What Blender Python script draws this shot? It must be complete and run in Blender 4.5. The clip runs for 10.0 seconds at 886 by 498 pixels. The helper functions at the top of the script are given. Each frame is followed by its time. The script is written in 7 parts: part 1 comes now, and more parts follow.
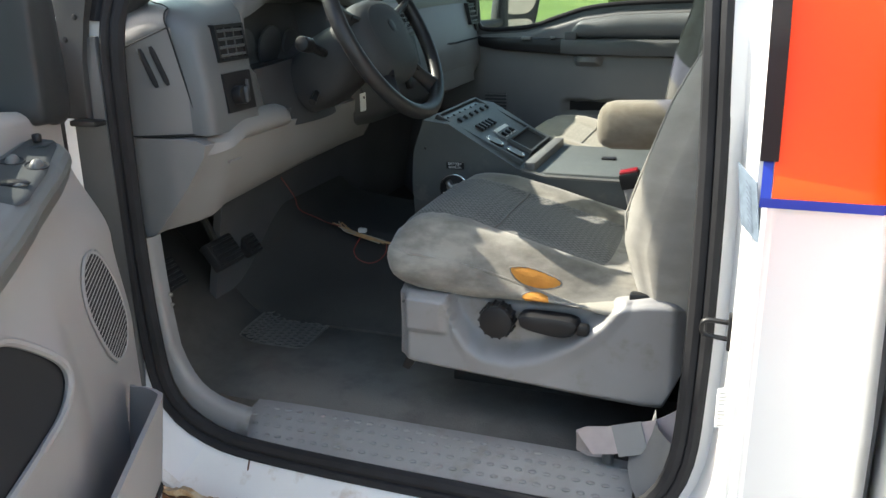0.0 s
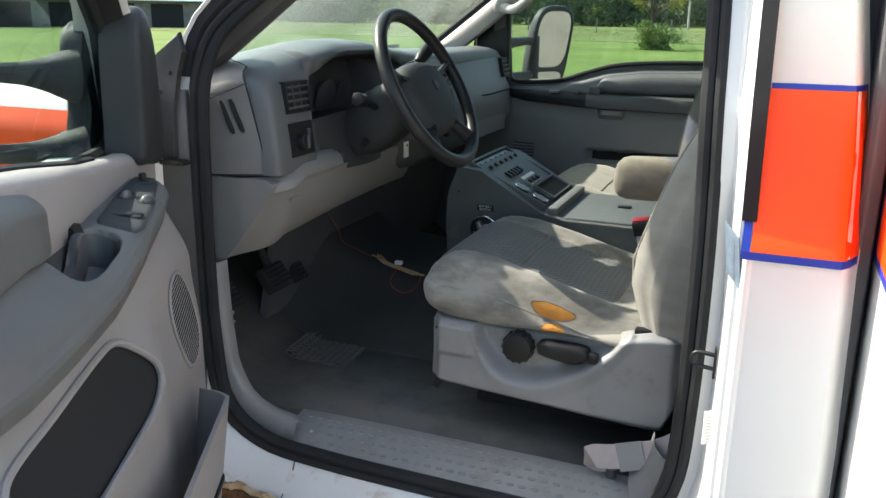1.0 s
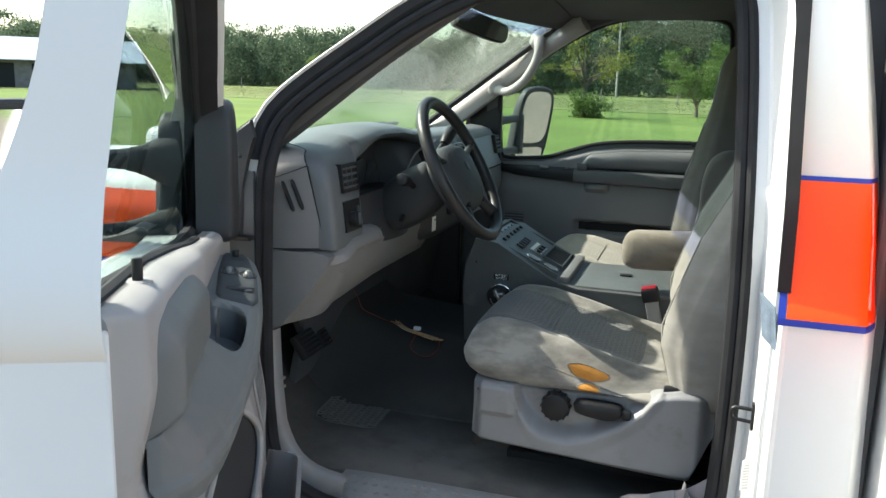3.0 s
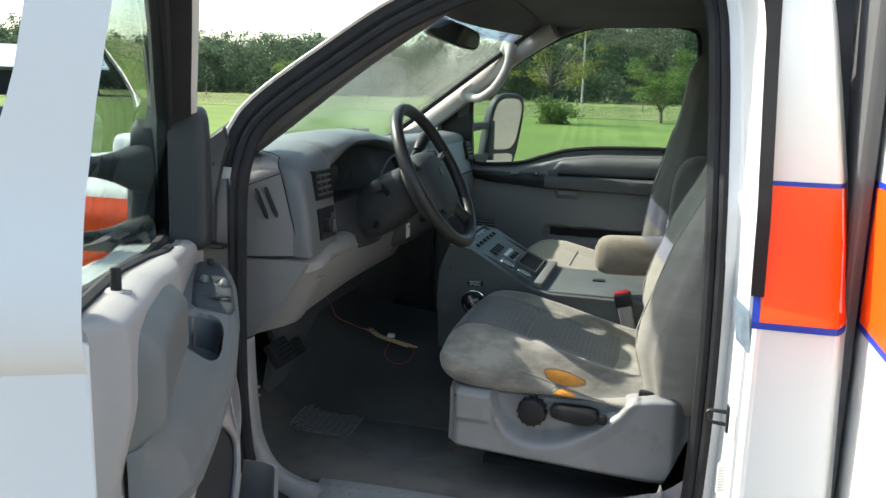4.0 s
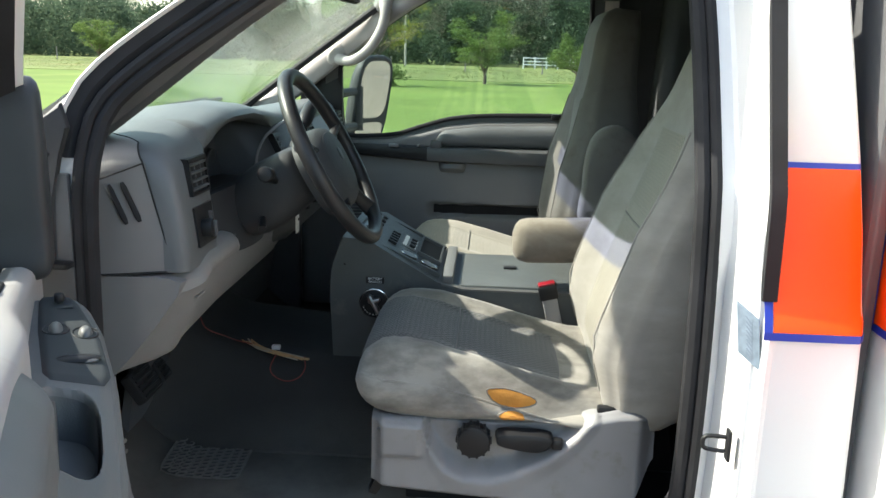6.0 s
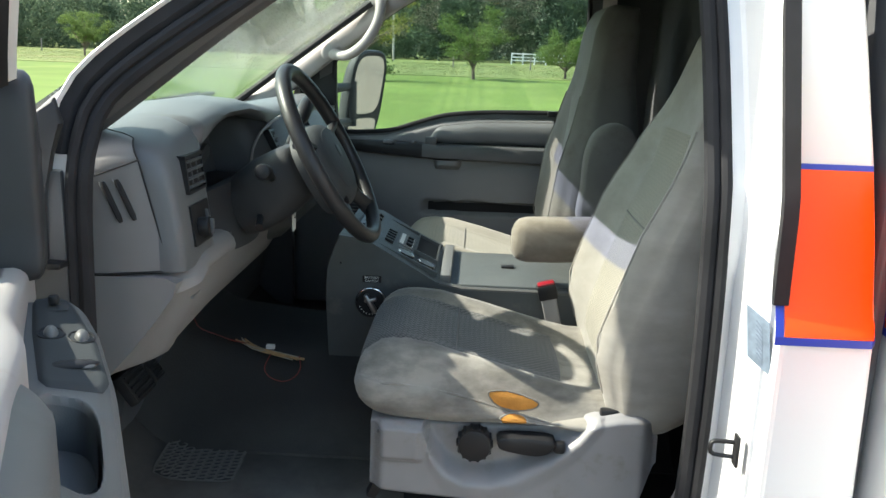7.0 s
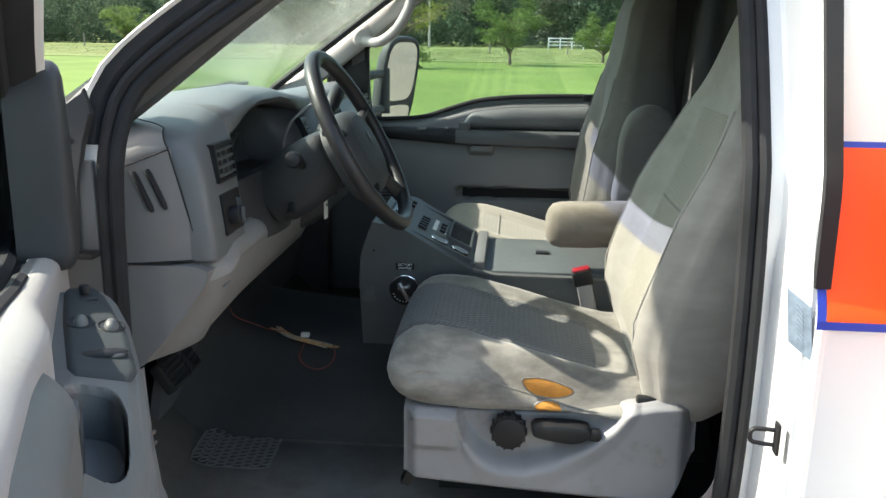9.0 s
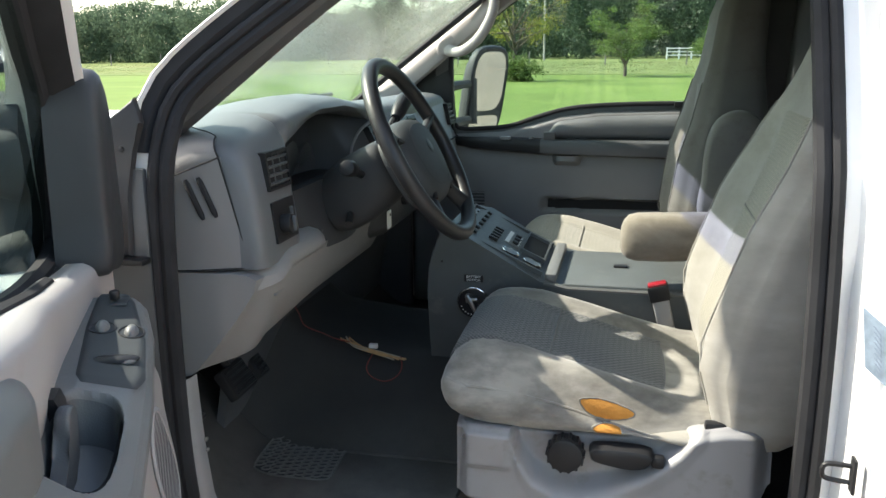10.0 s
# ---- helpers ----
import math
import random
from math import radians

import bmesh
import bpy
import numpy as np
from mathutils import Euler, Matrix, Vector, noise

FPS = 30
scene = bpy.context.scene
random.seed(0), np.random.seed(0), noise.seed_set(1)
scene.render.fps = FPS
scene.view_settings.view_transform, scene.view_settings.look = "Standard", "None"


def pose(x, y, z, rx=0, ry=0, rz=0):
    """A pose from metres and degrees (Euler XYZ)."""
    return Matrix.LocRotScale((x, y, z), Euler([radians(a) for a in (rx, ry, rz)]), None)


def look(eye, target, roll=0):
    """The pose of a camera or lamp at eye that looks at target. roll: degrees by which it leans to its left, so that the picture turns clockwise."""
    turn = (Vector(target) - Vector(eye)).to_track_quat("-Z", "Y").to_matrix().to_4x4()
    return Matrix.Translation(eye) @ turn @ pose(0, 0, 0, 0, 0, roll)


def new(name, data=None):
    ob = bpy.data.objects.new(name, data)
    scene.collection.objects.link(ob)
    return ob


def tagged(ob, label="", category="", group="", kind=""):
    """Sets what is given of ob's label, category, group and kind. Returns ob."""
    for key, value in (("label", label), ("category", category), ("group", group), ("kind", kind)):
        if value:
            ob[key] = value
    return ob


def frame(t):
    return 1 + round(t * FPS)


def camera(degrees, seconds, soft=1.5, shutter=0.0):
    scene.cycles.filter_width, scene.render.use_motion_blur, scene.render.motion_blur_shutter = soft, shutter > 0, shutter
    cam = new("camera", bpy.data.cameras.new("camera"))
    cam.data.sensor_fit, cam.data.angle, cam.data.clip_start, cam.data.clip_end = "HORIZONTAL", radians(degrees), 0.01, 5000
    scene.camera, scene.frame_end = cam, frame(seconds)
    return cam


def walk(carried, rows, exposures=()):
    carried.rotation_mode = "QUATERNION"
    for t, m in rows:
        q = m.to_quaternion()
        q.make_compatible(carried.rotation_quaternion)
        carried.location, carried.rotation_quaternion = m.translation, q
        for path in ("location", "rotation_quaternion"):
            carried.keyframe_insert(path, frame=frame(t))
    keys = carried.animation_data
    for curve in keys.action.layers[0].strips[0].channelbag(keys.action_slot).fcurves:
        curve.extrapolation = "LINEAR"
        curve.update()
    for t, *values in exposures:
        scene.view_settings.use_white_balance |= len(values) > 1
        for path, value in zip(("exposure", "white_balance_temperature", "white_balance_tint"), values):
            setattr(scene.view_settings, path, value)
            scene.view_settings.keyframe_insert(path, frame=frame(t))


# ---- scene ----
cam = camera(56.3, 10.0)
PATH = [
    (0, (0.822, -1.041, 1.524), (0.17, 0.743, 0.9), -1.1),
    (0.5, (0.847, -1.146, 1.541), (0.264, 0.666, 0.926), 0.6),
    (1, (0.877, -1.242, 1.591), (0.166, 0.546, 1.044), 0.8),
    (1.5, (0.838, -1.334, 1.616), (0.12, 0.471, 1.138), 0.8),
    (2, (0.746, -1.428, 1.626), (0.112, 0.417, 1.182), 0.7),
    (2.5, (0.711, -1.458, 1.642), (0.115, 0.405, 1.224), 1.3),
    (4, (0.688, -1.469, 1.642), (0.183, 0.429, 1.261), 1.7),
    (4.5, (0.662, -1.424, 1.636), (0.215, 0.485, 1.237), 1.6),
    (5, (0.627, -1.312, 1.634), (0.224, 0.602, 1.217), 1.6),
    (5.5, (0.53, -1.189, 1.636), (0.283, 0.745, 1.191), 1.5),
    (6, (0.443, -1.149, 1.638), (0.347, 0.795, 1.181), 1.6),
    (7.5, (0.414, -1.114, 1.639), (0.351, 0.828, 1.168), 2.1),
    (8, (0.417, -1.113, 1.639), (0.342, 0.828, 1.162), 1.9),
    (8.5, (0.422, -1.112, 1.634), (0.322, 0.825, 1.147), 1.4),
    (9, (0.427, -1.104, 1.633), (0.271, 0.827, 1.134), 0.8),
    (9.5, (0.457, -1.077, 1.624), (0.191, 0.84, 1.12), -0.2),
    (10, (0.523, -1.04, 1.617), (0.097, 0.857, 1.148), -0.5),
]
walk(cam, [(t, look(eye, target, roll)) for t, eye, target, roll in PATH], exposures=[(0.0, 1.98, 6800, 5), (0.5, 1.69, 6750, 5), (1.5, 1.64, 6650, 4), (4.0, 1.60, 6600, 3), (6.0, 1.82, 6650, 4), (8.0, 1.79, 6650, 3), (10.0, 1.93, 6750, 6)])

# ---- light ----
world = bpy.data.worlds.new("world")
scene.world = world
world.use_nodes = True
wn = world.node_tree
sky = wn.nodes.new("ShaderNodeTexSky")
sky.sky_type, sky.sun_disc = "NISHITA", False
SUN_WAY = Vector((0.74, -0.045, -0.66)).normalized()
sky.sun_elevation = math.asin(-SUN_WAY.z)
sky.sun_rotation = math.atan2(-SUN_WAY.x, -SUN_WAY.y)
sky.air_density, sky.dust_density, sky.ozone_density = 1.0, 2.2, 1.0
wn.links.new(sky.outputs[0], wn.nodes["Background"].inputs[0])
wn.nodes["Background"].inputs[1].default_value = 0.15
sun = new("sun", bpy.data.lights.new("sun", "SUN"))
sun.data.energy, sun.data.angle, sun.data.color = 3.45, radians(0.6), (1.0, 0.955, 0.87)
sun.matrix_world = look((0, 0, 30), Vector((0, 0, 30)) + SUN_WAY)


# ---- materials ----
def material(name, base, rough=0.5, metal=0.0, grain=400.0, bump=0.05, vary=0.12, stain=6.0, dirt=None, dirt_share=0.0, coat=0.0, sheen=0.0, spec=0.5, wrinkle=0.0):
    """A surface with a fine grain in relief, a broad drift in tone and, where given, dirt in patches."""
    m = bpy.data.materials.new(name)
    m.use_nodes = True
    nt = m.node_tree
    n, link = nt.nodes, nt.links.new
    p = n["Principled BSDF"]
    p.inputs["Metallic"].default_value = metal
    p.inputs["Coat Weight"].default_value = coat
    p.inputs["Coat Roughness"].default_value = 0.08
    p.inputs["Sheen Weight"].default_value = sheen
    p.inputs["Specular IOR Level"].default_value = spec
    where = n.new("ShaderNodeTexCoord").outputs["Object"]
    fine, broad = n.new("ShaderNodeTexNoise"), n.new("ShaderNodeTexNoise")
    fine.inputs["Scale"].default_value, fine.inputs["Detail"].default_value = grain, 3
    broad.inputs["Scale"].default_value, broad.inputs["Detail"].default_value = stain, 5
    link(where, fine.inputs["Vector"])
    link(where, broad.inputs["Vector"])
    tone = n.new("ShaderNodeMapRange")
    tone.inputs["From Min"].default_value, tone.inputs["From Max"].default_value = 0.3, 0.7
    tone.inputs["To Min"].default_value, tone.inputs["To Max"].default_value = 1 - vary, 1 + vary
    link(broad.outputs["Fac"], tone.inputs["Value"])
    hsv = n.new("ShaderNodeHueSaturation")
    hsv.inputs["Color"].default_value = (*base, 1)
    link(tone.outputs["Result"], hsv.inputs["Value"])
    colour = hsv.outputs["Color"]
    if dirt:
        patch = n.new("ShaderNodeTexNoise")
        patch.inputs["Scale"].default_value, patch.inputs["Detail"].default_value, patch.inputs["Roughness"].default_value = stain * 1.7, 8, 0.65
        link(where, patch.inputs["Vector"])
        cut = n.new("ShaderNodeMapRange")
        cut.inputs["From Min"].default_value, cut.inputs["From Max"].default_value = 0.62 - 0.3 * dirt_share, 0.85 - 0.3 * dirt_share
        link(patch.outputs["Fac"], cut.inputs["Value"])
        mix = n.new("ShaderNodeMix")
        mix.data_type = "RGBA"
        link(cut.outputs["Result"], mix.inputs["Factor"])
        link(colour, mix.inputs["A"])
        mix.inputs["B"].default_value = (*dirt, 1)
        colour = mix.outputs["Result"]
    link(colour, p.inputs["Base Color"])
    gloss = n.new("ShaderNodeMapRange")
    gloss.inputs["To Min"].default_value, gloss.inputs["To Max"].default_value = max(0.02, rough - 0.08), min(1, rough + 0.08)
    link(broad.outputs["Fac"], gloss.inputs["Value"])
    link(gloss.outputs["Result"], p.inputs["Roughness"])
    if bump:
        b = n.new("ShaderNodeBump")
        b.inputs["Strength"].default_value, b.inputs["Distance"].default_value = min(1, bump * 4), 0.0008
        link(fine.outputs["Fac"], b.inputs["Height"])
        link(b.outputs["Normal"], p.inputs["Normal"])
        if wrinkle:
            fold, deep = n.new("ShaderNodeTexNoise"), n.new("ShaderNodeBump")
            fold.inputs["Scale"].default_value, fold.inputs["Detail"].default_value, fold.inputs["Distortion"].default_value = 16, 3, 1.2
            link(where, fold.inputs["Vector"])
            deep.inputs["Strength"].default_value, deep.inputs["Distance"].default_value = 0.6, wrinkle
            link(fold.outputs["Fac"], deep.inputs["Height"])
            link(deep.outputs["Normal"], b.inputs["Normal"])
    return m


def woven(name, dark, light, pitch=0.0085):
    """Cloth with rows of small chevrons."""
    m = material(name, light, 0.95, grain=900, bump=0.1, vary=0.12, stain=9, sheen=0.15, spec=0.15)
    nt = m.node_tree
    n, link = nt.nodes, nt.links.new
    p = n["Principled BSDF"]
    old = p.inputs["Base Color"].links[0].from_socket
    sep = n.new("ShaderNodeSeparateXYZ")
    link(n["Texture Coordinate"].outputs["Object"], sep.inputs[0])

    def calc(kind, a, b=None):
        k = n.new("ShaderNodeMath")
        k.operation = kind
        for i, v in enumerate((a, b)):
            if v is None:
                continue
            if isinstance(v, (int, float)):
                k.inputs[i].default_value = v
            else:
                link(v, k.inputs[i])
        return k.outputs[0]

    along = calc("ADD", sep.outputs["X"], calc("MULTIPLY", sep.outputs["Z"], 0.9))
    zig = calc("MULTIPLY", calc("PINGPONG", sep.outputs["Y"], pitch * 0.75), 1.1)
    wave = calc("SINE", calc("MULTIPLY", calc("ADD", along, zig), 2 * math.pi / pitch))
    rng = n.new("ShaderNodeMapRange")
    rng.inputs["From Min"].default_value, rng.inputs["From Max"].default_value = -0.6, 0.6
    link(wave, rng.inputs["Value"])
    mix = n.new("ShaderNodeMix")
    mix.data_type = "RGBA"
    link(rng.outputs["Result"], mix.inputs["Factor"])
    mix.inputs["A"].default_value = (*dark, 1)
    link(old, mix.inputs["B"])
    link(mix.outputs["Result"], p.inputs["Base Color"])
    return m


def soiled(name, base, soil, amount=0.85):
    """Velour with long rubbed streaks of dirt along the seat and blots between them."""
    m = material(name, base, 0.95, grain=600, bump=0.10, vary=0.14, stain=7, sheen=0.2, spec=0.12, wrinkle=0.002)
    nt = m.node_tree
    n, link = nt.nodes, nt.links.new
    p = n["Principled BSDF"]
    colour = p.inputs["Base Color"].links[0].from_socket
    for stretch, scale, low, high, most in (((1.6, 2.0, 4.2), 3.4, 0.40, 0.66, amount), ((1.0, 1.0, 1.6), 13.0, 0.46, 0.76, 0.8 * amount)):
        place, spots, rng, mix = n.new("ShaderNodeMapping"), n.new("ShaderNodeTexNoise"), n.new("ShaderNodeMapRange"), n.new("ShaderNodeMix")
        place.inputs["Scale"].default_value = stretch
        link(n["Texture Coordinate"].outputs["Object"], place.inputs["Vector"])
        spots.inputs["Scale"].default_value, spots.inputs["Detail"].default_value, spots.inputs["Roughness"].default_value, spots.inputs["Distortion"].default_value = scale, 7, 0.62, 0.15
        link(place.outputs["Vector"], spots.inputs["Vector"])
        rng.inputs["From Min"].default_value, rng.inputs["From Max"].default_value, rng.inputs["To Max"].default_value = low, high, most
        link(spots.outputs["Fac"], rng.inputs["Value"])
        mix.data_type = "RGBA"
        link(rng.outputs["Result"], mix.inputs["Factor"])
        link(colour, mix.inputs["A"])
        mix.inputs["B"].default_value = (*soil, 1)
        colour = mix.outputs["Result"]
    link(colour, p.inputs["Base Color"])
    return m


def dusty_lit_rubber(name):
    """Black floor rubber, with tan dust and doorway light painted in near the sill."""
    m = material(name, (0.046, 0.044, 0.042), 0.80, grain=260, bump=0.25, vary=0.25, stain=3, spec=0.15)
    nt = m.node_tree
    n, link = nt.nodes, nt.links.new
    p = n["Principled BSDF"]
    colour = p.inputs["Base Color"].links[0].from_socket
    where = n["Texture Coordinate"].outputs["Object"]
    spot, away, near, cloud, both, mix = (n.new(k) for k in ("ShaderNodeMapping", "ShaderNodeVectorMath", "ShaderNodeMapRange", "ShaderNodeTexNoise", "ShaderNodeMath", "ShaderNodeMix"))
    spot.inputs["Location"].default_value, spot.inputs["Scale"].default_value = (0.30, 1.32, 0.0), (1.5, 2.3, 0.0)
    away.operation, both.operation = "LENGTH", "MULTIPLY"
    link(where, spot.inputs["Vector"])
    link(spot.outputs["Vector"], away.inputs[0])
    # strongest by the sill: dust, and skylight put into the colour
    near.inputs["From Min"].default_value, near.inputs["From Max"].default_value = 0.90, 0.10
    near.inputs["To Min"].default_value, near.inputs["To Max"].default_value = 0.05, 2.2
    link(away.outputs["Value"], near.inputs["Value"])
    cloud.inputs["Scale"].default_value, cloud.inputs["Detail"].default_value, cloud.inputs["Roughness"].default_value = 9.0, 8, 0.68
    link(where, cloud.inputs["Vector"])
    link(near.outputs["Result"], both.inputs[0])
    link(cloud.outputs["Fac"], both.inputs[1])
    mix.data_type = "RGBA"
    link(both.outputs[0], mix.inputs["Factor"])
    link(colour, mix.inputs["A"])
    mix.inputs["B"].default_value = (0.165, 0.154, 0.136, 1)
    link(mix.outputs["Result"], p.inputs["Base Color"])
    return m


def pane_glass(name, tint=(0.86, 0.93, 0.90), haze=0.0):
    m = bpy.data.materials.new(name)
    m.use_nodes = True
    nt = m.node_tree
    n, link = nt.nodes, nt.links.new
    n.remove(n["Principled BSDF"])
    clear, gloss, mix, fres = (n.new(k) for k in ("ShaderNodeBsdfTransparent", "ShaderNodeBsdfGlossy", "ShaderNodeMixShader", "ShaderNodeLayerWeight"))
    clear.inputs["Color"].default_value = (*tint, 1)
    gloss.inputs["Roughness"].default_value = 0.01
    power, scale = n.new("ShaderNodeMath"), n.new("ShaderNodeMath")
    power.operation, scale.operation = "POWER", "MULTIPLY_ADD"
    power.inputs[1].default_value = 5.0
    scale.inputs[1].default_value, scale.inputs[2].default_value = 0.85, 0.05
    link(fres.outputs["Facing"], power.inputs[0])
    link(power.outputs[0], scale.inputs[0])
    link(scale.outputs[0], mix.inputs[0])
    link(clear.outputs[0], mix.inputs[1])
    link(gloss.outputs[0], mix.inputs[2])
    out = mix.outputs[0]
    if haze:
        dust, both, spots = n.new("ShaderNodeBsdfTranslucent"), n.new("ShaderNodeMixShader"), n.new("ShaderNodeTexNoise")
        dust.inputs["Color"].default_value = (0.8, 0.8, 0.74, 1)
        spots.inputs["Scale"].default_value, spots.inputs["Detail"].default_value = 1.6, 4
        rng = n.new("ShaderNodeMapRange")
        rng.inputs["From Min"].default_value, rng.inputs["From Max"].default_value, rng.inputs["To Max"].default_value = 0.35, 0.75, haze
        link(n.new("ShaderNodeTexCoord").outputs["Object"], spots.inputs["Vector"])
        link(spots.outputs["Fac"], rng.inputs["Value"])
        link(rng.outputs["Result"], both.inputs[0])
        link(out, both.inputs[1])
        link(dust.outputs[0], both.inputs[2])
        out = both.outputs[0]
    link(out, n["Material Output"].inputs["Surface"])
    return m


def leaf_material(name, a, b, spec=0.3):
    """Leaves whose green differs from one to the next."""
    m = material(name, a, 0.7, grain=80, bump=0.0, vary=0.3, stain=0.8, spec=spec)
    nt = m.node_tree
    n, link = nt.nodes, nt.links.new
    p = n["Principled BSDF"]
    old = p.inputs["Base Color"].links[0].from_socket
    mix = n.new("ShaderNodeMix")
    mix.data_type = "RGBA"
    link(n.new("ShaderNodeNewGeometry").outputs["Random Per Island"], mix.inputs["Factor"])
    link(old, mix.inputs["A"])
    mix.inputs["B"].default_value = (*b, 1)
    link(mix.outputs["Result"], p.inputs["Base Color"])
    thin, both = n.new("ShaderNodeBsdfTranslucent"), n.new("ShaderNodeMixShader")
    link(mix.outputs["Result"], thin.inputs["Color"])
    both.inputs[0].default_value = 0.5
    link(p.outputs[0], both.inputs[1])
    link(thin.outputs[0], both.inputs[2])
    link(both.outputs[0], n["Material Output"].inputs["Surface"])
    return m


WHITE = material("white_paint", (0.67, 0.67, 0.67), 0.50, grain=1200, bump=0.01, vary=0.02, stain=3, coat=0.04)
RUSTY = material("worn_white_paint", (0.70, 0.695, 0.675), 0.4, grain=300, bump=0.05, vary=0.04, stain=7, dirt=(0.36, 0.24, 0.13), dirt_share=0.17, coat=0.2)
RUST = material("rust", (0.10, 0.045, 0.02), 0.9, grain=200, bump=0.25, vary=0.5, stain=30, dirt=(0.01, 0.008, 0.006), dirt_share=0.6)
ORANGE = material("orange_vinyl", (0.90, 0.085, 0.005), 0.36, grain=900, bump=0.01, vary=0.04, stain=4, spec=0.35)
BLUE = material("blue_vinyl", (0.012, 0.035, 0.36), 0.35, grain=900, bump=0.01, vary=0.06)
RUBBER = material("black_rubber", (0.022, 0.022, 0.024), 0.75, grain=500, bump=0.06, vary=0.25, stain=12, spec=0.18)
PALE = material("pale_grey_plastic", (0.300, 0.284, 0.276), 0.55, grain=700, bump=0.10, vary=0.07, stain=5, dirt=(0.22, 0.19, 0.16), dirt_share=0.10)
SHIELD = material("seat_side_plastic", (0.225, 0.219, 0.218), 0.38, grain=700, bump=0.10, vary=0.08, stain=8, dirt=(0.15, 0.135, 0.11), dirt_share=0.20)
GREY = material("mid_grey_plastic", (0.160, 0.161, 0.163), 0.5, grain=650, bump=0.12, vary=0.08, stain=6)
SLATE = material("slate_grey_plastic", (0.122, 0.123, 0.120), 0.46, grain=800, bump=0.10, vary=0.08, stain=5, spec=0.4)
DASH = material("dashboard_plastic", (0.106, 0.112, 0.116), 0.46, grain=650, bump=0.14, vary=0.10, stain=6)
KNEE = material("knee_panel_plastic", (0.205, 0.198, 0.194), 0.5, grain=700, bump=0.12, vary=0.08, stain=6)
SILL = material("sill_plastic", (0.270, 0.260, 0.248), 0.5, grain=600, bump=0.14, vary=0.10, stain=9, dirt=(0.19, 0.175, 0.15), dirt_share=0.2)
DARK = material("charcoal_plastic", (0.066, 0.069, 0.072), 0.5, grain=600, bump=0.12, vary=0.2, stain=6)
CONSOLE = material("console_laminate", (0.066, 0.073, 0.073), 0.5, grain=900, bump=0.12, vary=0.14, stain=9, dirt=(0.12, 0.12, 0.11), dirt_share=0.08)
BLACK = material("black_plastic", (0.016, 0.016, 0.017), 0.42, grain=900, bump=0.06, vary=0.2, spec=0.25)
SATIN = material("satin_black_plastic", (0.034, 0.035, 0.037), 0.55, grain=900, bump=0.06, vary=0.2, spec=0.3)
SWITCHES = material("switch_plate_plastic", (0.038, 0.042, 0.044), 0.58, grain=800, bump=0.08, vary=0.1, spec=0.22)
# near-black, for black parts and for painted shade inside recesses
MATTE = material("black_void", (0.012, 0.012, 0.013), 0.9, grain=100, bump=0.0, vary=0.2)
LEATHER = material("black_wheel_leather", (0.019, 0.019, 0.020), 0.40, grain=500, bump=0.08, vary=0.25, stain=20, spec=0.35)
VELOUR = soiled("grey_beige_velour", (0.275, 0.256, 0.222), (0.088, 0.080, 0.068), 0.92)
VELOUR_BACK = soiled("backrest_velour", (0.268, 0.253, 0.226), (0.17, 0.155, 0.13), 0.45)
VELOUR_CLEAN = material("beige_velour", (0.245, 0.226, 0.190), 0.95, grain=600, bump=0.10, vary=0.12, stain=6, dirt=(0.15, 0.13, 0.10), dirt_share=0.22, sheen=0.2, spec=0.12, wrinkle=0.002)
# passenger's beige velour again, darkened: the shade is in the colour
VELOUR_SHADED = material("shaded_velour", (0.130, 0.125, 0.117), 0.95, grain=600, bump=0.10, vary=0.14, stain=6, dirt=(0.09, 0.082, 0.07), dirt_share=0.2, sheen=0.15, spec=0.12, wrinkle=0.002)
WEAVE = woven("chevron_cloth", (0.058, 0.058, 0.057), (0.150, 0.146, 0.137))
WEAVE_PALE = woven("pale_chevron_cloth", (0.20, 0.185, 0.155), (0.28, 0.26, 0.215))
ARM_CLOTH = soiled("worn_armrest_velour", (0.200, 0.178, 0.145), (0.105, 0.090, 0.068))
FOAM = material("orange_foam", (0.52, 0.235, 0.055), 0.95, grain=250, bump=0.3, vary=0.22, stain=30, spec=0.1)
FLOOR = dusty_lit_rubber("black_floor_rubber")
METAL = material("dull_steel", (0.35, 0.34, 0.33), 0.38, metal=1.0, grain=400, bump=0.05, vary=0.15)
CHROME = material("bright_metal", (0.75, 0.75, 0.75), 0.12, metal=1.0, grain=900, bump=0.0, vary=0.05)
MIRROR = material("mirror_silver", (0.82, 0.84, 0.84), 0.02, metal=1.0, grain=900, bump=0.0, vary=0.0)
RED = material("red_plastic", (0.22, 0.010, 0.018), 0.3, grain=900, bump=0.0, vary=0.1)
WEBBING = material("pinkish_webbing", (0.40, 0.34, 0.33), 0.85, grain=900, bump=0.2, vary=0.1, stain=25, sheen=0.2)
LABEL = material("foil_label", (0.15, 0.19, 0.24), 0.5, grain=300, bump=0.02, vary=0.25, stain=60)
CAP = material("end_cap_plastic", (0.176, 0.171, 0.168), 0.5, grain=700, bump=0.12, vary=0.08, stain=6)
WIRE_PALE = material("pale_wire", (0.42, 0.36, 0.27), 0.5, vary=0.1)
PRINT = material("white_print", (0.72, 0.72, 0.70), 0.6, grain=900, bump=0.0, vary=0.03)
YELLOW = material("yellow_vinyl", (0.75, 0.66, 0.03), 0.4, grain=900, bump=0.0, vary=0.05)
COPPER = material("tan_wire", (0.50, 0.30, 0.13), 0.5, grain=900, bump=0.0, vary=0.2, stain=60)
REDWIRE = material("red_wire", (0.22, 0.035, 0.025), 0.5, grain=900, bump=0.0, vary=0.2)
LINER = material("dark_headliner", (0.090, 0.090, 0.094), 0.95, grain=500, bump=0.15, vary=0.1, spec=0.1)
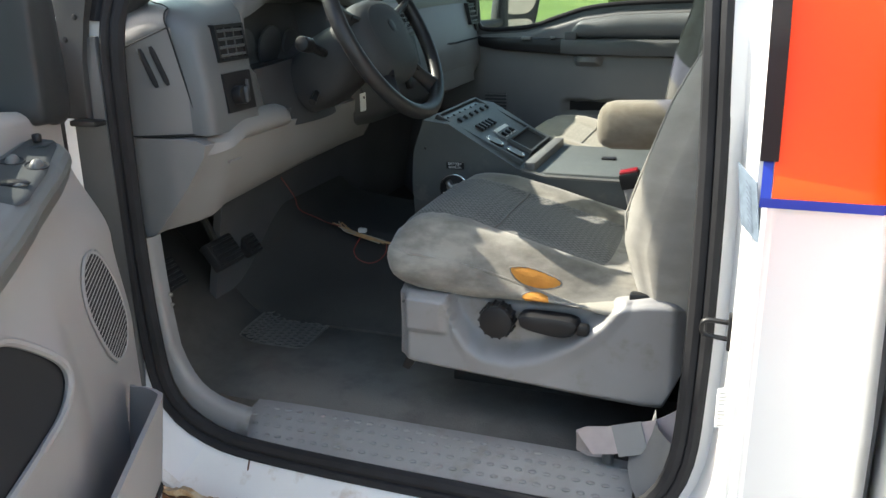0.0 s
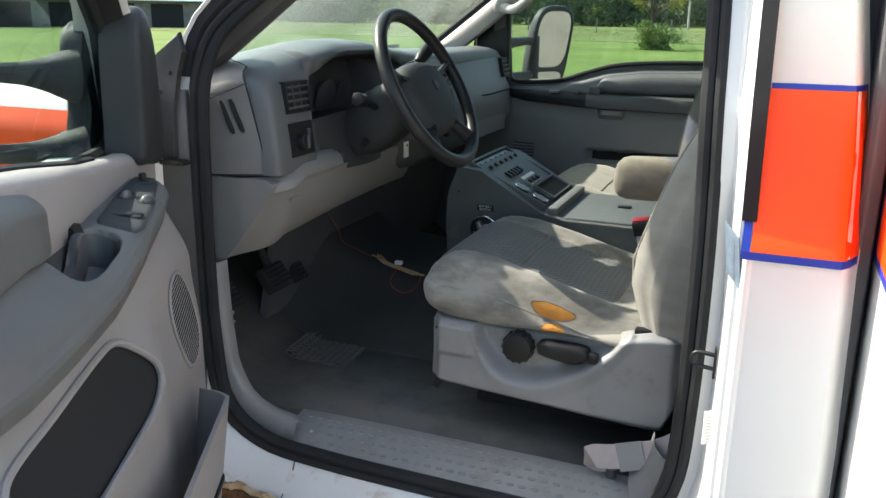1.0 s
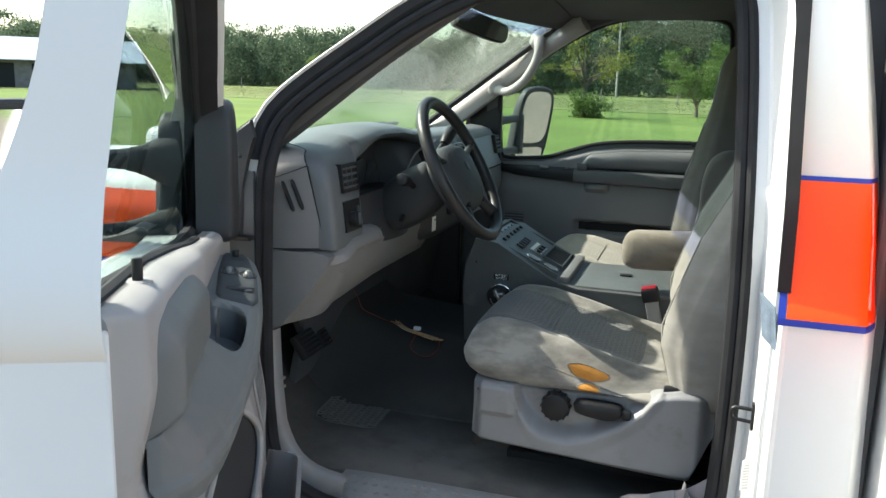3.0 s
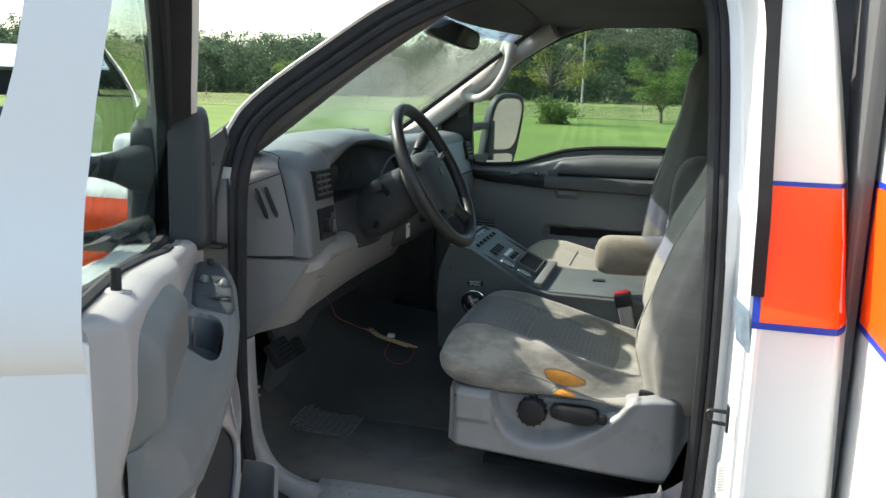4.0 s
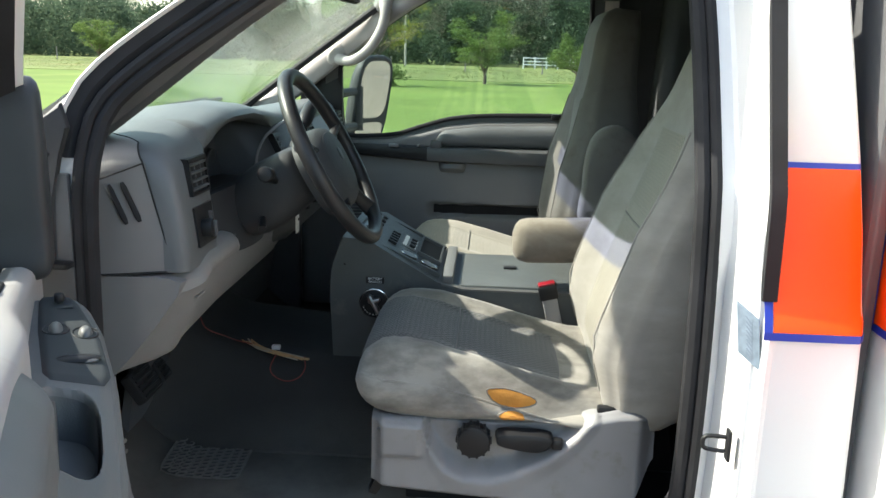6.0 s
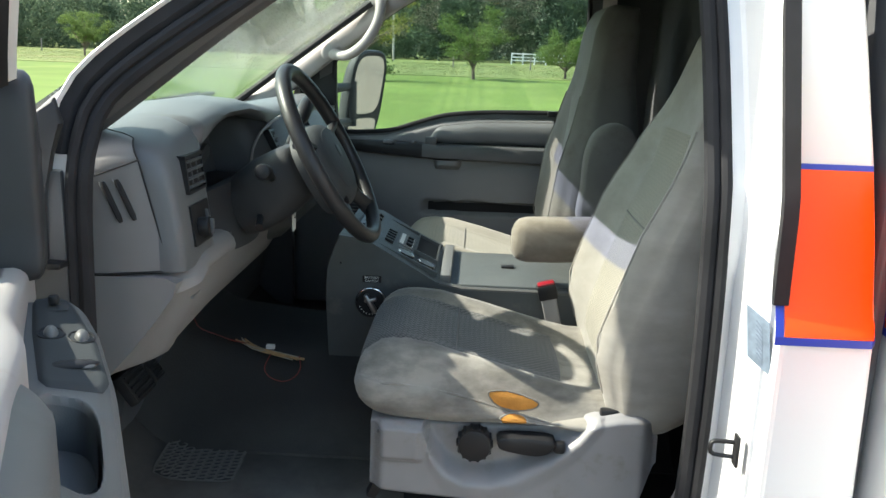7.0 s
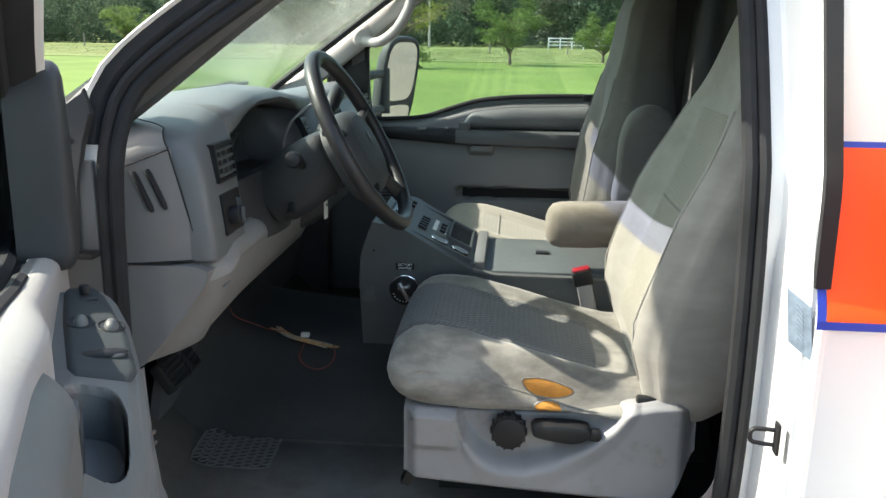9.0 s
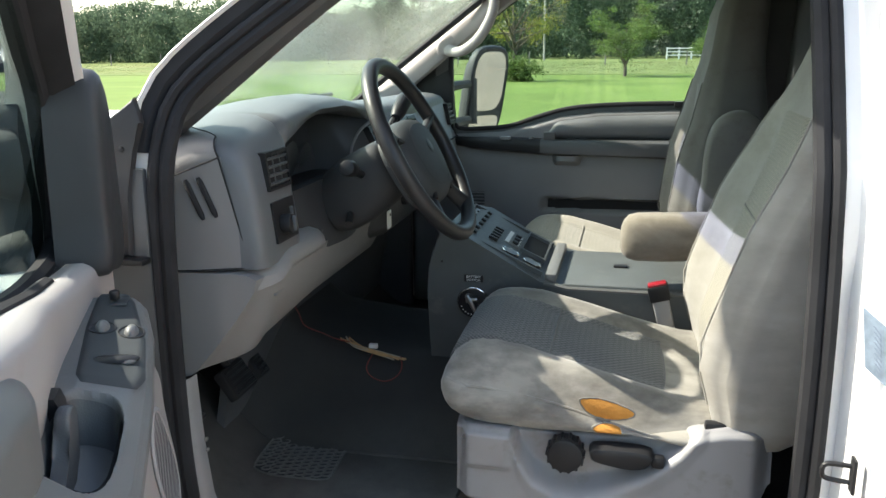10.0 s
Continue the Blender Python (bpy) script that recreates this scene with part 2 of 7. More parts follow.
GLASS = pane_glass("side_glass", (0.74, 0.83, 0.80))
WINDSHIELD = pane_glass("dusty_windshield", (0.82, 0.92, 0.87), haze=0.055)
GRASS = material("mown_grass", (0.118, 0.168, 0.042), 0.95, grain=14, bump=0.0, vary=0.22, stain=0.11, dirt=(0.165, 0.205, 0.058), dirt_share=0.35, spec=0.1)
FIELD = material("tall_grass", (0.135, 0.168, 0.058), 0.95, grain=9, bump=0.0, vary=0.2, stain=0.06, dirt=(0.195, 0.195, 0.085), dirt_share=0.5, spec=0.1)
GRAVEL = material("tan_gravel", (0.182, 0.146, 0.112), 0.95, grain=30, bump=0.5, vary=0.2, stain=0.8)
BARK = material("bark", (0.10, 0.08, 0.06), 0.95, grain=40, bump=0.5, vary=0.3, stain=5)
LEAF = leaf_material("garden_leaves", (0.085, 0.145, 0.035), (0.15, 0.20, 0.06))
LEAF_YELLOW = leaf_material("yellowing_leaves", (0.13, 0.17, 0.03), (0.24, 0.22, 0.05))
LEAF_FAR = leaf_material("wood_leaves", (0.062, 0.096, 0.058), (0.098, 0.132, 0.082), 0.02)
TIN = material("tin_roof", (0.55, 0.58, 0.62), 0.4, metal=0.6, grain=60, bump=0.05, vary=0.1, stain=1)
BOARD = material("barn_boards", (0.16, 0.15, 0.14), 0.9, grain=60, bump=0.2, vary=0.25, stain=2)
FENCE = material("white_fence", (0.7, 0.7, 0.68), 0.7, grain=90, bump=0.1, vary=0.08)

# ---- building helpers ----
WORLD = {}


def thing(name, label, category, at=(0, 0, 0), turn=0.0, group="", kind=""):
    ob = new(name)
    ob.matrix_basis = pose(*at, 0, 0, turn)
    ob.empty_display_size = 0.05
    WORLD[ob] = ob.matrix_basis.copy()
    return tagged(ob, label, category, group, kind)


def finish(bm, name, mat, sharp=0.62):
    bmesh.ops.recalc_face_normals(bm, faces=bm.faces)
    for f in bm.faces:
        f.smooth = True
    for e in bm.edges:
        if len(e.link_faces) == 2 and e.calc_face_angle(0) > sharp:
            e.smooth = False
    me = bpy.data.meshes.new(name)
    bm.to_mesh(me)
    bm.free()
    me.materials.append(mat)
    return me


def part(name, bm, mat, parent, label="", local=False, sharp=0.62):
    """One mesh under a thing or under a part. Its points are in world metres, or in the thing's own where local."""
    top = WORLD[parent]
    if not local:
        bm.transform(top.inverted())
    ob = new(name, finish(bm, name, mat, sharp))
    ob.parent = parent
    WORLD[ob] = top
    return tagged(ob, label)


def shared(name, mesh, m, parent):
    """A further object on a mesh that stands already, at m in the thing's own metres."""
    ob = new(name, mesh)
    ob.parent = parent
    ob.matrix_basis = m
    return ob


def solid(name, bm, mat, label, category, group="", kind="", sharp=0.62):
    """A thing that is one mesh, its origin at the middle of its underside."""
    lo = [min(v.co[i] for v in bm.verts) for i in range(3)]
    hi = [max(v.co[i] for v in bm.verts) for i in range(3)]
    at = Vector(((lo[0] + hi[0]) / 2, (lo[1] + hi[1]) / 2, lo[2]))
    bm.transform(Matrix.Translation(-at))
    ob = new(name, finish(bm, name, mat, sharp))
    ob.location = at
    WORLD[ob] = Matrix.Translation(at)
    return tagged(ob, label, category, group, kind)


def smooth(points, n, closed=False):
    """n points evenly along a smooth curve through the given ones."""
    p = [Vector(q) for q in points]
    k = len(p)
    out = []
    spans = k if closed else k - 1
    for i in range(spans):
        a, b, c, d = (p[(i + j) % k] if closed else p[min(max(i + j, 0), k - 1)] for j in (-1, 0, 1, 2))
        for s in range(12):
            t = s / 12
            out.append(0.5 * ((2 * b) + (c - a) * t + (2 * a - 5 * b + 4 * c - d) * t * t + (3 * b - a - 3 * c + d) * t**3))
    out.append(p[0] if closed else p[-1])
    run = [0.0]
    for a, b in zip(out, out[1:]):
        run.append(run[-1] + (b - a).length)
    res, j = [], 0
    for i in range(n):
        want = run[-1] * i / (n if closed else n - 1)
        while j < len(run) - 2 and run[j + 1] < want:
            j += 1
        f = (want - run[j]) / max(run[j + 1] - run[j], 1e-9)
        res.append(out[j].lerp(out[j + 1], min(max(f, 0), 1)))
    return res


def loft(rings, closed=True, caps=True, loop=False):
    """A skin over rings of equally many points."""
    bm = bmesh.new()
    rows = [[bm.verts.new(p) for p in r] for r in rings]
    pairs = list(zip(rows, rows[1:])) + ([(rows[-1], rows[0])] if loop else [])
    n = len(rows[0])
    for a, b in pairs:
        for i in range(n if closed else n - 1):
            j = (i + 1) % n
            bm.faces.new((a[i], a[j], b[j], b[i]))
    if caps and closed and not loop:
        bm.faces.new(rows[0][::-1])
        bm.faces.new(rows[-1])
    return bm


def tube(path, radius, n=10, closed=False, squash=1.0):
    """A round bar along a path; radius is one number, or one for each point."""
    p = [Vector(q) for q in path]
    rings, side = [], None
    for i, q in enumerate(p):
        a, b = (p[i - 1] if i or closed else q), (p[(i + 1) % len(p)] if i < len(p) - 1 or closed else q)
        way = (b - a).normalized()
        if side is None:
            side = way.orthogonal().normalized()
        side = (side - way * side.dot(way)).normalized()
        up = way.cross(side)
        r = radius[i] if isinstance(radius, (list, tuple)) else radius
        rings.append([q + r * (math.cos(w) * side + squash * math.sin(w) * up) for w in (2 * math.pi * k / n for k in range(n))])
    return loft(rings, caps=not closed, loop=closed)


def box(a, b, r=0.004, seg=2):
    """A block with rounded edges between two corners."""
    bm = bmesh.new()
    bmesh.ops.create_cube(bm, size=1)
    for v in bm.verts:
        v.co = Vector([(p + q) / 2 + c * (q - p) for p, q, c in zip(a, b, v.co)])
    r = min(r, *(abs(q - p) * 0.49 for p, q in zip(a, b)))
    if r > 0:
        bmesh.ops.bevel(bm, geom=list(bm.edges), offset=r, segments=seg, profile=0.5, affect="EDGES")
    return bm


def prism(poly, axis, lo, hi, r=0.0, seg=2):
    """A flat outline pushed out along an axis: x takes (y, z), y takes (x, z), z takes (x, y)."""
    put = {"x": lambda a, b, c: (c, a, b), "y": lambda a, b, c: (a, c, b), "z": lambda a, b, c: (a, b, c)}[axis]
    bm = loft([[put(a, b, c) for a, b in poly] for c in (lo, hi)])
    if r:
        flat = [e for e in bm.edges if all(len(f.verts) > 4 for f in e.link_faces[:1]) or any(len(f.verts) > 4 for f in e.link_faces)]
        bmesh.ops.bevel(bm, geom=flat, offset=r, segments=seg, profile=0.5, affect="EDGES")
    return bm


def sheet(f, nu, nv, thick=None):
    """A surface f(s, t) over the unit square; with thick, a vector, a plate of that thickness."""
    bm = bmesh.new()
    front = [[bm.verts.new(f(i / nu, j / nv)) for j in range(nv + 1)] for i in range(nu + 1)]
    for i in range(nu):
        for j in range(nv):
            bm.faces.new((front[i][j], front[i + 1][j], front[i + 1][j + 1], front[i][j + 1]))
    if thick:
        back = [[bm.verts.new(Vector(v.co) + Vector(thick)) for v in row] for row in front]
        for i in range(nu):
            for j in range(nv):
                bm.faces.new((back[i][j], back[i][j + 1], back[i + 1][j + 1], back[i + 1][j]))
        for i in range(nu):
            for j in (0, nv):
                bm.faces.new((front[i][j], front[i + 1][j], back[i + 1][j], back[i][j]))
        for j in range(nv):
            for i in (0, nu):
                bm.faces.new((front[i][j], front[i][j + 1], back[i][j + 1], back[i][j]))
    return bm


def disc(centre, axis, radius, depth, n=28, r=0.002):
    """A short round drum whose middle is at centre."""
    bm = bmesh.new()
    bmesh.ops.create_cone(bm, cap_ends=True, segments=n, radius1=radius, radius2=radius, depth=depth)
    if r:
        bmesh.ops.bevel(bm, geom=[e for e in bm.edges if any(len(f.verts) > 4 for f in e.link_faces)], offset=r, segments=2, profile=0.5, affect="EDGES")
    bm.transform(Matrix.Translation(centre) @ Vector(axis).to_track_quat("Z", "Y").to_matrix().to_4x4())
    return bm


def step(a, b, x):
    t = min(max((x - a) / (b - a), 0), 1)
    return t * t * (3 - 2 * t)


def lerp(a, b, t):
    return a + (b - a) * t


def table(rows, x):
    """Straight lines between rows of (x, value)."""
    if x <= rows[0][0]:
        return rows[0][1]
    for (a, p), (b, q) in zip(rows, rows[1:]):
        if x <= b:
            return p + (q - p) * (x - a) / (b - a)
    return rows[-1][1]


def join(*parts):
    out = bmesh.new()
    for bm in parts:
        me = bpy.data.meshes.new("joined")
        bm.to_mesh(me)
        bm.free()
        out.from_mesh(me)
        bpy.data.meshes.remove(me)
    return out


def lettering(words, size, m, parent, mat, name="lettering"):
    """Flat words in the built-in font, as a mesh under a thing, at m in the thing's own metres."""
    curve = bpy.data.curves.new(name, "FONT")
    curve.body, curve.size, curve.align_x, curve.align_y, curve.extrude = words, size, "CENTER", "CENTER", 0.0004
    probe = new(name, curve)
    me = bpy.data.meshes.new_from_object(probe)
    bpy.data.objects.remove(probe)
    bpy.data.curves.remove(curve)
    me.materials.clear()
    me.materials.append(mat)
    ob = new(name, me)
    ob.parent = parent
    ob.matrix_basis = m
    return ob

# ---- ground ----
solid("ground", box((-420, -420, -0.3), (420, 420, 0.0), 0), GRASS, "mown green lawn round the parked truck", "lawn", kind="structure")
solid("field", box((-300, 53, 0.0), (300, 400, 0.03), 0), FIELD, "unmown yellowish field beyond the lawn", "field", kind="structure")
solid("driveway", prism([(-9, -30), (20, -30), (20, 16), (12, 24), (4, 24), (2.2, 9), (2.0, 5.5), (-9, 5.5)], "z", 0.0, 0.02), GRAVEL, "tan gravel driveway under the truck", "driveway", kind="structure")


# ---- cab shell ----
def lean(z):
    """How far in the driver's side of the cab stands at a height."""
    return 0.12 + max(0.0, z - 1.45) * 0.30


def lean_far(z):
    return 1.80 - max(0.0, z - 1.45) * 0.30


OPENING = [(-0.182, 1.46), (-0.192, 1.35), (-0.197, 1.1), (-0.192, 0.90), (-0.168, 0.765), (-0.08, 0.700), (0.06, 0.683), (0.35, 0.678), (0.6, 0.680),
           (0.715, 0.705), (0.772, 0.79), (0.786, 0.95), (0.788, 1.2), (0.780, 1.45), (0.766, 1.70), (0.745, 1.83), (0.68, 1.875), (0.5, 1.878), (0.33, 1.85),
           (0.15, 1.775), (0.0, 1.675), (-0.12, 1.585), (-0.167, 1.53)]
EDGE = smooth([(x, z, 0) for x, z in OPENING], 120, closed=True)
MID = Vector((0.3, 1.25, 0))


def edge(i, off, dy):
    """Point i of the door opening, moved off metres outwards and dy across."""
    a, b, c = EDGE[i - 1], EDGE[i % 120], EDGE[(i + 1) % 120]
    way = (c - a).normalized()
    out = Vector((way.y, -way.x, 0))
    if out.dot(b - MID) < 0:
        out = -out
    q = b + out * off
    return Vector((q.x, lean(b.y) + dy, q.y))


def band(first, last, steps):
    return loft([[edge(i, o, d) for i in range(first, last + 1)] for o, d in steps], closed=False)


def nearest(x, z):
    return min(range(120), key=lambda i: (EDGE[i] - Vector((x, z, 0))).length)


def skin(z):
    """How far out the painted side stands at a height."""
    return 0.012 - 0.012 * step(1.30, 1.24, z) * 0 + max(0.0, z - 1.25) * 0.20 - 0.006 * (step(1.235, 1.262, z) - step(1.275, 1.30, z)) + 0.03 * step(0.75, 0.45, z)


I_FRONT, I_SILL, I_REAR, I_TOP, I_A = nearest(-0.18, 1.46), nearest(-0.08, 0.70), nearest(0.715, 0.705), nearest(0.68, 1.875), nearest(0.33, 1.85)
cab = thing("truck_cab", "white painted steel truck cab with its door opening", "truck cab", (0.4, 0.95, 0.42))
JAMB = [(0.0, 0.02), (0.012, -0.004), (0.045, -0.008), (0.052, -0.02), (0.058, -0.06), (0.074, -0.098)]
FRONT_EDGE = [(0.0, 0.02), (0.012, -0.004), (0.045, -0.004), (0.085, -0.012), (0.095, -0.03)]
SILL_EDGE = [(0.0, 0.02), (0.012, -0.004), (0.035, -0.02), (0.06, -0.07), (0.085, -0.098)]
I_TURN = nearest(-0.194, 0.95)


def front_edge(i, k):
    """Point k across the front jamb, which turns into the sill's profile on its way down."""
    w = step(I_TURN, I_SILL, i)
    (o0, d0), (o1, d1) = FRONT_EDGE[k], SILL_EDGE[k]
    return edge(i, lerp(o0, o1, w), lerp(d0, d1, w))


def rear_edge(i, k):
    """Point k across the rear jamb; low down its inner face falls back behind a step."""
    w = step(1.38, 1.27, EDGE[i % 120].y)
    off, dy = [(0.0, 0.02), (0.007, -0.008), (0.040, lerp(-0.008, 0.014, w)), (0.046, -0.014), (0.060, -0.062), (0.076, -0.098)][k]
    return edge(i, off, dy)


part("front_jamb", loft([[front_edge(i, k) for i in range(I_FRONT, I_SILL + 1)] for k in range(5)], closed=False), WHITE, cab)
part("sill_jamb", band(I_SILL, I_REAR, SILL_EDGE), RUSTY, cab, "white painted sill with scratches and rust")
part("rear_jamb", loft([[rear_edge(i, k) for i in range(I_REAR, I_TOP + 1)] for k in range(6)], closed=False), WHITE, cab, sharp=0.45)
part("roof_rail", band(I_TOP, I_A, JAMB), WHITE, cab)
last = I_FRONT if I_FRONT > I_A else I_FRONT + 120
part("a_pillar", band(I_A, last, [(0.049, -0.012), (0.050, -0.017), (0.053, -0.021), (0.056, -0.017), (0.058, 0.0)]), WHITE, cab, "white painted windshield pillar")
part("a_pillar_trim", band(I_A, last, [(0.0, 0.02), (0.012, -0.006), (0.024, -0.002), (0.032, -0.010), (0.049, -0.012)]), RUBBER, cab, "black rubber trim on the pillar")
for off, dy, r in ((-0.004, 0.004, 0.0125), (0.014, -0.004, 0.0095)):
    part("door_seal", tube([edge(i, off, dy) for i in range(120)], r, 8, closed=True), RUBBER, cab, "black rubber door seal")
cover = part("hinge_pillar_cover", prism([(-0.36, 1.30), (-0.238, 1.302), (-0.234, 1.40), (-0.222, 1.47), (-0.200, 1.512), (-0.210, 1.55), (-0.255, 1.515), (-0.36, 1.445)], "y", 0.094, 0.108, 0.004, 2), SATIN, cab, "black plastic cover with two screws")
for x, z in ((-0.262, 1.435), (-0.236, 1.472)):
    part("cover_screw", disc((x, 0.0925, z), (0, -1, 0), 0.0048, 0.004, 12), RUBBER, cover)
part("cover_lip", box((-0.262, 0.072, 1.292), (-0.206, 0.100, 1.302), 0.003), BLACK, cover)
# side behind the door
def drawn_in(x, z):
    """Moves x along the side panel forward where its rear edge curves in towards the roof."""
    rear = table([(0.45, 1.026), (0.95, 1.023), (1.20, 1.015), (1.40, 1.006), (1.51, 0.996), (1.65, 0.978), (1.77, 0.961), (1.93, 0.934)], z)
    return x if x < 0.87 else 0.87 + (x - 0.87) * (rear - 0.87) / 0.152


def quarter_at(s, t):
    """The painted side behind the door, with a groove and a bead along its front edge."""
    x = table([(0.0, 0.846), (0.05, 0.850), (0.10, 0.8535), (0.15, 0.856), (0.20, 0.860), (0.25, 0.864), (0.30, 0.869), (1.0, 1.022)], s)
    z = lerp(0.45, 1.93, t)
    dent = table([(0.846, 0.020), (0.852, 0.020), (0.856, 0.0), (0.860, -0.004), (0.864, -0.003), (0.869, 0.0)], x) * step(1.30, 1.24, z)
    return Vector((drawn_in(x, z), skin(z) + dent + 0.05 * step(0.80, 1.0, (x - 0.853) / 0.169) ** 2, z))


part("rear_quarter", sheet(quarter_at, 40, 60, (0, 0.02, 0)), WHITE, cab, sharp=0.5)
strip = part("window_molding", sheet(lambda s, t: (lerp(0.847 - 0.013 * t, 0.868 - 0.010 * t, s), min(skin(lerp(1.305, 1.93, t)), lean(lerp(1.305, 1.93, t)) - 0.098) - 0.006, lerp(1.305, 1.93, t)), 2, 20, (0, 0.012, 0)), RUBBER, cab, "black rubber window molding")
part("orange_stripe", sheet(lambda s, t: (drawn_in(lerp(0.864, 1.020, s), lerp(1.262, 1.494, t)), skin(lerp(1.262, 1.494, t)) + 0.05 * step(0.80, 1.0, lerp(0.06, 0.99, s)) ** 2 - 0.0025, lerp(1.262, 1.494, t)), 14, 16), ORANGE, cab, "bright orange vinyl stripe")
for a, b, c, d in ((0.851, 1.019, 1.250, 1.262), (0.866, 1.019, 1.494, 1.502), (0.851, 0.863, 1.262, 1.305)):
    part("blue_edging", sheet(lambda s, t: (drawn_in(lerp(a, b, s), lerp(c, d, t)), skin(lerp(c, d, t)) + 0.05 * step(0.80, 1.0, (lerp(a, b, s) - 0.853) / 0.169) ** 2 - 0.003, lerp(c, d, t)), 14, 2), BLUE, cab, "blue vinyl edging")
# rocker below the opening
def rocker_top(x):
    return table([(-0.29, 0.72), (-0.16, 0.665), (-0.08, 0.625), (0.05, 0.606), (1.0, 0.605)], x)


part("rocker_panel", sheet(lambda s, t: (lerp(-0.29, 1.0, s), 0.022 - 0.02 * math.sin(math.pi * t), lerp(rocker_top(lerp(-0.29, 1.0, s)), 0.50, t)), 60, 8, (0, 0.03, 0)), RUSTY, cab, "white rocker panel with rust stains")


def rust_edge(x):
    """The ragged upper edge of the rusted-through part."""
    return table([(-0.30, 0.60), (-0.19, 0.640), (-0.10, 0.645), (0.0, 0.640), (0.06, 0.628), (0.10, 0.560), (0.30, 0.510), (1.0, 0.503)], x) + 0.009 * noise.noise((x * 28, 3, 0)) + 0.004 * noise.noise((x * 110, 5, 0))


part("rusted_edge", sheet(lambda s, t: (lerp(-0.28, 1.0, s), -0.008 + 0.030 * step(0.10, 0.25, lerp(-0.28, 1.0, s)), lerp(rust_edge(lerp(-0.28, 1.0, s)), 0.42, t)), 160, 4, (0, 0.02, 0)), RUST, cab, "rusted-through lower edge")
part("rust_bloom", sheet(lambda s, t: (lerp(-0.27, 0.13, s), -0.003, lerp(rust_edge(lerp(-0.27, 0.13, s)) + 0.010 + 0.008 * noise.noise((s * 9, 8, 0)), 0.50, t)), 80, 4, (0, 0.01, 0)), material("rust_stain", (0.50, 0.40, 0.27), 0.7, grain=200, bump=0.15, vary=0.3, stain=40, dirt=(0.30, 0.16, 0.06), dirt_share=0.6), cab, "tan rust stain")
part("panel_seam", tube([(0.004, 0.1145, 0.672), (0.006, 0.0985, 0.6475), (0.012, 0.0485, 0.6225), (0.016, 0.0205, 0.597), (0.018, 0.0, 0.57), (0.018, 0.0, 0.54)], 0.0018, 6), RUST, cab, "rusty seam")
rng = random.Random(5)
for k in range(9):
    x = 0.08 + 0.024 * k + rng.uniform(-0.01, 0.01)
    part("scratch", tube([(x, 0.0145, 0.597), (x + 0.01, 0.010, 0.585), (x + rng.uniform(0.012, 0.03), 0.006, 0.575 - rng.uniform(0, 0.02))], 0.0016, 5), MATTE, cab, "dark scratch")
# windshield
def shield_at(s, t):
    y = lerp(0.19, 1.73, t)
    x = lerp(-0.425, 0.175, s)
    y = lerp(y, lerp(0.285, 1.635, t), s)
    return Vector((x - 0.10 * math.sin(math.pi * t), y, 1.437 + 0.735 * (x + 0.42) * 0.98))


# roof, back, firewall
# unseen trim, added and thickened to keep sun off the seat's outer bolster
part("near_pillar_trim", tube(smooth([(-0.40, 0.215, 1.40), (-0.20, 0.232, 1.545), (-0.02, 0.266, 1.690), (0.10, 0.300, 1.780), (0.20, 0.322, 1.850)], 20), [0.052] * 20, 12, squash=0.8), DARK, cab, "dark trim inside the windshield pillar")
part("roof_skin", sheet(lambda s, t: (lerp(0.12, 1.03, s), lerp(0.22, 1.70, t), 1.90 + 0.06 * math.sin(math.pi * t) ** 0.5 + 0.03 * step(0, 0.3, s)), 16, 16, (0, 0, 0.01)), WHITE, cab)
part("header_panel", sheet(lambda s, t: shield_at(0.985, t).lerp(Vector((0.125, lerp(0.22, 1.70, t), 1.905 + 0.06 * math.sin(math.pi * t) ** 0.5)), s), 4, 20, (0, 0, 0.012)), WHITE, cab)
part("back_panel", box((1.0, 0.06, 0.45), (1.03, 1.86, 1.95), 0.01), LINER, cab, "dark rear wall of the cab")
part("firewall", box((-0.62, 0.10, 0.60), (-0.58, 1.84, 1.42), 0.005), MATTE, cab)
part("toe_board", sheet(lambda s, t: (lerp(-0.34, -0.26, s), lerp(0.52, 1.82, t), lerp(0.76, 1.19, s)), 4, 8, (-0.02, 0, 0)), LINER, cab, "black sound-deadening mat")
part("far_side", box((-0.60, 1.84, 0.45), (1.02, 1.88, 1.325), 0.01), WHITE, cab)
part("far_roof_rail", tube(smooth([(-0.02, 1.735, 1.70), (0.16, 1.70, 1.81), (0.32, 1.67, 1.888), (0.5, 1.655, 1.915), (1.0, 1.655, 1.92)], 16), 0.035, 8), LINER, cab)
part("far_rear_pillar", sheet(lambda s, t: (lerp(0.80, 1.0, s), lean_far(lerp(0.72, 1.92, t)) + 0.01, lerp(0.72, 1.92, t)), 4, 16, (0, 0.05, 0)), LINER, cab)
part("far_kick_wall", box((-0.60, 1.715, 0.66), (-0.215, 1.757, 1.34), 0.006), LINER, cab, "dark trim at the far foot well")
part("kick_wall", box((-0.60, 0.105, 0.66), (-0.212, 0.164, 1.44), 0.004), DARK, cab)
part("near_rear_pillar", sheet(lambda s, t: (lerp(0.795, 1.0, s), lean(lerp(0.70, 1.92, t)) + 0.025, lerp(0.70, 1.92, t)), 4, 16, (0, 0.02, 0)), LINER, cab)
solid("ceiling", sheet(lambda s, t: (lerp(0.19, 1.0, s), lerp(0.27, 1.66, t), 1.868 + 0.04 * math.sin(math.pi * t) ** 0.6 + 0.012 * s), 12, 14, (0, 0, 0.012)), LINER, "dark cloth headliner of the cab", "headliner", kind="structure")

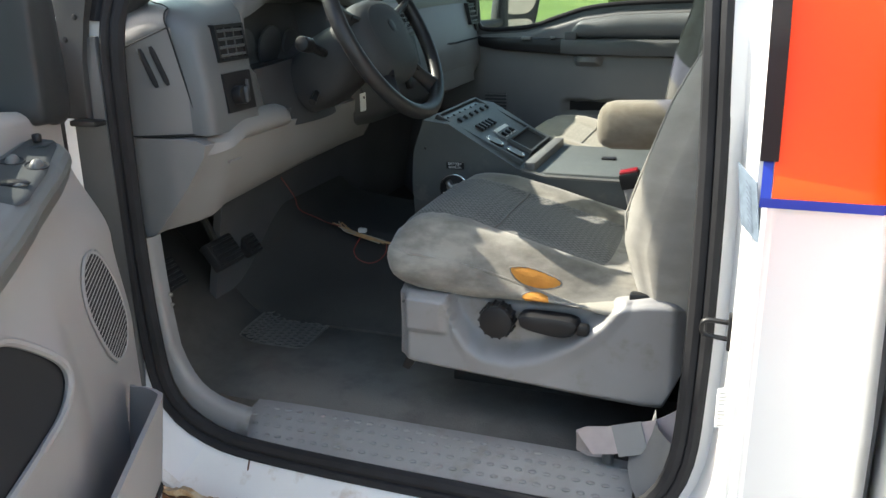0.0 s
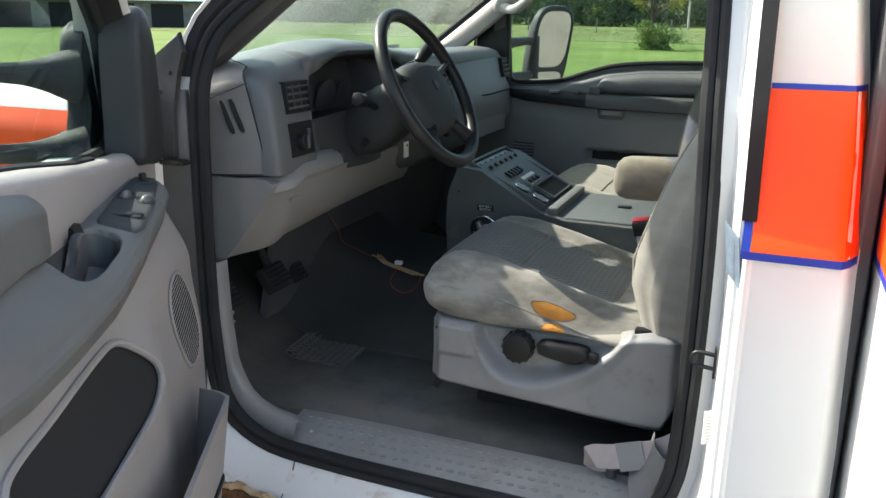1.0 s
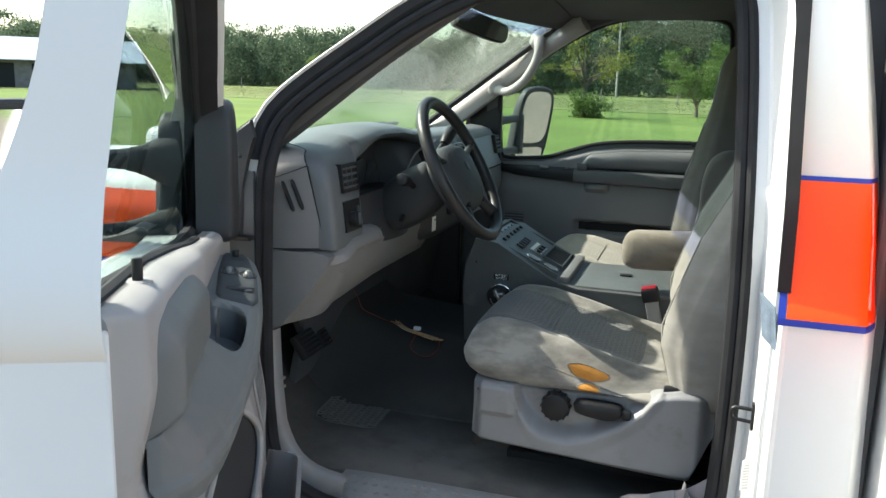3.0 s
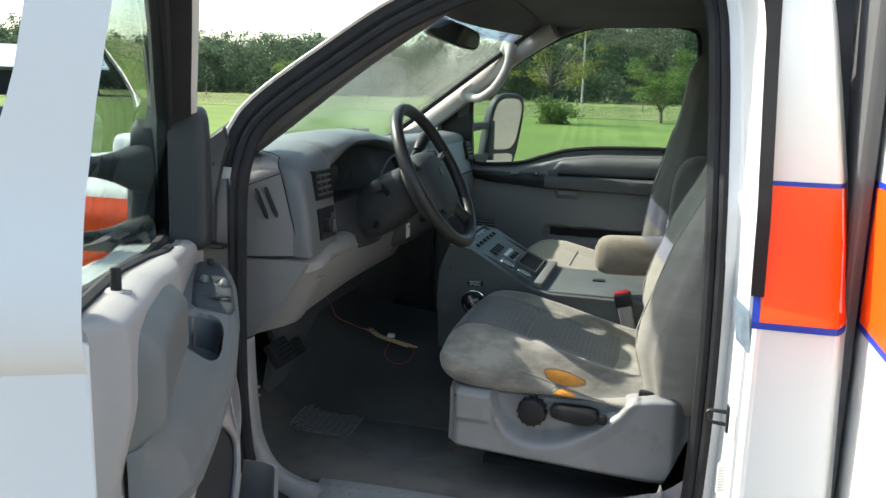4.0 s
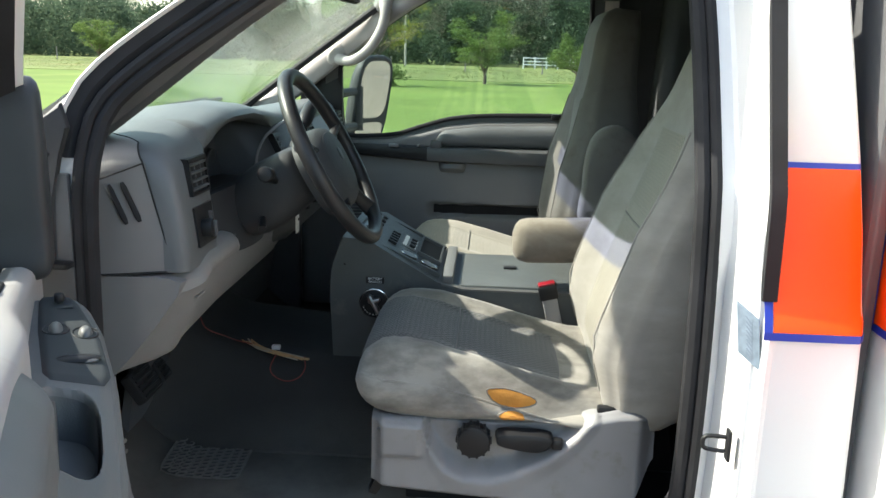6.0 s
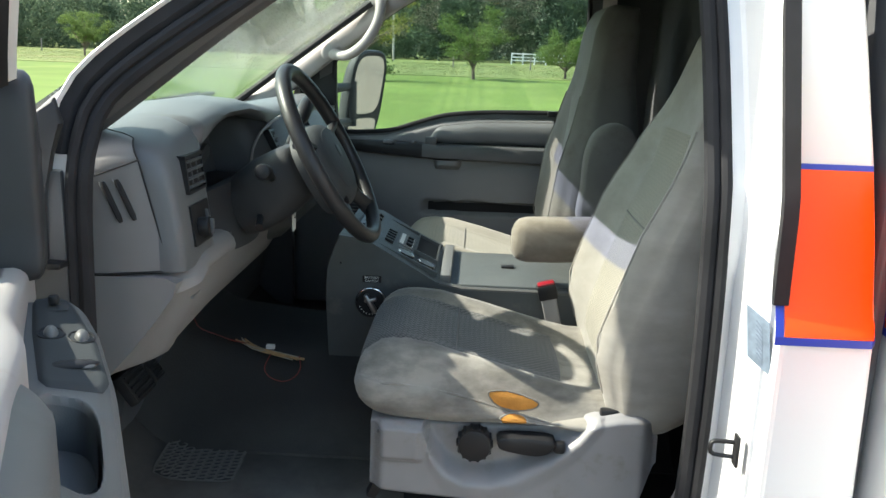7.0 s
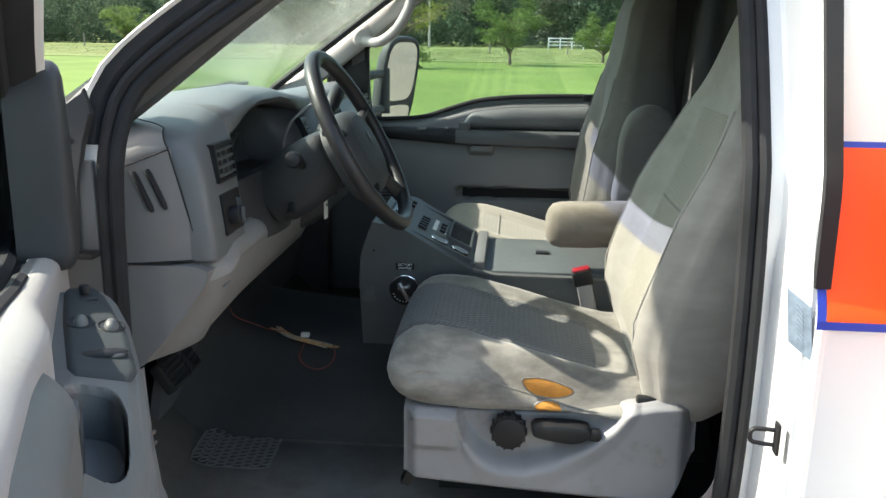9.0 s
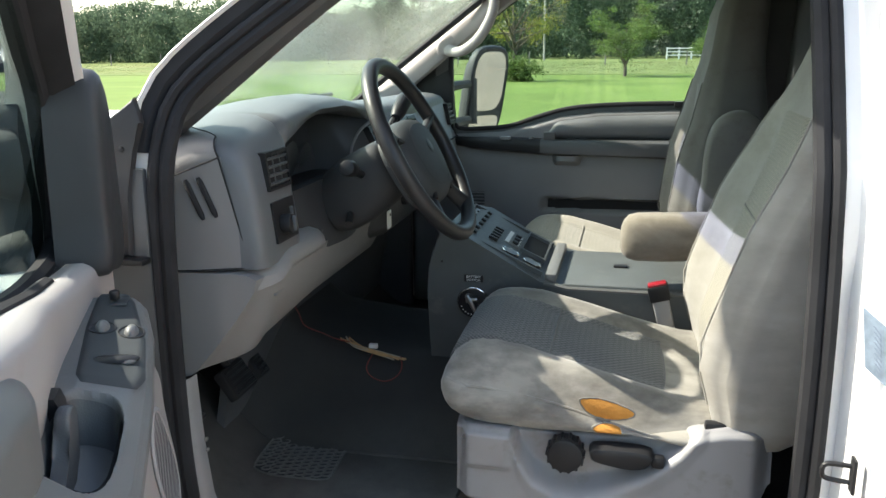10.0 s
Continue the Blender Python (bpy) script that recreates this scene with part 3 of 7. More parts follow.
# floor
def floor_z(x):
    return table([(-0.60, 1.02), (-0.42, 0.88), (-0.27, 0.735), (-0.2, 0.722), (0.2, 0.722), (0.3, 0.722), (1.02, 0.725)], x)


fl = thing("floor", "black rubber cab floor, worn and dusty", "floor", (0.3, 0.9, 0.66), kind="structure")
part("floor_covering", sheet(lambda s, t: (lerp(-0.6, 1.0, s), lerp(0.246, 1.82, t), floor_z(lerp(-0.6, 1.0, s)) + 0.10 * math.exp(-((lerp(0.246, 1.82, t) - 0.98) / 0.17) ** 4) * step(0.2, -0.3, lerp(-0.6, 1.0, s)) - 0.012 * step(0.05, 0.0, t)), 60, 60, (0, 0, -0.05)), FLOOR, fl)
# ribbed heel pad
def pad_at(s, t, up=0.0025):
    """A point of the heel pad."""
    x = lerp(-0.257, -0.076, s) - 0.014 * (t - 0.5)
    return Vector((x, lerp(0.466, lerp(0.728, 0.690, s), t), floor_z(x) + up))


def rounded(s, t):
    """Draws the corners of the unit square in."""
    p, q = 2 * s - 1, 2 * t - 1
    return 0.5 + 0.5 * p * (1 - 0.07 * q**6), 0.5 + 0.5 * q * (1 - 0.07 * p**6)


pad = part("heel_pad", sheet(lambda s, t: pad_at(*rounded(s, t)), 24, 24), BLACK, fl, "worn heel pad with oval ribs")
rib = finish(tube([(0.0105 * math.cos(a), 0.007 * math.sin(a), 0) for a in (2 * math.pi * k / 10 for k in range(10))], 0.0021, 5, closed=True), "pad_rib", material("heel_pad_rubber", (0.125, 0.118, 0.106), 0.6, grain=300, bump=0.2, vary=0.3, stain=20))
part("pad_border", tube([pad_at(*rounded(s, t), 0.003) for s, t in [(k / 12, 0) for k in range(12)] + [(1, k / 12) for k in range(12)] + [(1 - k / 12, 1) for k in range(12)] + [(0, 1 - k / 12) for k in range(12)]], 0.0022, 5, closed=True), bpy.data.materials["heel_pad_rubber"], pad)
for i in range(9):
    for j in range(14):
        s, t = (i + 0.6) / 9.2, (j + 0.5 + 0.5 * (i % 2)) / 14.5
        if (abs(s - 0.5) * 2) ** 5 + (abs(t - 0.5) * 2) ** 5 > 0.92:
            continue
        q = pad_at(s, t, 0.0046)
        shared("pad_rib", rib, WORLD[fl].inverted() @ pose(q.x, q.y, q.z, 0, 0, 20), pad)

# sill plate with studs
sill = thing("sill_plate", "grey plastic door sill plate with raised studs", "sill plate", (0.32, 0.19, 0.68))


def sill_at(s, t):
    return Vector((lerp(-0.055, 0.705, s), lerp(0.140, 0.250, t), 0.682 + 0.030 * math.sin(0.5 * math.pi * t) + 0.004 * (1 - abs(2 * s - 1) ** 6)))


part("plate", sheet(sill_at, 40, 10, (0, 0, -0.02)), SILL, sill)
stud = bmesh.new()
bmesh.ops.create_uvsphere(stud, u_segments=8, v_segments=5, radius=0.0062)
stud.transform(Matrix.Diagonal((1.25, 0.9, 0.42, 1)))
stud = finish(stud, "stud", SILL)
for i in range(29):
    for j in range(4):
        q = sill_at((i + 0.7 + 0.5 * (j % 2)) / 30, (j + 0.9) / 5)
        shared("stud", stud, WORLD[sill].inverted() @ pose(*q), sill)
kick = thing("kick_plate", "grey plastic trim at the foot of the door pillar", "trim", (-0.15, 0.16, 0.68))
i0, i1 = nearest(-0.197, 1.08), nearest(-0.055, 0.693)
part("trim_strip", loft([[edge(i, o * table([(i0, 0.14), ((i0 + i1) / 2, 0.28), ((i0 + 2 * i1) / 3, 0.62), (i1, 1.0)], i), d) for i in range(i0, i1 + 2)] for o, d in ((0.0, 0.028), (-0.014, 0.030), (-0.032, 0.034), (-0.042, 0.040), (-0.046, 0.048), (-0.046, 0.060))], closed=False), SHIELD, kick)
part("screw", disc((-0.178, 0.172, 0.955), (1, -0.4, 0), 0.0045, 0.003, 12), METAL, kick)
part("screw", disc((-0.177, 0.172, 0.935), (1, -0.4, 0), 0.004, 0.003, 12), METAL, kick)
rear_trim = thing("rear_corner_trim", "grey plastic trim at the rear foot of the opening", "trim", (0.74, 0.17, 0.68))
i2, i3 = nearest(0.70, 0.70), nearest(0.775, 0.82)
part("trim_strip", loft([[edge(i, o, d) for i in range(i2, i3 + 1)] for o, d in ((0.0, 0.03), (-0.02, 0.04), (-0.04, 0.07), (-0.05, 0.13))], closed=False), GREY, rear_trim)

# striker, label, wear marks on the jamb
strk = thing("door_striker", "black steel door striker loop on the jamb", "striker", (0.826, 0.06, 1.04))
part("striker_plate", box((0.829, 0.036, 1.040), (0.834, 0.056, 1.090), 0.002), BLACK, strk)
part("striker_loop", tube(smooth([(0.832, 0.05, 1.052), (0.803, 0.055, 1.053), (0.796, 0.055, 1.058), (0.796, 0.055, 1.070), (0.803, 0.055, 1.075), (0.832, 0.05, 1.076)], 18), 0.0036, 8), BLACK, strk)
lab = thing("foil_sticker", "small silvery foil sticker on the white jamb", "sticker", (0.845, 0.02, 1.22))
part("foil", sheet(lambda s, t: (lerp(0.822, 0.846, s) + 0.01 * (1 - t), lerp(0.052, 0.018, s), lerp(1.215, 1.295, t) - 0.018 * s), 3, 4, (0.001, 0.001, 0)), LABEL, lab)
for k in range(9):
    z = 1.283 - 0.007 * k
    part("text_line", sheet(lambda s, t: (lerp(0.8255, 0.838, s) + 0.01 * (1 - (z - 1.215) / 0.08), lerp(0.0495, 0.0295, s) - 0.0012, z - 0.018 * s + 0.003 * t), 2, 1), material("print_grey", (0.12, 0.15, 0.2), 0.6, vary=0.1) if k == 0 else bpy.data.materials["print_grey"], lab)
tag2 = thing("paper_label", "torn white paper label with worn print on the jamb", "label", (0.84, 0.03, 0.9))
part("paper", sheet(lambda s, t: (lerp(0.823, 0.836, s), lerp(0.0535, 0.0417, s), lerp(0.925, 0.985, t) - 0.01 * (1 - s)), 3, 6, (0.001, 0.001, 0)), WHITE, tag2)
for k in range(10):
    z = 0.9275 + 0.0055 * k
    part("text_line", sheet(lambda s, t: (lerp(0.824, 0.835, s), lerp(0.0527, 0.0425, s) - 0.0016, z - 0.008 * (1 - s) + 0.0021 * t), 2, 1), material("worn_print", (0.45, 0.44, 0.42), 0.8, vary=0.2) if k == 0 else bpy.data.materials["worn_print"], tag2)

# hood, fenders and cowl ahead of the cab
part("fender", sheet(lambda s, t: (lerp(-1.75, -0.285, s), table([(0, 0.03), (0.75, 0.0), (0.9, 0.035), (1.0, 0.14)], t), table([(0, 0.5), (0.75, 1.36), (0.9, 1.425), (1.0, 1.44)], t) - 0.10 * step(0.5, 0.0, s)), 20, 24, (0, 0.02, 0)), WHITE, cab)
def fender_side(z):
    return table([(0.5, 0.03), (1.36, 0.0), (1.425, 0.035)], z) - 0.003


part("fender_stripe", sheet(lambda s, t: (lerp(-1.6, -0.30, s), fender_side(lerp(1.245, 1.396, t)), lerp(1.245, 1.396, t) - 0.10 * step(0.5, 0.0, lerp(0.1, 0.99, s))), 24, 12), ORANGE, cab, "orange vinyl stripe")
part("blue_edging", sheet(lambda s, t: (lerp(-1.6, -0.30, s), fender_side(1.24), lerp(1.233, 1.245, t) - 0.10 * step(0.5, 0.0, lerp(0.1, 0.99, s))), 24, 2), BLUE, cab, "blue vinyl edging")
part("hood", sheet(lambda s, t: (lerp(-1.75, -0.56, s), lerp(0.15, 1.75, t), 1.30 + 0.10 * step(0, 1, s) + 0.045 * math.sin(math.pi * t) ** 0.5), 16, 20, (0, 0, -0.02)), WHITE, cab)
part("far_fender", box((-1.75, 1.76, 0.5), (-0.285, 1.88, 1.40), 0.05, 4), WHITE, cab)
part("cowl", sheet(lambda s, t: (lerp(-0.66, -0.40, s) - 0.08 * math.sin(math.pi * t), lerp(0.16, 1.76, t), lerp(1.405, 1.435, s) + 0.01 * math.sin(math.pi * t)), 6, 20, (0, 0, -0.02)), RUBBER, cab, "black cowl below the windshield")
for y0, y1 in ((0.45, 0.98), (1.02, 1.5)):
    part("wiper_arm", tube([(-0.56, y0, 1.455), (-0.47, (y0 + y1) / 2, 1.475), (-0.46, y1, 1.480)], 0.006, 6), BLACK, cab, "black wiper arm")
    part("wiper_blade", tube([(-0.455, y0 + 0.12, 1.470), (-0.452, y1 + 0.12, 1.475)], 0.007, 6), BLACK, cab)
for k in range(5):
    for z in (1.198, 1.166):
        part("badge_bar", box((-0.575 + 0.027 * k, -0.002, z), (-0.555 + 0.027 * k, 0.01, z + 0.021), 0.001), GREY, cab, "grey lettering-sized bar")


ws = thing("windshield", "dusty curved windshield of the truck cab", "windshield", (-0.3, 0.95, 1.43), kind="structure")
pane = part("pane", sheet(shield_at, 16, 24, (-0.003, 0, 0.004)), WINDSHIELD, ws)
pane.visible_shadow = False
for t in (0.0, 1.0):
    part("glass_edge", tube([shield_at(i / 12, t) + Vector((0.004, 0.008 * (1 - 2 * t), -0.004)) for i in range(13)], 0.012, 6), RUBBER, ws)
part("glass_edge", tube([shield_at(0.0, i / 24) + Vector((0.01, 0, 0)) for i in range(25)], 0.014, 6), RUBBER, ws)
part("glass_edge", tube([shield_at(1.0, i / 24) for i in range(25)], 0.022, 6), LINER, ws)
SHADE = pane_glass("blue_shade_band", (0.56, 0.61, 0.94))
part("shade_band", sheet(lambda s, t: shield_at(lerp(0.895, 0.985, s), lerp(0.03, 0.97, t)) + Vector((0.004, 0, -0.006)), 3, 20), SHADE, ws, "blue sun shade band")
part("header_trim", sheet(lambda s, t: (shield_at(0.985, t) + Vector((0.0, 0, -0.022))).lerp(Vector((0.215, lerp(0.27, 1.66, t), 1.865 + 0.04 * math.sin(math.pi * t) ** 0.6)), s), 5, 24, (0, 0, 0.012)), LINER, ws, "dark headliner edge over the windshield")

# pillar trim on the far side with its grab handle
trim = thing("pillar_trim", "pale grey plastic trim on the far windshield pillar", "trim", (-0.1, 1.72, 1.45))
part("cover", tube(smooth([(-0.40, 1.755, 1.40), (-0.20, 1.745, 1.545), (-0.02, 1.715, 1.685), (0.12, 1.672, 1.788), (0.26, 1.63, 1.87)], 20), [0.062, 0.056, 0.05] + [0.046] * 17, 12, squash=0.75), PALE, trim)
grab = thing("grab_handle", "pale grey plastic grab handle on the pillar", "grab handle", (-0.02, 1.69, 1.58))
part("grip", tube(smooth([(-0.075, 1.712, 1.622), (-0.055, 1.682, 1.612), (-0.010, 1.650, 1.612), (0.045, 1.630, 1.650), (0.085, 1.622, 1.712), (0.098, 1.622, 1.765), (0.095, 1.640, 1.800)], 28), [0.024, 0.023, 0.021, 0.019] + [0.0165] * 20 + [0.018, 0.020, 0.022, 0.023], 12), PALE, grab)
for q in ((-0.072, 1.696, 1.632), (0.094, 1.642, 1.806)):
    b = bmesh.new()
    bmesh.ops.create_uvsphere(b, u_segments=18, v_segments=10, radius=0.03)
    b.transform(Matrix.Translation(q) @ pose(0, 0, 0, 0, -50, 0) @ Matrix.Diagonal((1.5, 0.6, 0.95, 1)))
    part("handle_foot", b, PALE, grab)
# rear-view mirror
rv = thing("rear_view_mirror", "black rear-view mirror hung from the windshield", "mirror", (0.045, 1.0, 1.77))
m = look((0.045, 1.0, 1.805), (1.2, 0.35, 1.65), 11)
b = prism([(0.118 * math.cos(a) * (abs(math.cos(a)) + 1e-6) ** -0.55, 0.031 * math.sin(a) * (abs(math.sin(a)) + 1e-6) ** -0.55) for a in (2 * math.pi * k / 40 for k in range(40))], "z", -0.004, 0.022, 0.006)
b.transform(m)
part("housing", b, BLACK, rv)
b = prism([(0.111 * math.cos(a) * (abs(math.cos(a)) + 1e-6) ** -0.55, 0.025 * math.sin(a) * (abs(math.sin(a)) + 1e-6) ** -0.55) for a in (2 * math.pi * k / 40 for k in range(40))], "z", -0.006, -0.0045)
b.transform(m)
part("mirror_glass", b, MIRROR, rv)
part("stem", tube([(0.035, 1.005, 1.815), (0.005, 1.02, 1.84), (-0.01, 1.03, 1.835)], 0.008, 8), BLACK, rv)

# ---- dashboard ----
dash = thing("dashboard", "grey plastic truck dashboard", "dashboard", (-0.25, 0.95, 1.05))


def along(rows):
    """A body along y: rows of (y, outline in x and z), all with equally many points."""
    return loft([[(x, y, z) for x, z in outline] for y, outline in rows])


# top pad: crest height and front edge along its length; at its near end it runs down to the ledge
def crest(y):
    return table([(0.186, 1.452), (0.196, 1.468), (0.22, 1.482), (0.28, 1.496), (0.36, 1.512), (0.50, 1.530), (0.64, 1.528), (0.80, 1.508), (0.95, 1.492), (1.3, 1.485), (1.70, 1.480), (1.80, 1.464), (1.825, 1.44)], y)


def brow(y):
    return table([(0.186, -0.104), (0.189, -0.090), (0.194, -0.082), (0.204, -0.078), (0.24, -0.076), (0.34, -0.074), (0.5, -0.066), (0.66, -0.064), (0.80, -0.070), (0.95, -0.075), (1.25, -0.082), (1.7, -0.088), (1.825, -0.11)], y)


rows = []
for y in [0.186, 0.190, 0.196, 0.205, 0.218, 0.24, 0.27, 0.30, 0.325, 0.336, 0.342, 0.348, 0.354] + [lerp(0.37, 1.825, k / 54) for k in range(55)]:
    c, f = crest(y), brow(y)
    back = -0.43 - 0.10 * math.sin(math.pi * (y - 0.185) / 1.64)
    head = [(back, 1.36), (back, 1.438), (-0.34, c - 0.032), (-0.24, c - 0.010), (-0.17, c)]
    if y < 0.351:
        g = f - 0.012 * step(0.336, 0.351, y)
        rows.append((y, head + [(g - 0.045, c - 0.004), (g - 0.018, c - 0.016), (g, c - 0.042), (g + 0.010, 1.385), (g + 0.020, 1.305), (g + 0.022, 1.264), (-0.35, 1.262)]))
    else:
        k = step(0.352, 0.47, y) * step(0.90, 0.74, y)
        rows.append((y, head + [(f - 0.035, c - 0.005), (f - 0.010, c - 0.013), (f, c - 0.024), (f - 0.006, c - 0.034 - 0.02 * (1 - k)), (f - 0.06, c - 0.030 - 0.03 * (1 - k)), (-0.24, c - 0.05 - 0.02 * (1 - k)), (-0.35, 1.36)]))
part("top_pad", along(rows), DASH, dash, "", sharp=1.25)
# pale end cap that faces the door, with two slots
def cap_side(x):
    return table([(-0.43, 0.170), (-0.22, 0.170), (-0.17, 0.1735), (-0.12, 0.1815), (-0.075, 0.190)], x)


def cap_at(s, t, out=0.0):
    """The flat side of the end cap: s towards its front seam, t up."""
    z = lerp(lerp(1.248, 1.266, s), lerp(1.338, 1.450, s), t)
    x = lerp(-0.43, lerp(-0.080, -0.122, (z - 1.266) / 0.184), s)
    return Vector((x, cap_side(x) - out, z))


def pad_height(x, y):
    """Height of the top pad over a place of the plan."""
    c = crest(y)
    return table([(-0.53, 1.438), (-0.43, 1.440), (-0.34, c - 0.032), (-0.24, c - 0.010), (-0.17, c), (-0.13, c - 0.004)], x)


def ledge_at(s, t):
    """The pale shoulder between the end cap and the top pad, wider towards the windshield."""
    foot = cap_at(s, 1.0)
    x = foot.x - 0.020 * t * s
    back = table([(-0.43, 0.52), (-0.34, 0.40), (-0.24, 0.292), (-0.18, 0.238), (-0.122, 0.206)], x)
    a = 0.5 * math.pi * t
    y = lerp(foot.y, back, 1 - math.cos(a))
    z = lerp(foot.z + 0.0015, pad_height(x, back) + 0.003, math.sin(a))
    return Vector((x, y, max(z, pad_height(x, y) + 0.003) if y > 0.19 else z))


cap = part("end_cap", sheet(cap_at, 40, 20, (0, 0.03, 0)), CAP, dash, "pale grey end cap with two vent slots", sharp=0.9)
part("end_ledge", sheet(ledge_at, 24, 14, (0, 0.006, -0.012)), CAP, dash, "pale grey rounded shoulder", sharp=0.9)
part("panel_joint", tube([ledge_at(1.0, k / 14) for k in range(15)] + [ledge_at(1 - k / 20, 1.0) for k in range(1, 21)], 0.0015, 6), MATTE, dash)
for dx in (0.0, 0.0215):
    a, b = Vector((-0.178 + dx, 0, 1.414 + dx * 0.2)), Vector((-0.152 + dx, 0, 1.348 + dx * 0.2))
    line = [a.lerp(b, k / 8) for k in range(9)]
    slot = part("slot", tube([Vector((q.x, cap_side(q.x) - 0.0012, q.z)) for q in line], [0.003] + [0.0052] * 7 + [0.003], 8, squash=1.0), MATTE, cap, "dark slot")
    part("slot_lip", tube([Vector((q.x - 0.0055, cap_side(q.x) - 0.0028, q.z)) for q in line], 0.0014, 6), CAP, slot)
for line in ([cap_at(k / 16, 1.0, -0.0004) for k in range(17)], [cap_at(1.0, k / 12, -0.0004) for k in range(13)], [cap_at(k / 16, 0.0, -0.0004) for k in range(17)]):
    part("panel_joint", tube(line, 0.0016, 6), MATTE, dash)
part("bezel_face", sheet(lambda s, t: (lerp(-0.058, -0.088, s) - 0.012 * t, lerp(0.330, 0.415, s), lerp(1.284, lerp(1.380, 1.345, s), t)), 8, 6, (-0.02, 0, 0)), DASH, dash, "slate grey bezel beside the switch")
# vent and light switch
def vent(y0, y1, z0, z1, x0, x1, rows_of=4):
    """A louvred vent: x0 is its top, x1 its bottom."""
    v = part("air_vent", loft([[(lerp(x1, x0, (z - z0) / (z1 - z0)) + dx, y, z) for y, z in ((y0, z0), (y1, z0), (y1, z1), (y0, z1))] for dx in (-0.02, 0.003)]), MATTE, dash, "black louvred air vent")
    for a, b, c, d in ((y0 - 0.004, y1 + 0.004, z0 - 0.004, z0 + 0.002), (y0 - 0.004, y1 + 0.004, z1 - 0.002, z1 + 0.004), (y0 - 0.004, y0 + 0.002, z0, z1), (y1 - 0.002, y1 + 0.004, z0, z1)):
        part("vent_frame", loft([[(lerp(x1, x0, (z - z0) / (z1 - z0)) + dx, y, z) for y, z in ((a, c), (b, c), (b, d), (a, d))] for dx in (-0.01, 0.007)]), BLACK, v)
    for k in range(rows_of):
        z = lerp(z0, z1, (k + 0.5) / rows_of)
        x = lerp(x1, x0, (z - z0) / (z1 - z0))
        part("louvre", box((x - 0.012, y0, z - 0.003), (x + 0.007, y1, z + 0.002), 0.001, 1), DARK, v)
    for k in (1, 2):
        y = lerp(y0, y1, k / 3)
        part("vane", loft([[(lerp(x1, x0, (z - z0) / (z1 - z0)) + dx, yy, z) for yy, z in ((y - 0.0015, z0), (y + 0.0015, z0), (y + 0.0015, z1), (y - 0.0015, z1))] for dx in (0.0, 0.005)]), DARK, v)


vent(0.243, 0.326, 1.390, 1.447, -0.0735, -0.0670)
swp = part("switch_panel", loft([[(x + dx, y, z) for y, z, x in ((0.240, 1.296, -0.054), (0.328, 1.296, -0.054), (0.328, 1.366, -0.0625), (0.240, 1.366, -0.0625))] for dx in (-0.01, 0.003)]), BLACK, dash, "black headlight switch panel")
part("headlight_knob", disc((-0.047, 0.272, 1.326), (1, 0, 0.1), 0.017, 0.022), BLACK, swp)
part("knob_pointer", box((-0.038, 0.269, 1.313), (-0.030, 0.275, 1.341), 0.002), DARK, swp)
part("dimmer", box((-0.060, 0.306, 1.31), (-0.051, 0.312, 1.35), 0.002), DARK, swp)
# knee bolster
knee_rows, shin_rows = [], []
for k in range(29):
    y = lerp(0.178, 0.470, k / 28)
    e = step(0.178, 0.235, y)
    f = step(0.470, 0.435, y)
    top = lerp(1.262, 1.290, step(0.18, 0.30, y)) - 0.004 - 0.012 * (1 - f)
    bulge = lerp(-0.076, -0.046, e) - 0.03 * (1 - f)
    knee_rows.append((y, [(-0.40, 1.20), (-0.40, top - 0.02), (-0.18, top - 0.004), (bulge - 0.030, top), (bulge - 0.010, top - 0.005), (bulge + 0.002, top - 0.017), (bulge + 0.005, top - 0.030), (bulge + 0.002, 1.249), (bulge - 0.004, 1.244), (bulge - 0.02, 1.240), (-0.30, 1.20)]))
part("knee_bolster", along(knee_rows), KNEE, dash, "pale grey knee bolster", sharp=1.0)
for k in range(41):
    y = lerp(0.176, 0.88, k / 40)
    e = step(0.176, 0.255, y)
    low = table([(0.17, 1.068), (0.22, 1.085), (0.28, 1.108), (0.53, 1.122), (0.89, 1.133)], y)
    shin_rows.append((y, [(-0.40, low + 0.02), (-0.40, 1.256), (lerp(-0.085, -0.072, e), 1.256), (lerp(-0.066, -0.054, e), 1.248), (lerp(-0.072, -0.055, e), 1.226), (lerp(-0.108, -0.072, e), 1.175), (lerp(-0.152, -0.092, e), lerp(1.12, 1.142, e)), (lerp(-0.190, -0.108, e), low + 0.008), (lerp(-0.200, -0.120, e), low), (-0.22, low - 0.004), (-0.34, low)]))
part("knee_panel", along(shin_rows), KNEE, dash, "pale grey lower knee panel", sharp=0.9)
low_rows = []
for k in range(13):
    y = lerp(0.468, 0.86, k / 12)
    low_rows.append((y, [(-0.40, 1.18), (-0.40, 1.25), (-0.12, 1.26), (-0.075, 1.248), (-0.066, 1.235), (-0.075, 1.215), (-0.13, 1.195), (-0.25, 1.175)]))
part("lower_panel", along(low_rows), GREY, dash, "", sharp=0.9)
part("fuse_emblem", box((-0.066, 0.236, 1.204), (-0.0585, 0.276, 1.209), 0.001), KNEE, dash, "small moulded emblem")
# gauges behind the wheel
part("gauge_panel", sheet(lambda s, t: (-0.185 + 0.04 * abs(2 * s - 1) ** 2 - 0.04 * t, lerp(0.335, 0.80, s), lerp(1.285, 1.475, t)), 16, 8, (-0.02, 0, 0)), DARK, dash, "dark instrument panel")
for y, r in ((0.42, 0.032), (0.51, 0.045), (0.62, 0.045), (0.71, 0.032)):
    part("gauge", disc((-0.190, y, 1.385), (1, 0, -0.2), r, 0.008), DARK, dash, "dark gauge dial")
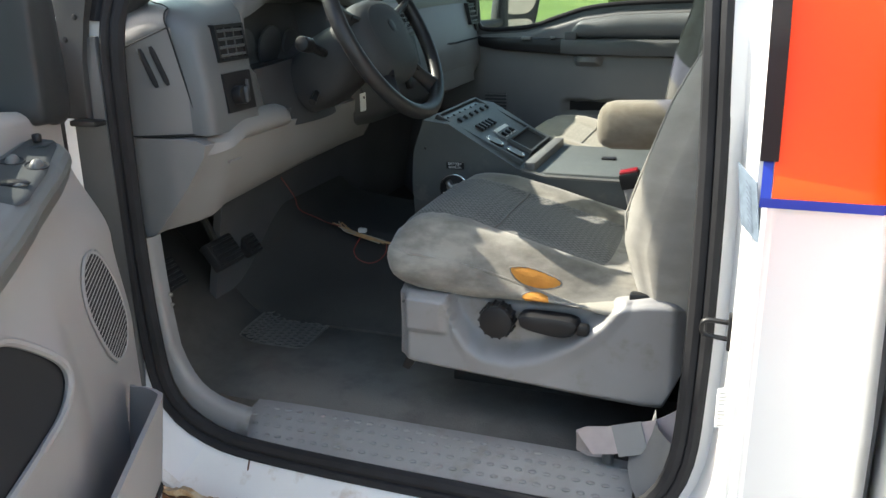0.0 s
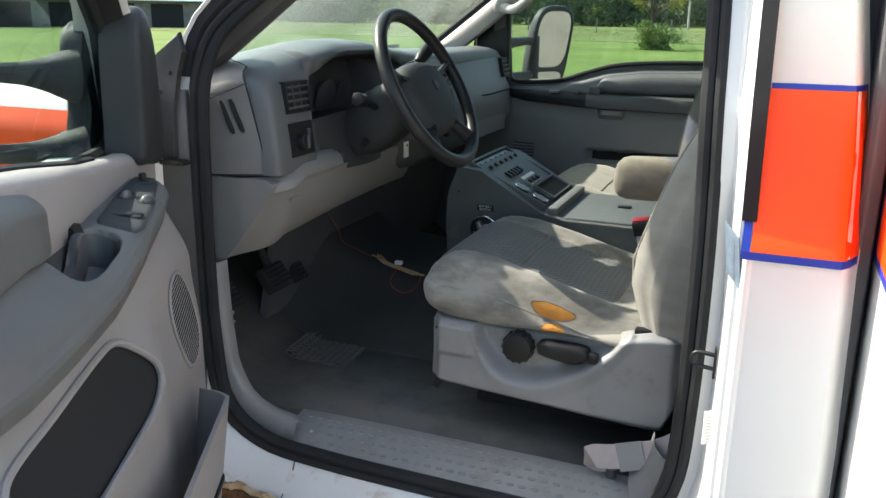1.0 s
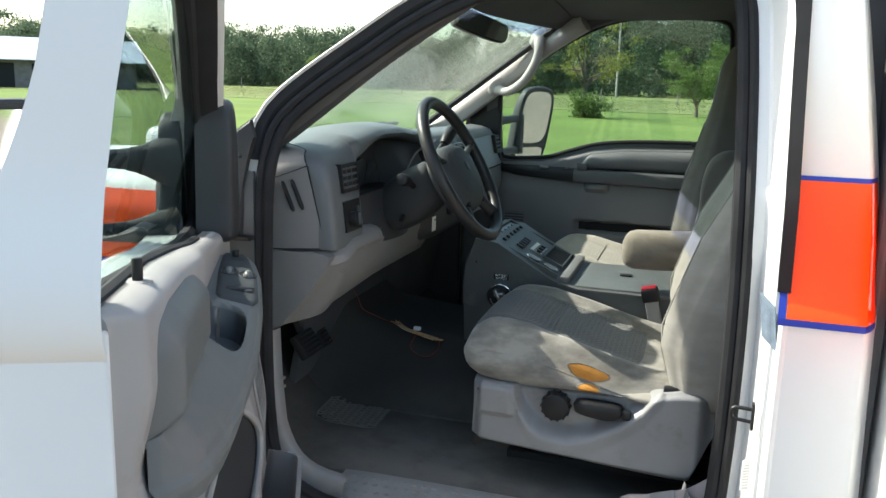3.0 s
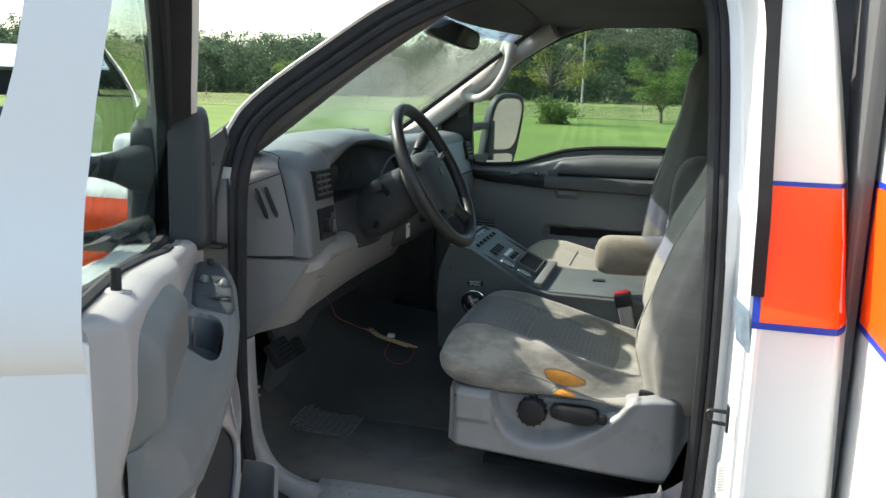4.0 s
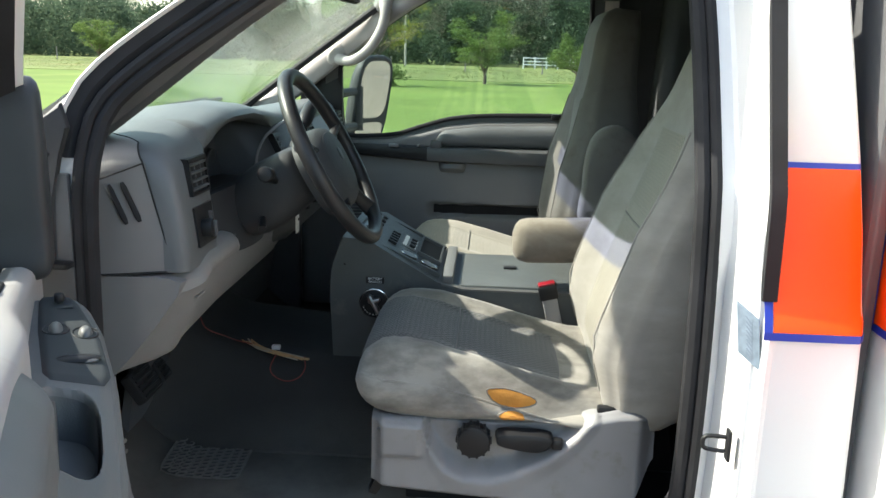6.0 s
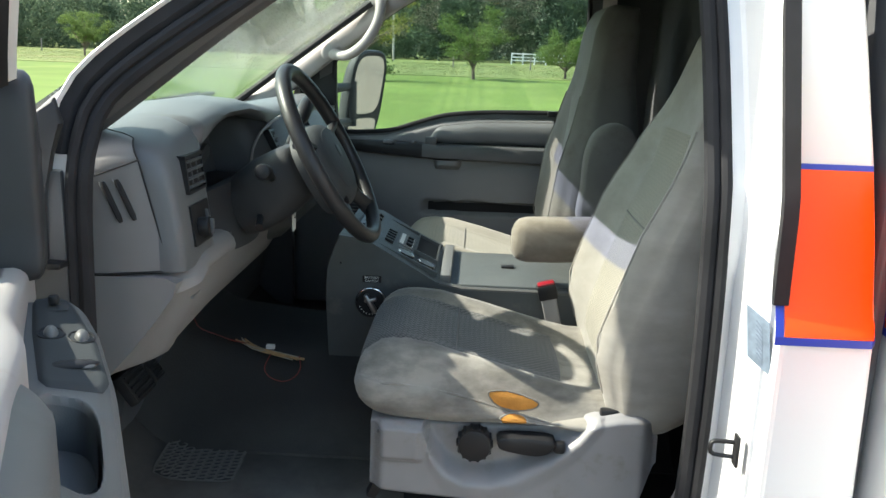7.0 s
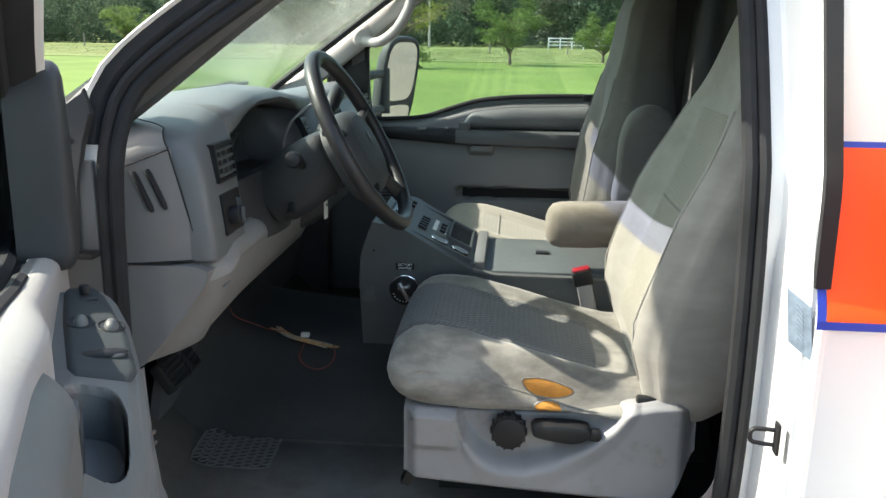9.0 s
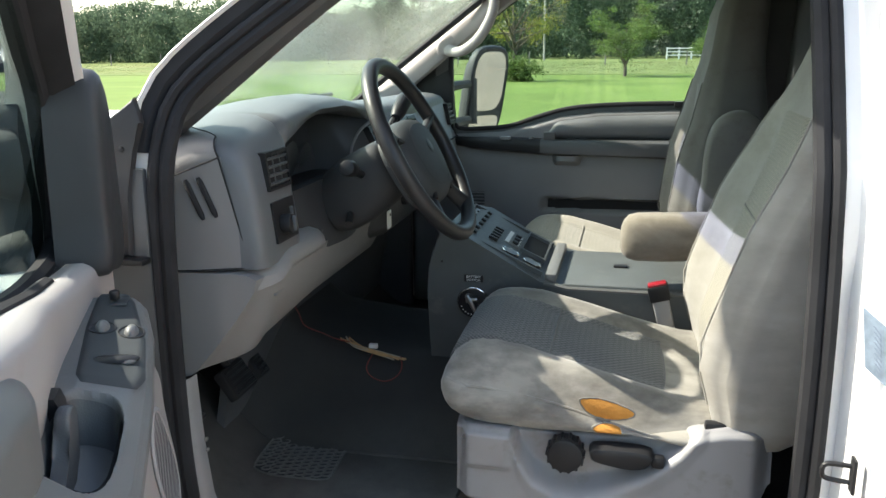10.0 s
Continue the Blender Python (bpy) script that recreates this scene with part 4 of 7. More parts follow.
part("gauge_shelf", sheet(lambda s, t: (lerp(-0.17, -0.06, t), lerp(0.35, 0.80, s), lerp(1.29, 1.272, t)), 8, 6, (0, 0, -0.02)), DARK, dash)
# centre stack
stack_rows = []
for y, dx in ((0.750, -0.075), (0.756, -0.050), (0.775, -0.030), (0.82, -0.014), (0.85, 0.0), (1.15, 0.0), (1.19, -0.012), (1.21, -0.04)):
    stack_rows.append((y, [(-0.35, 1.17), (-0.35, 1.45), (-0.12 + dx, 1.478), (-0.075 + dx, 1.462), (-0.04 + dx, 1.40), (-0.012 + dx, 1.27), (-0.012 + dx, 1.215), (-0.05 + dx, 1.18)]))
part("centre_panel", along(stack_rows), DARK, dash, "dark grey centre panel", sharp=0.9)
part("stack_trim", tube(smooth([(-0.092, 0.748, 1.375), (-0.091, 0.749, 1.388), (-0.088, 0.753, 1.408), (-0.079, 0.780, 1.437), (-0.071, 0.825, 1.452), (-0.065, 0.864, 1.462), (-0.062, 0.91, 1.467)], 28), 0.0034, 6), PALE, dash, "thin pale trim line")
vent(0.806, 0.872, 1.392, 1.440, -0.070, -0.046)
vent(1.015, 1.080, 1.392, 1.442, -0.055, -0.030)
vent(1.095, 1.160, 1.392, 1.442, -0.055, -0.030)
radio = part("radio", loft([[(x + dx, y, z) for y, z, x in ((0.935, 1.300, -0.012), (1.085, 1.300, -0.012), (1.085, 1.378, -0.030), (0.935, 1.378, -0.030))] for dx in (-0.01, 0.004)]), BLACK, dash, "black car radio")
for k in range(6):
    part("radio_button", box((-0.020, 0.955 + 0.019 * k, 1.312), (-0.006, 0.969 + 0.019 * k, 1.319), 0.001, 1), DARK, radio)
part("radio_display", box((-0.043, 0.965, 1.385), (-0.0315, 1.055, 1.408), 0.001, 1), GREY, radio)
for y in (0.90, 1.0, 1.1):
    part("heater_knob", disc((-0.012, y, 1.265), (1, 0, 0.15), 0.020, 0.02), BLACK, dash)
# far side
far_rows = []
for y, dx in ((1.205, -0.03), (1.215, -0.01), (1.24, 0.0), (1.70, 0.0), (1.78, -0.006), (1.815, -0.02), (1.828, -0.05)):
    far_rows.append((y, [(-0.40, 1.12), (-0.40, 1.44), (-0.13 + dx, 1.462), (-0.088 + dx, 1.440), (-0.07 + dx, 1.36), (-0.055 + dx, 1.325), (-0.05 + dx, 1.25), (-0.08 + dx, 1.18), (-0.20 + dx, 1.12)]))
part("far_panel", along(far_rows), GREY, dash, "", sharp=0.9)
part("glovebox_door", sheet(lambda s, t: (lerp(-0.047, -0.072, t) + 0.006 * math.sin(math.pi * t), lerp(1.28, 1.68, s), lerp(1.19, 1.32, t)), 8, 6, (-0.02, 0, 0)), GREY, dash)
vent(1.70, 1.775, 1.375, 1.435, -0.080, -0.068)
part("dash_line", tube([(-0.078, 1.22, 1.33), (-0.052, 1.5, 1.325), (-0.058, 1.8, 1.325)], 0.003, 6), MATTE, dash)
# small post at the near corner of the windshield
solid("vin_post", disc((-0.235, 0.190, 1.466), (0, 0, 1), 0.008, 0.02, 12), BLACK, "small black peg on the dashboard corner", "peg")

# ---- steering column and wheel ----
AXIS = Vector((0.880, 0.0, 0.475)).normalized()
HUB = Vector((0.115, 0.548, 1.420))
UPV = Vector((-AXIS.z, 0, AXIS.x))
column = thing("steering_column", "black plastic steering column with its stalks", "steering column", (-0.1, 0.55, 1.2))
C0 = HUB - AXIS * 0.05
rings = []
for d, w, h, drop in ((0.0, 0.050, 0.050, 0.0), (0.012, 0.062, 0.060, -0.002), (0.05, 0.069, 0.066, -0.006), (0.09, 0.070, 0.070, -0.010), (0.13, 0.064, 0.066, -0.014), (0.16, 0.056, 0.058, -0.016)):
    c = C0 - AXIS * d + UPV * drop
    rings.append([c + Vector((0, 1, 0)) * w * math.copysign(abs(math.cos(a)) ** 0.7, math.cos(a)) + UPV * h * math.copysign(abs(math.sin(a)) ** 0.7, math.sin(a)) for a in (2 * math.pi * k / 28 for k in range(28))])
part("shroud", loft(rings), SATIN, column, "", sharp=0.9)
part("surround", sheet(lambda s, t: (-0.092 + 0.052 * math.sin(math.pi * s) ** 0.8 - 0.020 * t, lerp(0.392, 0.745, s), lerp(1.236, lerp(1.352, 1.372, math.sin(math.pi * s)), t)), 24, 8, (-0.02, 0, 0)), SATIN, column, "smooth black panel round the column", sharp=0.9)
part("surround_top", sheet(lambda s, t: (lerp(-0.112 + 0.052 * math.sin(math.pi * s) ** 0.8, -0.19, t), lerp(0.392, 0.745, s), lerp(lerp(1.352, 1.372, math.sin(math.pi * s)), 1.352, t)), 24, 5, (0, 0, -0.01)), BLACK, column)
part("turn_stalk", tube([C0 - AXIS * 0.06 + Vector((0, -0.05, 0.01)), C0 - AXIS * 0.055 + Vector((0, -0.10, 0.022)), C0 - AXIS * 0.05 + Vector((0, -0.145, 0.032))], [0.008, 0.009, 0.011], 10), BLACK, column, "turn signal stalk")
part("stalk_end", disc(C0 - AXIS * 0.05 + Vector((0, -0.155, 0.034)), (0, 1, -0.2), 0.0150, 0.034, 20, 0.004), BLACK, column)
lever = part("shift_lever", tube(smooth([C0 - AXIS * 0.07 + Vector((0, 0.05, 0.03)), C0 - AXIS * 0.06 + Vector((0, 0.12, 0.075)), C0 - AXIS * 0.05 + Vector((0, 0.19, 0.115))], 10), 0.008, 10), BLACK, column, "gear shift lever")
part("lever_knob", tube(smooth([C0 - AXIS * 0.05 + Vector((0, 0.16, 0.10)), C0 - AXIS * 0.045 + Vector((0, 0.21, 0.128)), C0 - AXIS * 0.045 + Vector((0, 0.25, 0.140))], 8), [0.011, 0.015, 0.017, 0.017, 0.017, 0.017, 0.016, 0.010], 12), BLACK, lever)
part("ignition_ring", disc(C0 - AXIS * 0.09 + Vector((0.03, 0.078, -0.03)), (0.7, 0.6, 0.2), 0.018, 0.02), METAL, column)
part("tilt_lever", tube([C0 - AXIS * 0.09 + Vector((0, -0.05, -0.045)), C0 - AXIS * 0.08 + Vector((0, -0.095, -0.070))], [0.006, 0.008], 8), BLACK, column)
tag_ob = thing("key_tag", "small cream tag hanging below the steering column", "tag", (0.03, 0.628, 1.245))
part("card", box((0.030, 0.612, 1.245), (0.033, 0.640, 1.285), 0.002, 1), PRINT, tag_ob)
part("string", tube([(0.0315, 0.628, 1.284), (0.02, 0.63, 1.31), (0.0, 0.625, 1.36)], 0.0012, 5), BLACK, tag_ob)
part("hole", disc((0.0335, 0.628, 1.275), (1, 0, 0), 0.003, 0.0015, 10, 0), MATTE, tag_ob)

wheel = thing("steering_wheel", "black leather steering wheel with four spokes", "steering wheel", tuple(HUB))
R = 0.183


def on_wheel(a, r, out=0.0):
    """A point of the wheel: angle from the right, radius, and metres towards the driver."""
    return HUB + Vector((0, 1, 0)) * r * math.cos(a) + UPV * r * math.sin(a) + AXIS * out


part("rim", tube([on_wheel(2 * math.pi * k / 72, R + 0.0, 0.012) for k in range(72)], 0.0155, 12, closed=True), LEATHER, wheel)
hub_outline = smooth([(-0.070, 0.052, 0), (0.0, 0.064, 0), (0.070, 0.052, 0), (0.104, 0.010, 0), (0.092, -0.062, 0), (0.046, -0.096, 0), (-0.046, -0.096, 0), (-0.092, -0.062, 0), (-0.104, 0.010, 0)], 40, closed=True)
part("airbag_pad", loft([[HUB + Vector((0, 1, 0)) * p.x * 1.08 * k + UPV * p.y * 1.08 * k + AXIS * o for p in hub_outline] for k, o in ((1.0, -0.035), (1.02, -0.012), (0.98, 0.005), (0.88, 0.017), (0.70, 0.024), (0.45, 0.028), (0.2, 0.0295), (0.03, 0.030))]), SWITCHES, wheel, "", sharp=0.9)
for a, r0 in ((0.28, 0.075), (math.pi - 0.28, 0.075), (-0.92, 0.07), (math.pi + 0.92, 0.07)):
    spoke = part("spoke", tube([on_wheel(a, lerp(r0 - 0.02, R - 0.004, k / 6), lerp(-0.008, 0.008, k / 6)) for k in range(7)], [0.024, 0.021, 0.017, 0.015, 0.0145, 0.016, 0.018], 10, squash=0.55), LEATHER, wheel)
    part("spoke_button_strip", tube([on_wheel(a, lerp(r0 + 0.012, r0 + 0.05, k / 3), 0.010) for k in range(4)], 0.006, 6), BLACK, spoke)
part("horn_emblem", disc(HUB + AXIS * 0.0295, AXIS, 0.014, 0.003, 24, 0.001), BLACK, wheel, "small oval emblem")
part("inner_ridge", tube([HUB + Vector((0, 1, 0)) * p.x * 0.78 + UPV * p.y * 0.78 + AXIS * 0.0222 for p in hub_outline], 0.0014, 5, closed=True), SWITCHES, wheel)

# ---- pedals, lines and wires ----
for name, label, y, x, z, w in (("brake_pedal", "black rubber brake pedal on a steel arm", 0.50, -0.285, 0.925, 0.10), ("accelerator_pedal", "black accelerator pedal on a steel arm", 0.64, -0.31, 0.905, 0.055), ("parking_brake_pedal", "black parking brake pedal on a steel arm", 0.33, -0.31, 0.925, 0.07)):
    pd = thing(name, label, "pedal", (x, y, z))
    b = box((-0.012, -w / 2, -0.035), (0.012, w / 2, 0.035), 0.006)
    b.transform(pose(x, y, z, 0, -35, 0))
    face = part("pedal_pad", b, MATTE, pd)
    for k in range(5):
        b = box((0.012, -w / 2 + 0.008, -0.028 + 0.0125 * k), (0.016, w / 2 - 0.008, -0.023 + 0.0125 * k), 0.001, 1)
        b.transform(pose(x, y, z, 0, -35, 0))
        part("pad_groove", b, BLACK, face)
    part("pedal_arm", tube(smooth([(x - 0.01, y, z + 0.01), (x - 0.05, y, z + 0.1), (x - 0.07, y, z + 0.25), (x - 0.06, y, z + 0.42)], 12), 0.010, 8), BLACK, pd)
wires = thing("loose_wires", "bundle of loose tan and red wires on the floor", "wires", (-0.05, 0.78, 0.9))
rw = random.Random(3)
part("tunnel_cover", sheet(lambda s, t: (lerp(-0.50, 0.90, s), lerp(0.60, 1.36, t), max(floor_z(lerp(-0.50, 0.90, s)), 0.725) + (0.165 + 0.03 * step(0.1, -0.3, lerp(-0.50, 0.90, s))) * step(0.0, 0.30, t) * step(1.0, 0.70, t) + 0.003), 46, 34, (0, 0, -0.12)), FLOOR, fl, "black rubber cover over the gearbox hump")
for k in range(8):
    o = [rw.uniform(-0.016, 0.016) for _ in range(6)]
    part("wire", tube(smooth([(-0.120 + o[0], 0.805 + o[1], 0.918 + 0.4 * o[2]), (-0.085, 0.788 + o[3], 0.908 + 0.3 * abs(o[2])), (-0.030, 0.770 + o[4] * 0.7, 0.896 + 0.4 * abs(o[1])), (0.034 + o[5], 0.760 + o[0] * 0.6, 0.891 + 0.2 * abs(o[4]))], 16), 0.0019, 6), COPPER if k % 3 else WIRE_PALE, wires, "tan wire" if k % 3 else "pale wire")
part("connector", box((-0.052, 0.782, 0.905), (-0.031, 0.795, 0.916), 0.002), PRINT, wires, "small white connector")
part("looped_wire", tube(smooth([(-0.036, 0.766, 0.900), (-0.046, 0.744, 0.872), (-0.030, 0.730, 0.855), (0.002, 0.724, 0.848), (0.028, 0.732, 0.856), (0.040, 0.748, 0.874), (0.034, 0.766, 0.897)], 36), 0.0014, 6), REDWIRE, wires, "thin red wire loop")
part("running_wire", tube(smooth([(-0.10, 0.79, 0.915), (-0.135, 0.775, 0.928), (-0.175, 0.80, 0.930), (-0.215, 0.78, 0.955), (-0.24, 0.80, 0.985), (-0.28, 0.78, 1.06)], 20), 0.0015, 6), REDWIRE, wires, "thin red wire")
wires.location += Vector((-0.022, -0.002, 0.004))

# ---- console ----
con = thing("centre_console", "charcoal centre console with switches and a radio panel", "console", (0.42, 0.99, 0.72))
side_line = [(0.085, 0.70), (0.068, 1.05), (0.072, 1.12), (0.100, 1.198), (0.165, 1.190), (0.335, 1.092), (0.40, 1.078), (0.93, 1.075), (0.93, 0.70)]
part("body", loft([[(x, y, z + dz) for x, z in side_line for dz in ((-0.006,) if y in (0.815, 1.185) and z > 1.0 else (0,))] for y in (0.812, 0.818, 1.182, 1.188)]), CONSOLE, con, "", sharp=0.5)


def slope(s, t, up=0.0):
    """The sloping panel: s from its top to its foot, t across."""
    a, b = Vector((0.118, 0, 1.1965)), Vector((0.335, 0, 1.0935))
    n = Vector((0.43, 0, 0.90))
    q = a.lerp(b, s) + n * up
    return Vector((q.x, lerp(0.845, 1.155, t), q.z))


def plate(s0, s1, t0, t1, h, mat, name, parent, label=""):
    return part(name, loft([[slope(s, t, u) for s, t in ((s0, t0), (s1, t0), (s1, t1), (s0, t1))] for u in (0.0, h)]), mat, parent, label)


deck = plate(0.02, 0.98, 0.03, 0.97, 0.004, BLACK, "control_panel", con, "black switch panel")
for a, b, c, d in ((0.0, 1.0, 0.0, 0.03), (0.0, 1.0, 0.97, 1.0), (0.0, 0.02, 0.03, 0.97)):
    plate(a, b, c, d, 0.012, CONSOLE, "panel_rim", deck)
SILVER = material("brushed_panel", (0.20, 0.215, 0.215), 0.42, metal=0.25, grain=500, bump=0.05, vary=0.15, stain=30)
upper = plate(0.04, 0.30, 0.05, 0.95, 0.006, SILVER, "switch_row", deck, "silvery switch row")
for k in range(6):
    t = 0.12 + 0.145 * k
    part("toggle_knob", tube([slope(0.20, t, 0.006), slope(0.21, t, 0.020)], [0.0075, 0.006], 10), BLACK, upper, "black toggle knob")
    plate(0.235, 0.275, t - 0.045, t + 0.045, 0.0068, BLACK, "legend_bar", upper)
    part("panel_lamp", disc(slope(0.085, t, 0.0068), (0.43, 0, 0.9), 0.0035, 0.003, 10, 0), BLACK, upper)
lower = plate(0.325, 0.47, 0.05, 0.95, 0.006, SILVER, "switch_row", deck, "silvery switch row")
for k in range(5):
    t = 0.22 + 0.085 * k
    plate(0.355, 0.45, t - 0.016, t + 0.016, 0.017, BLACK, "rocker_switch", lower, "black rocker switch")
for k in range(3):
    plate(0.34, 0.455, 0.70 + 0.075 * k, 0.755 + 0.075 * k, 0.0068, PRINT if k == 0 else SLATE, "legend_bar", lower)
siren = plate(0.495, 0.68, 0.34, 0.74, 0.009, SLATE, "siren_control", deck, "grey siren control head")
plate(0.51, 0.555, 0.37, 0.71, 0.0105, PRINT, "display", siren, "pale display")
for k in range(3):
    t = 0.42 + 0.11 * k
    part("siren_knob", disc(slope(0.62, t, 0.012), (0.43, 0, 0.9), 0.0085, 0.007, 14, 0.001), BLACK, siren)
    plate(0.650, 0.665, t - 0.03, t + 0.03, 0.0105, PRINT, "legend_bar", siren)
for t, s_ in ((0.17, 0.62), (0.17, 0.86)):
    g = part("round_gauge", disc(slope(s_, t, 0.005), (0.43, 0, 0.9), 0.0245, 0.005, 28, 0.0015), BLACK, deck, "round gauge in a black rim")
    part("gauge_face", disc(slope(s_, t, 0.0078), (0.43, 0, 0.9), 0.0205, 0.002, 28, 0), SILVER, g, "silvery gauge face")
    part("gauge_glass_rim", tube([slope(s_, t, 0.0088) + Vector((0.9 * 0.0215 * math.cos(a), 0.0215 * math.sin(a), -0.43 * 0.0215 * math.cos(a))) for a in (2 * math.pi * k / 28 for k in range(28))], 0.0012, 5, closed=True), CHROME, g)
tray = plate(0.70, 0.97, 0.36, 0.94, 0.0055, MATTE, "tray", deck, "dark open tray")
for a, b, c, d in ((0.695, 0.715, 0.34, 0.96), (0.955, 0.975, 0.34, 0.96), (0.715, 0.955, 0.34, 0.365), (0.715, 0.955, 0.935, 0.96)):
    plate(a, b, c, d, 0.013, CONSOLE, "tray_edge", tray)
part("deck_rim", box((0.345, 0.835, 1.078), (0.372, 1.165, 1.104), 0.004), SLATE, con, "grey cross bar")
lid = part("storage_lid", box((0.385, 0.832, 1.066), (0.88, 1.168, 1.0835), 0.004), CONSOLE, con, "dark laminate lid")
part("lid_latch", box((0.50, 1.0, 1.083), (0.535, 1.022, 1.089), 0.002), BLACK, lid)
part("edge_trim", tube([(0.345, 0.814, 1.088), (0.40, 0.814, 1.077), (0.92, 0.814, 1.074)], 0.005, 6), SLATE, con)
# battery switch on the console's side
bat = part("battery_switch", disc((0.181, 0.806, 1.035), (0, -1, 0), 0.038, 0.012, 36), CHROME, con, "round battery switch with a bright ring")
part("switch_face", disc((0.181, 0.7985, 1.035), (0, -1, 0), 0.035, 0.004, 36, 0.0005), BLACK, bat)
b = box((-0.026, -0.012, -0.006), (0.026, 0.008, 0.006), 0.004)
b.transform(pose(0.181, 0.794, 1.035, 0, 60, 0))
part("switch_handle", b, METAL, bat)
b = box((-0.015, -0.011, -0.005), (0.015, 0.008, 0.005), 0.003)
b.transform(pose(0.181, 0.794, 1.045, 0, -10, 0))
part("switch_arrow", b, METAL, bat)
for k in range(9):
    a = math.radians(200 + 16 * k)
    part("dial_mark", disc((0.181 + 0.028 * math.cos(a), 0.796, 1.035 + 0.028 * math.sin(a)), (0, -1, 0), 0.0018, 0.001, 6, 0), PRINT, bat)
plq = part("name_plate", box((0.158, 0.8085, 1.083), (0.204, 0.814, 1.100), 0.001, 1), BLACK, con, "small black plate that reads battery switch")
inv = WORLD[con].inverted()
lettering("BATTERY", 0.0085, inv @ pose(0.181, 0.8078, 1.0958, 90, 0, 0), plq, PRINT)
lettering("SWITCH", 0.0085, inv @ pose(0.181, 0.8078, 1.0876, 90, 0, 0), plq, PRINT)
part("face_screw", disc((0.105, 0.810, 1.13), (0, -1, 0), 0.003, 0.002, 8, 0), BLACK, con)

# ---- seats ----
def cushion_top(x, y):
    """Height of the seat at x along it and y from its middle line."""
    base = table([(0.208, 1.042), (0.222, 1.068), (0.246, 1.088), (0.285, 1.098), (0.35, 1.094), (0.45, 1.070), (0.55, 1.042), (0.64, 1.020), (0.70, 1.018)], x)
    u = abs(y) / 0.25
    return base - 0.020 * step(0.22, 0.42, x) * (1 - step(0.42, 0.74, u)) - 0.058 * step(0.74, 1.0, u) ** 1.6 * (0.15 + 0.85 * step(0.20, 0.28, x))


def cushion_ring(x, wide=0.255):
    """The cross-section of the cushion at x."""
    low = table([(0.208, 1.018), (0.214, 1.006), (0.226, 0.993), (0.245, 0.981), (0.275, 0.973), (0.31, 0.968), (0.40, 0.965), (0.70, 0.99)], x)
    w = wide * table([(0.208, 0.80), (0.214, 0.88), (0.223, 0.94), (0.236, 0.98), (0.255, 1.0), (0.70, 1.0)], x)
    ring = []
    for k in range(25):
        y = -math.cos(math.pi * k / 24)
        ring.append((w * y, cushion_top(x, y * 0.25)))
    side = ring[-1][1]
    ring += [(w * 1.025, lerp(side, low, 0.25)), (w * 1.03, lerp(side, low, 0.55)), (w * 1.0, lerp(side, low, 0.85)), (w * 0.93, low), (-w * 0.93, low), (-w * 1.0, lerp(side, low, 0.85)), (-w * 1.03, lerp(side, low, 0.55)), (-w * 1.025, lerp(side, low, 0.25))]
    return ring


SB0 = Vector((0.690, 0, 0.985))
SB_WAY = SB_FRONT = None


def back_wide(h):
    return table([(0.0, 0.245), (0.05, 0.262), (0.25, 0.268), (0.40, 0.258), (0.48, 0.235), (0.56, 0.190), (0.62, 0.172), (0.72, 0.160), (0.78, 0.140), (0.80, 0.115)], h)


def back_front(h, u):
    """How far the backrest's face stands before its line at height h and u across (-1 to 1)."""
    bol = table([(0.0, 0.0), (0.05, 0.015), (0.13, 0.045), (0.35, 0.045), (0.5, 0.02), (0.6, 0.0), (0.8, 0.0)], h)
    mid = table([(0.0, 0.005), (0.04, 0.018), (0.10, 0.034), (0.2, 0.035), (0.45, 0.025), (0.6, 0.03), (0.72, 0.025), (0.78, 0.01), (0.80, -0.02)], h)
    a = abs(u)
    return mid + bol * step(0.45, 0.85, a) - (0.030 + bol * 0.35) * step(0.90, 1.0, a) ** 1.8


def back_ring(h, y0):
    w, ring = back_wide(h), []
    for k in range(25):
        u = -math.cos(math.pi * k / 24)
        ring.append((u * w, back_front(h, u)))
    side = ring[-1][1]
    deep = table([(0.0, -0.10), (0.05, -0.135), (0.12, -0.15), (0.40, -0.135), (0.6, -0.10), (0.8, -0.085)], h)
    ring += [(w * 1.004, lerp(side, deep, 0.15)), (w * 0.992, lerp(side, deep, 0.45)), (w * 0.975, lerp(side, deep, 0.8)), (w * 0.90, deep - 0.006), (0, deep - 0.012), (-w * 0.90, deep - 0.006), (-w * 0.975, lerp(side, deep, 0.8)), (-w * 0.992, lerp(side, deep, 0.45)), (-w * 1.004, lerp(side, deep, 0.15))]
    return [SB0 + SB_WAY * h + SB_FRONT * f + Vector((0, y0 + y, 0)) for y, f in ring]


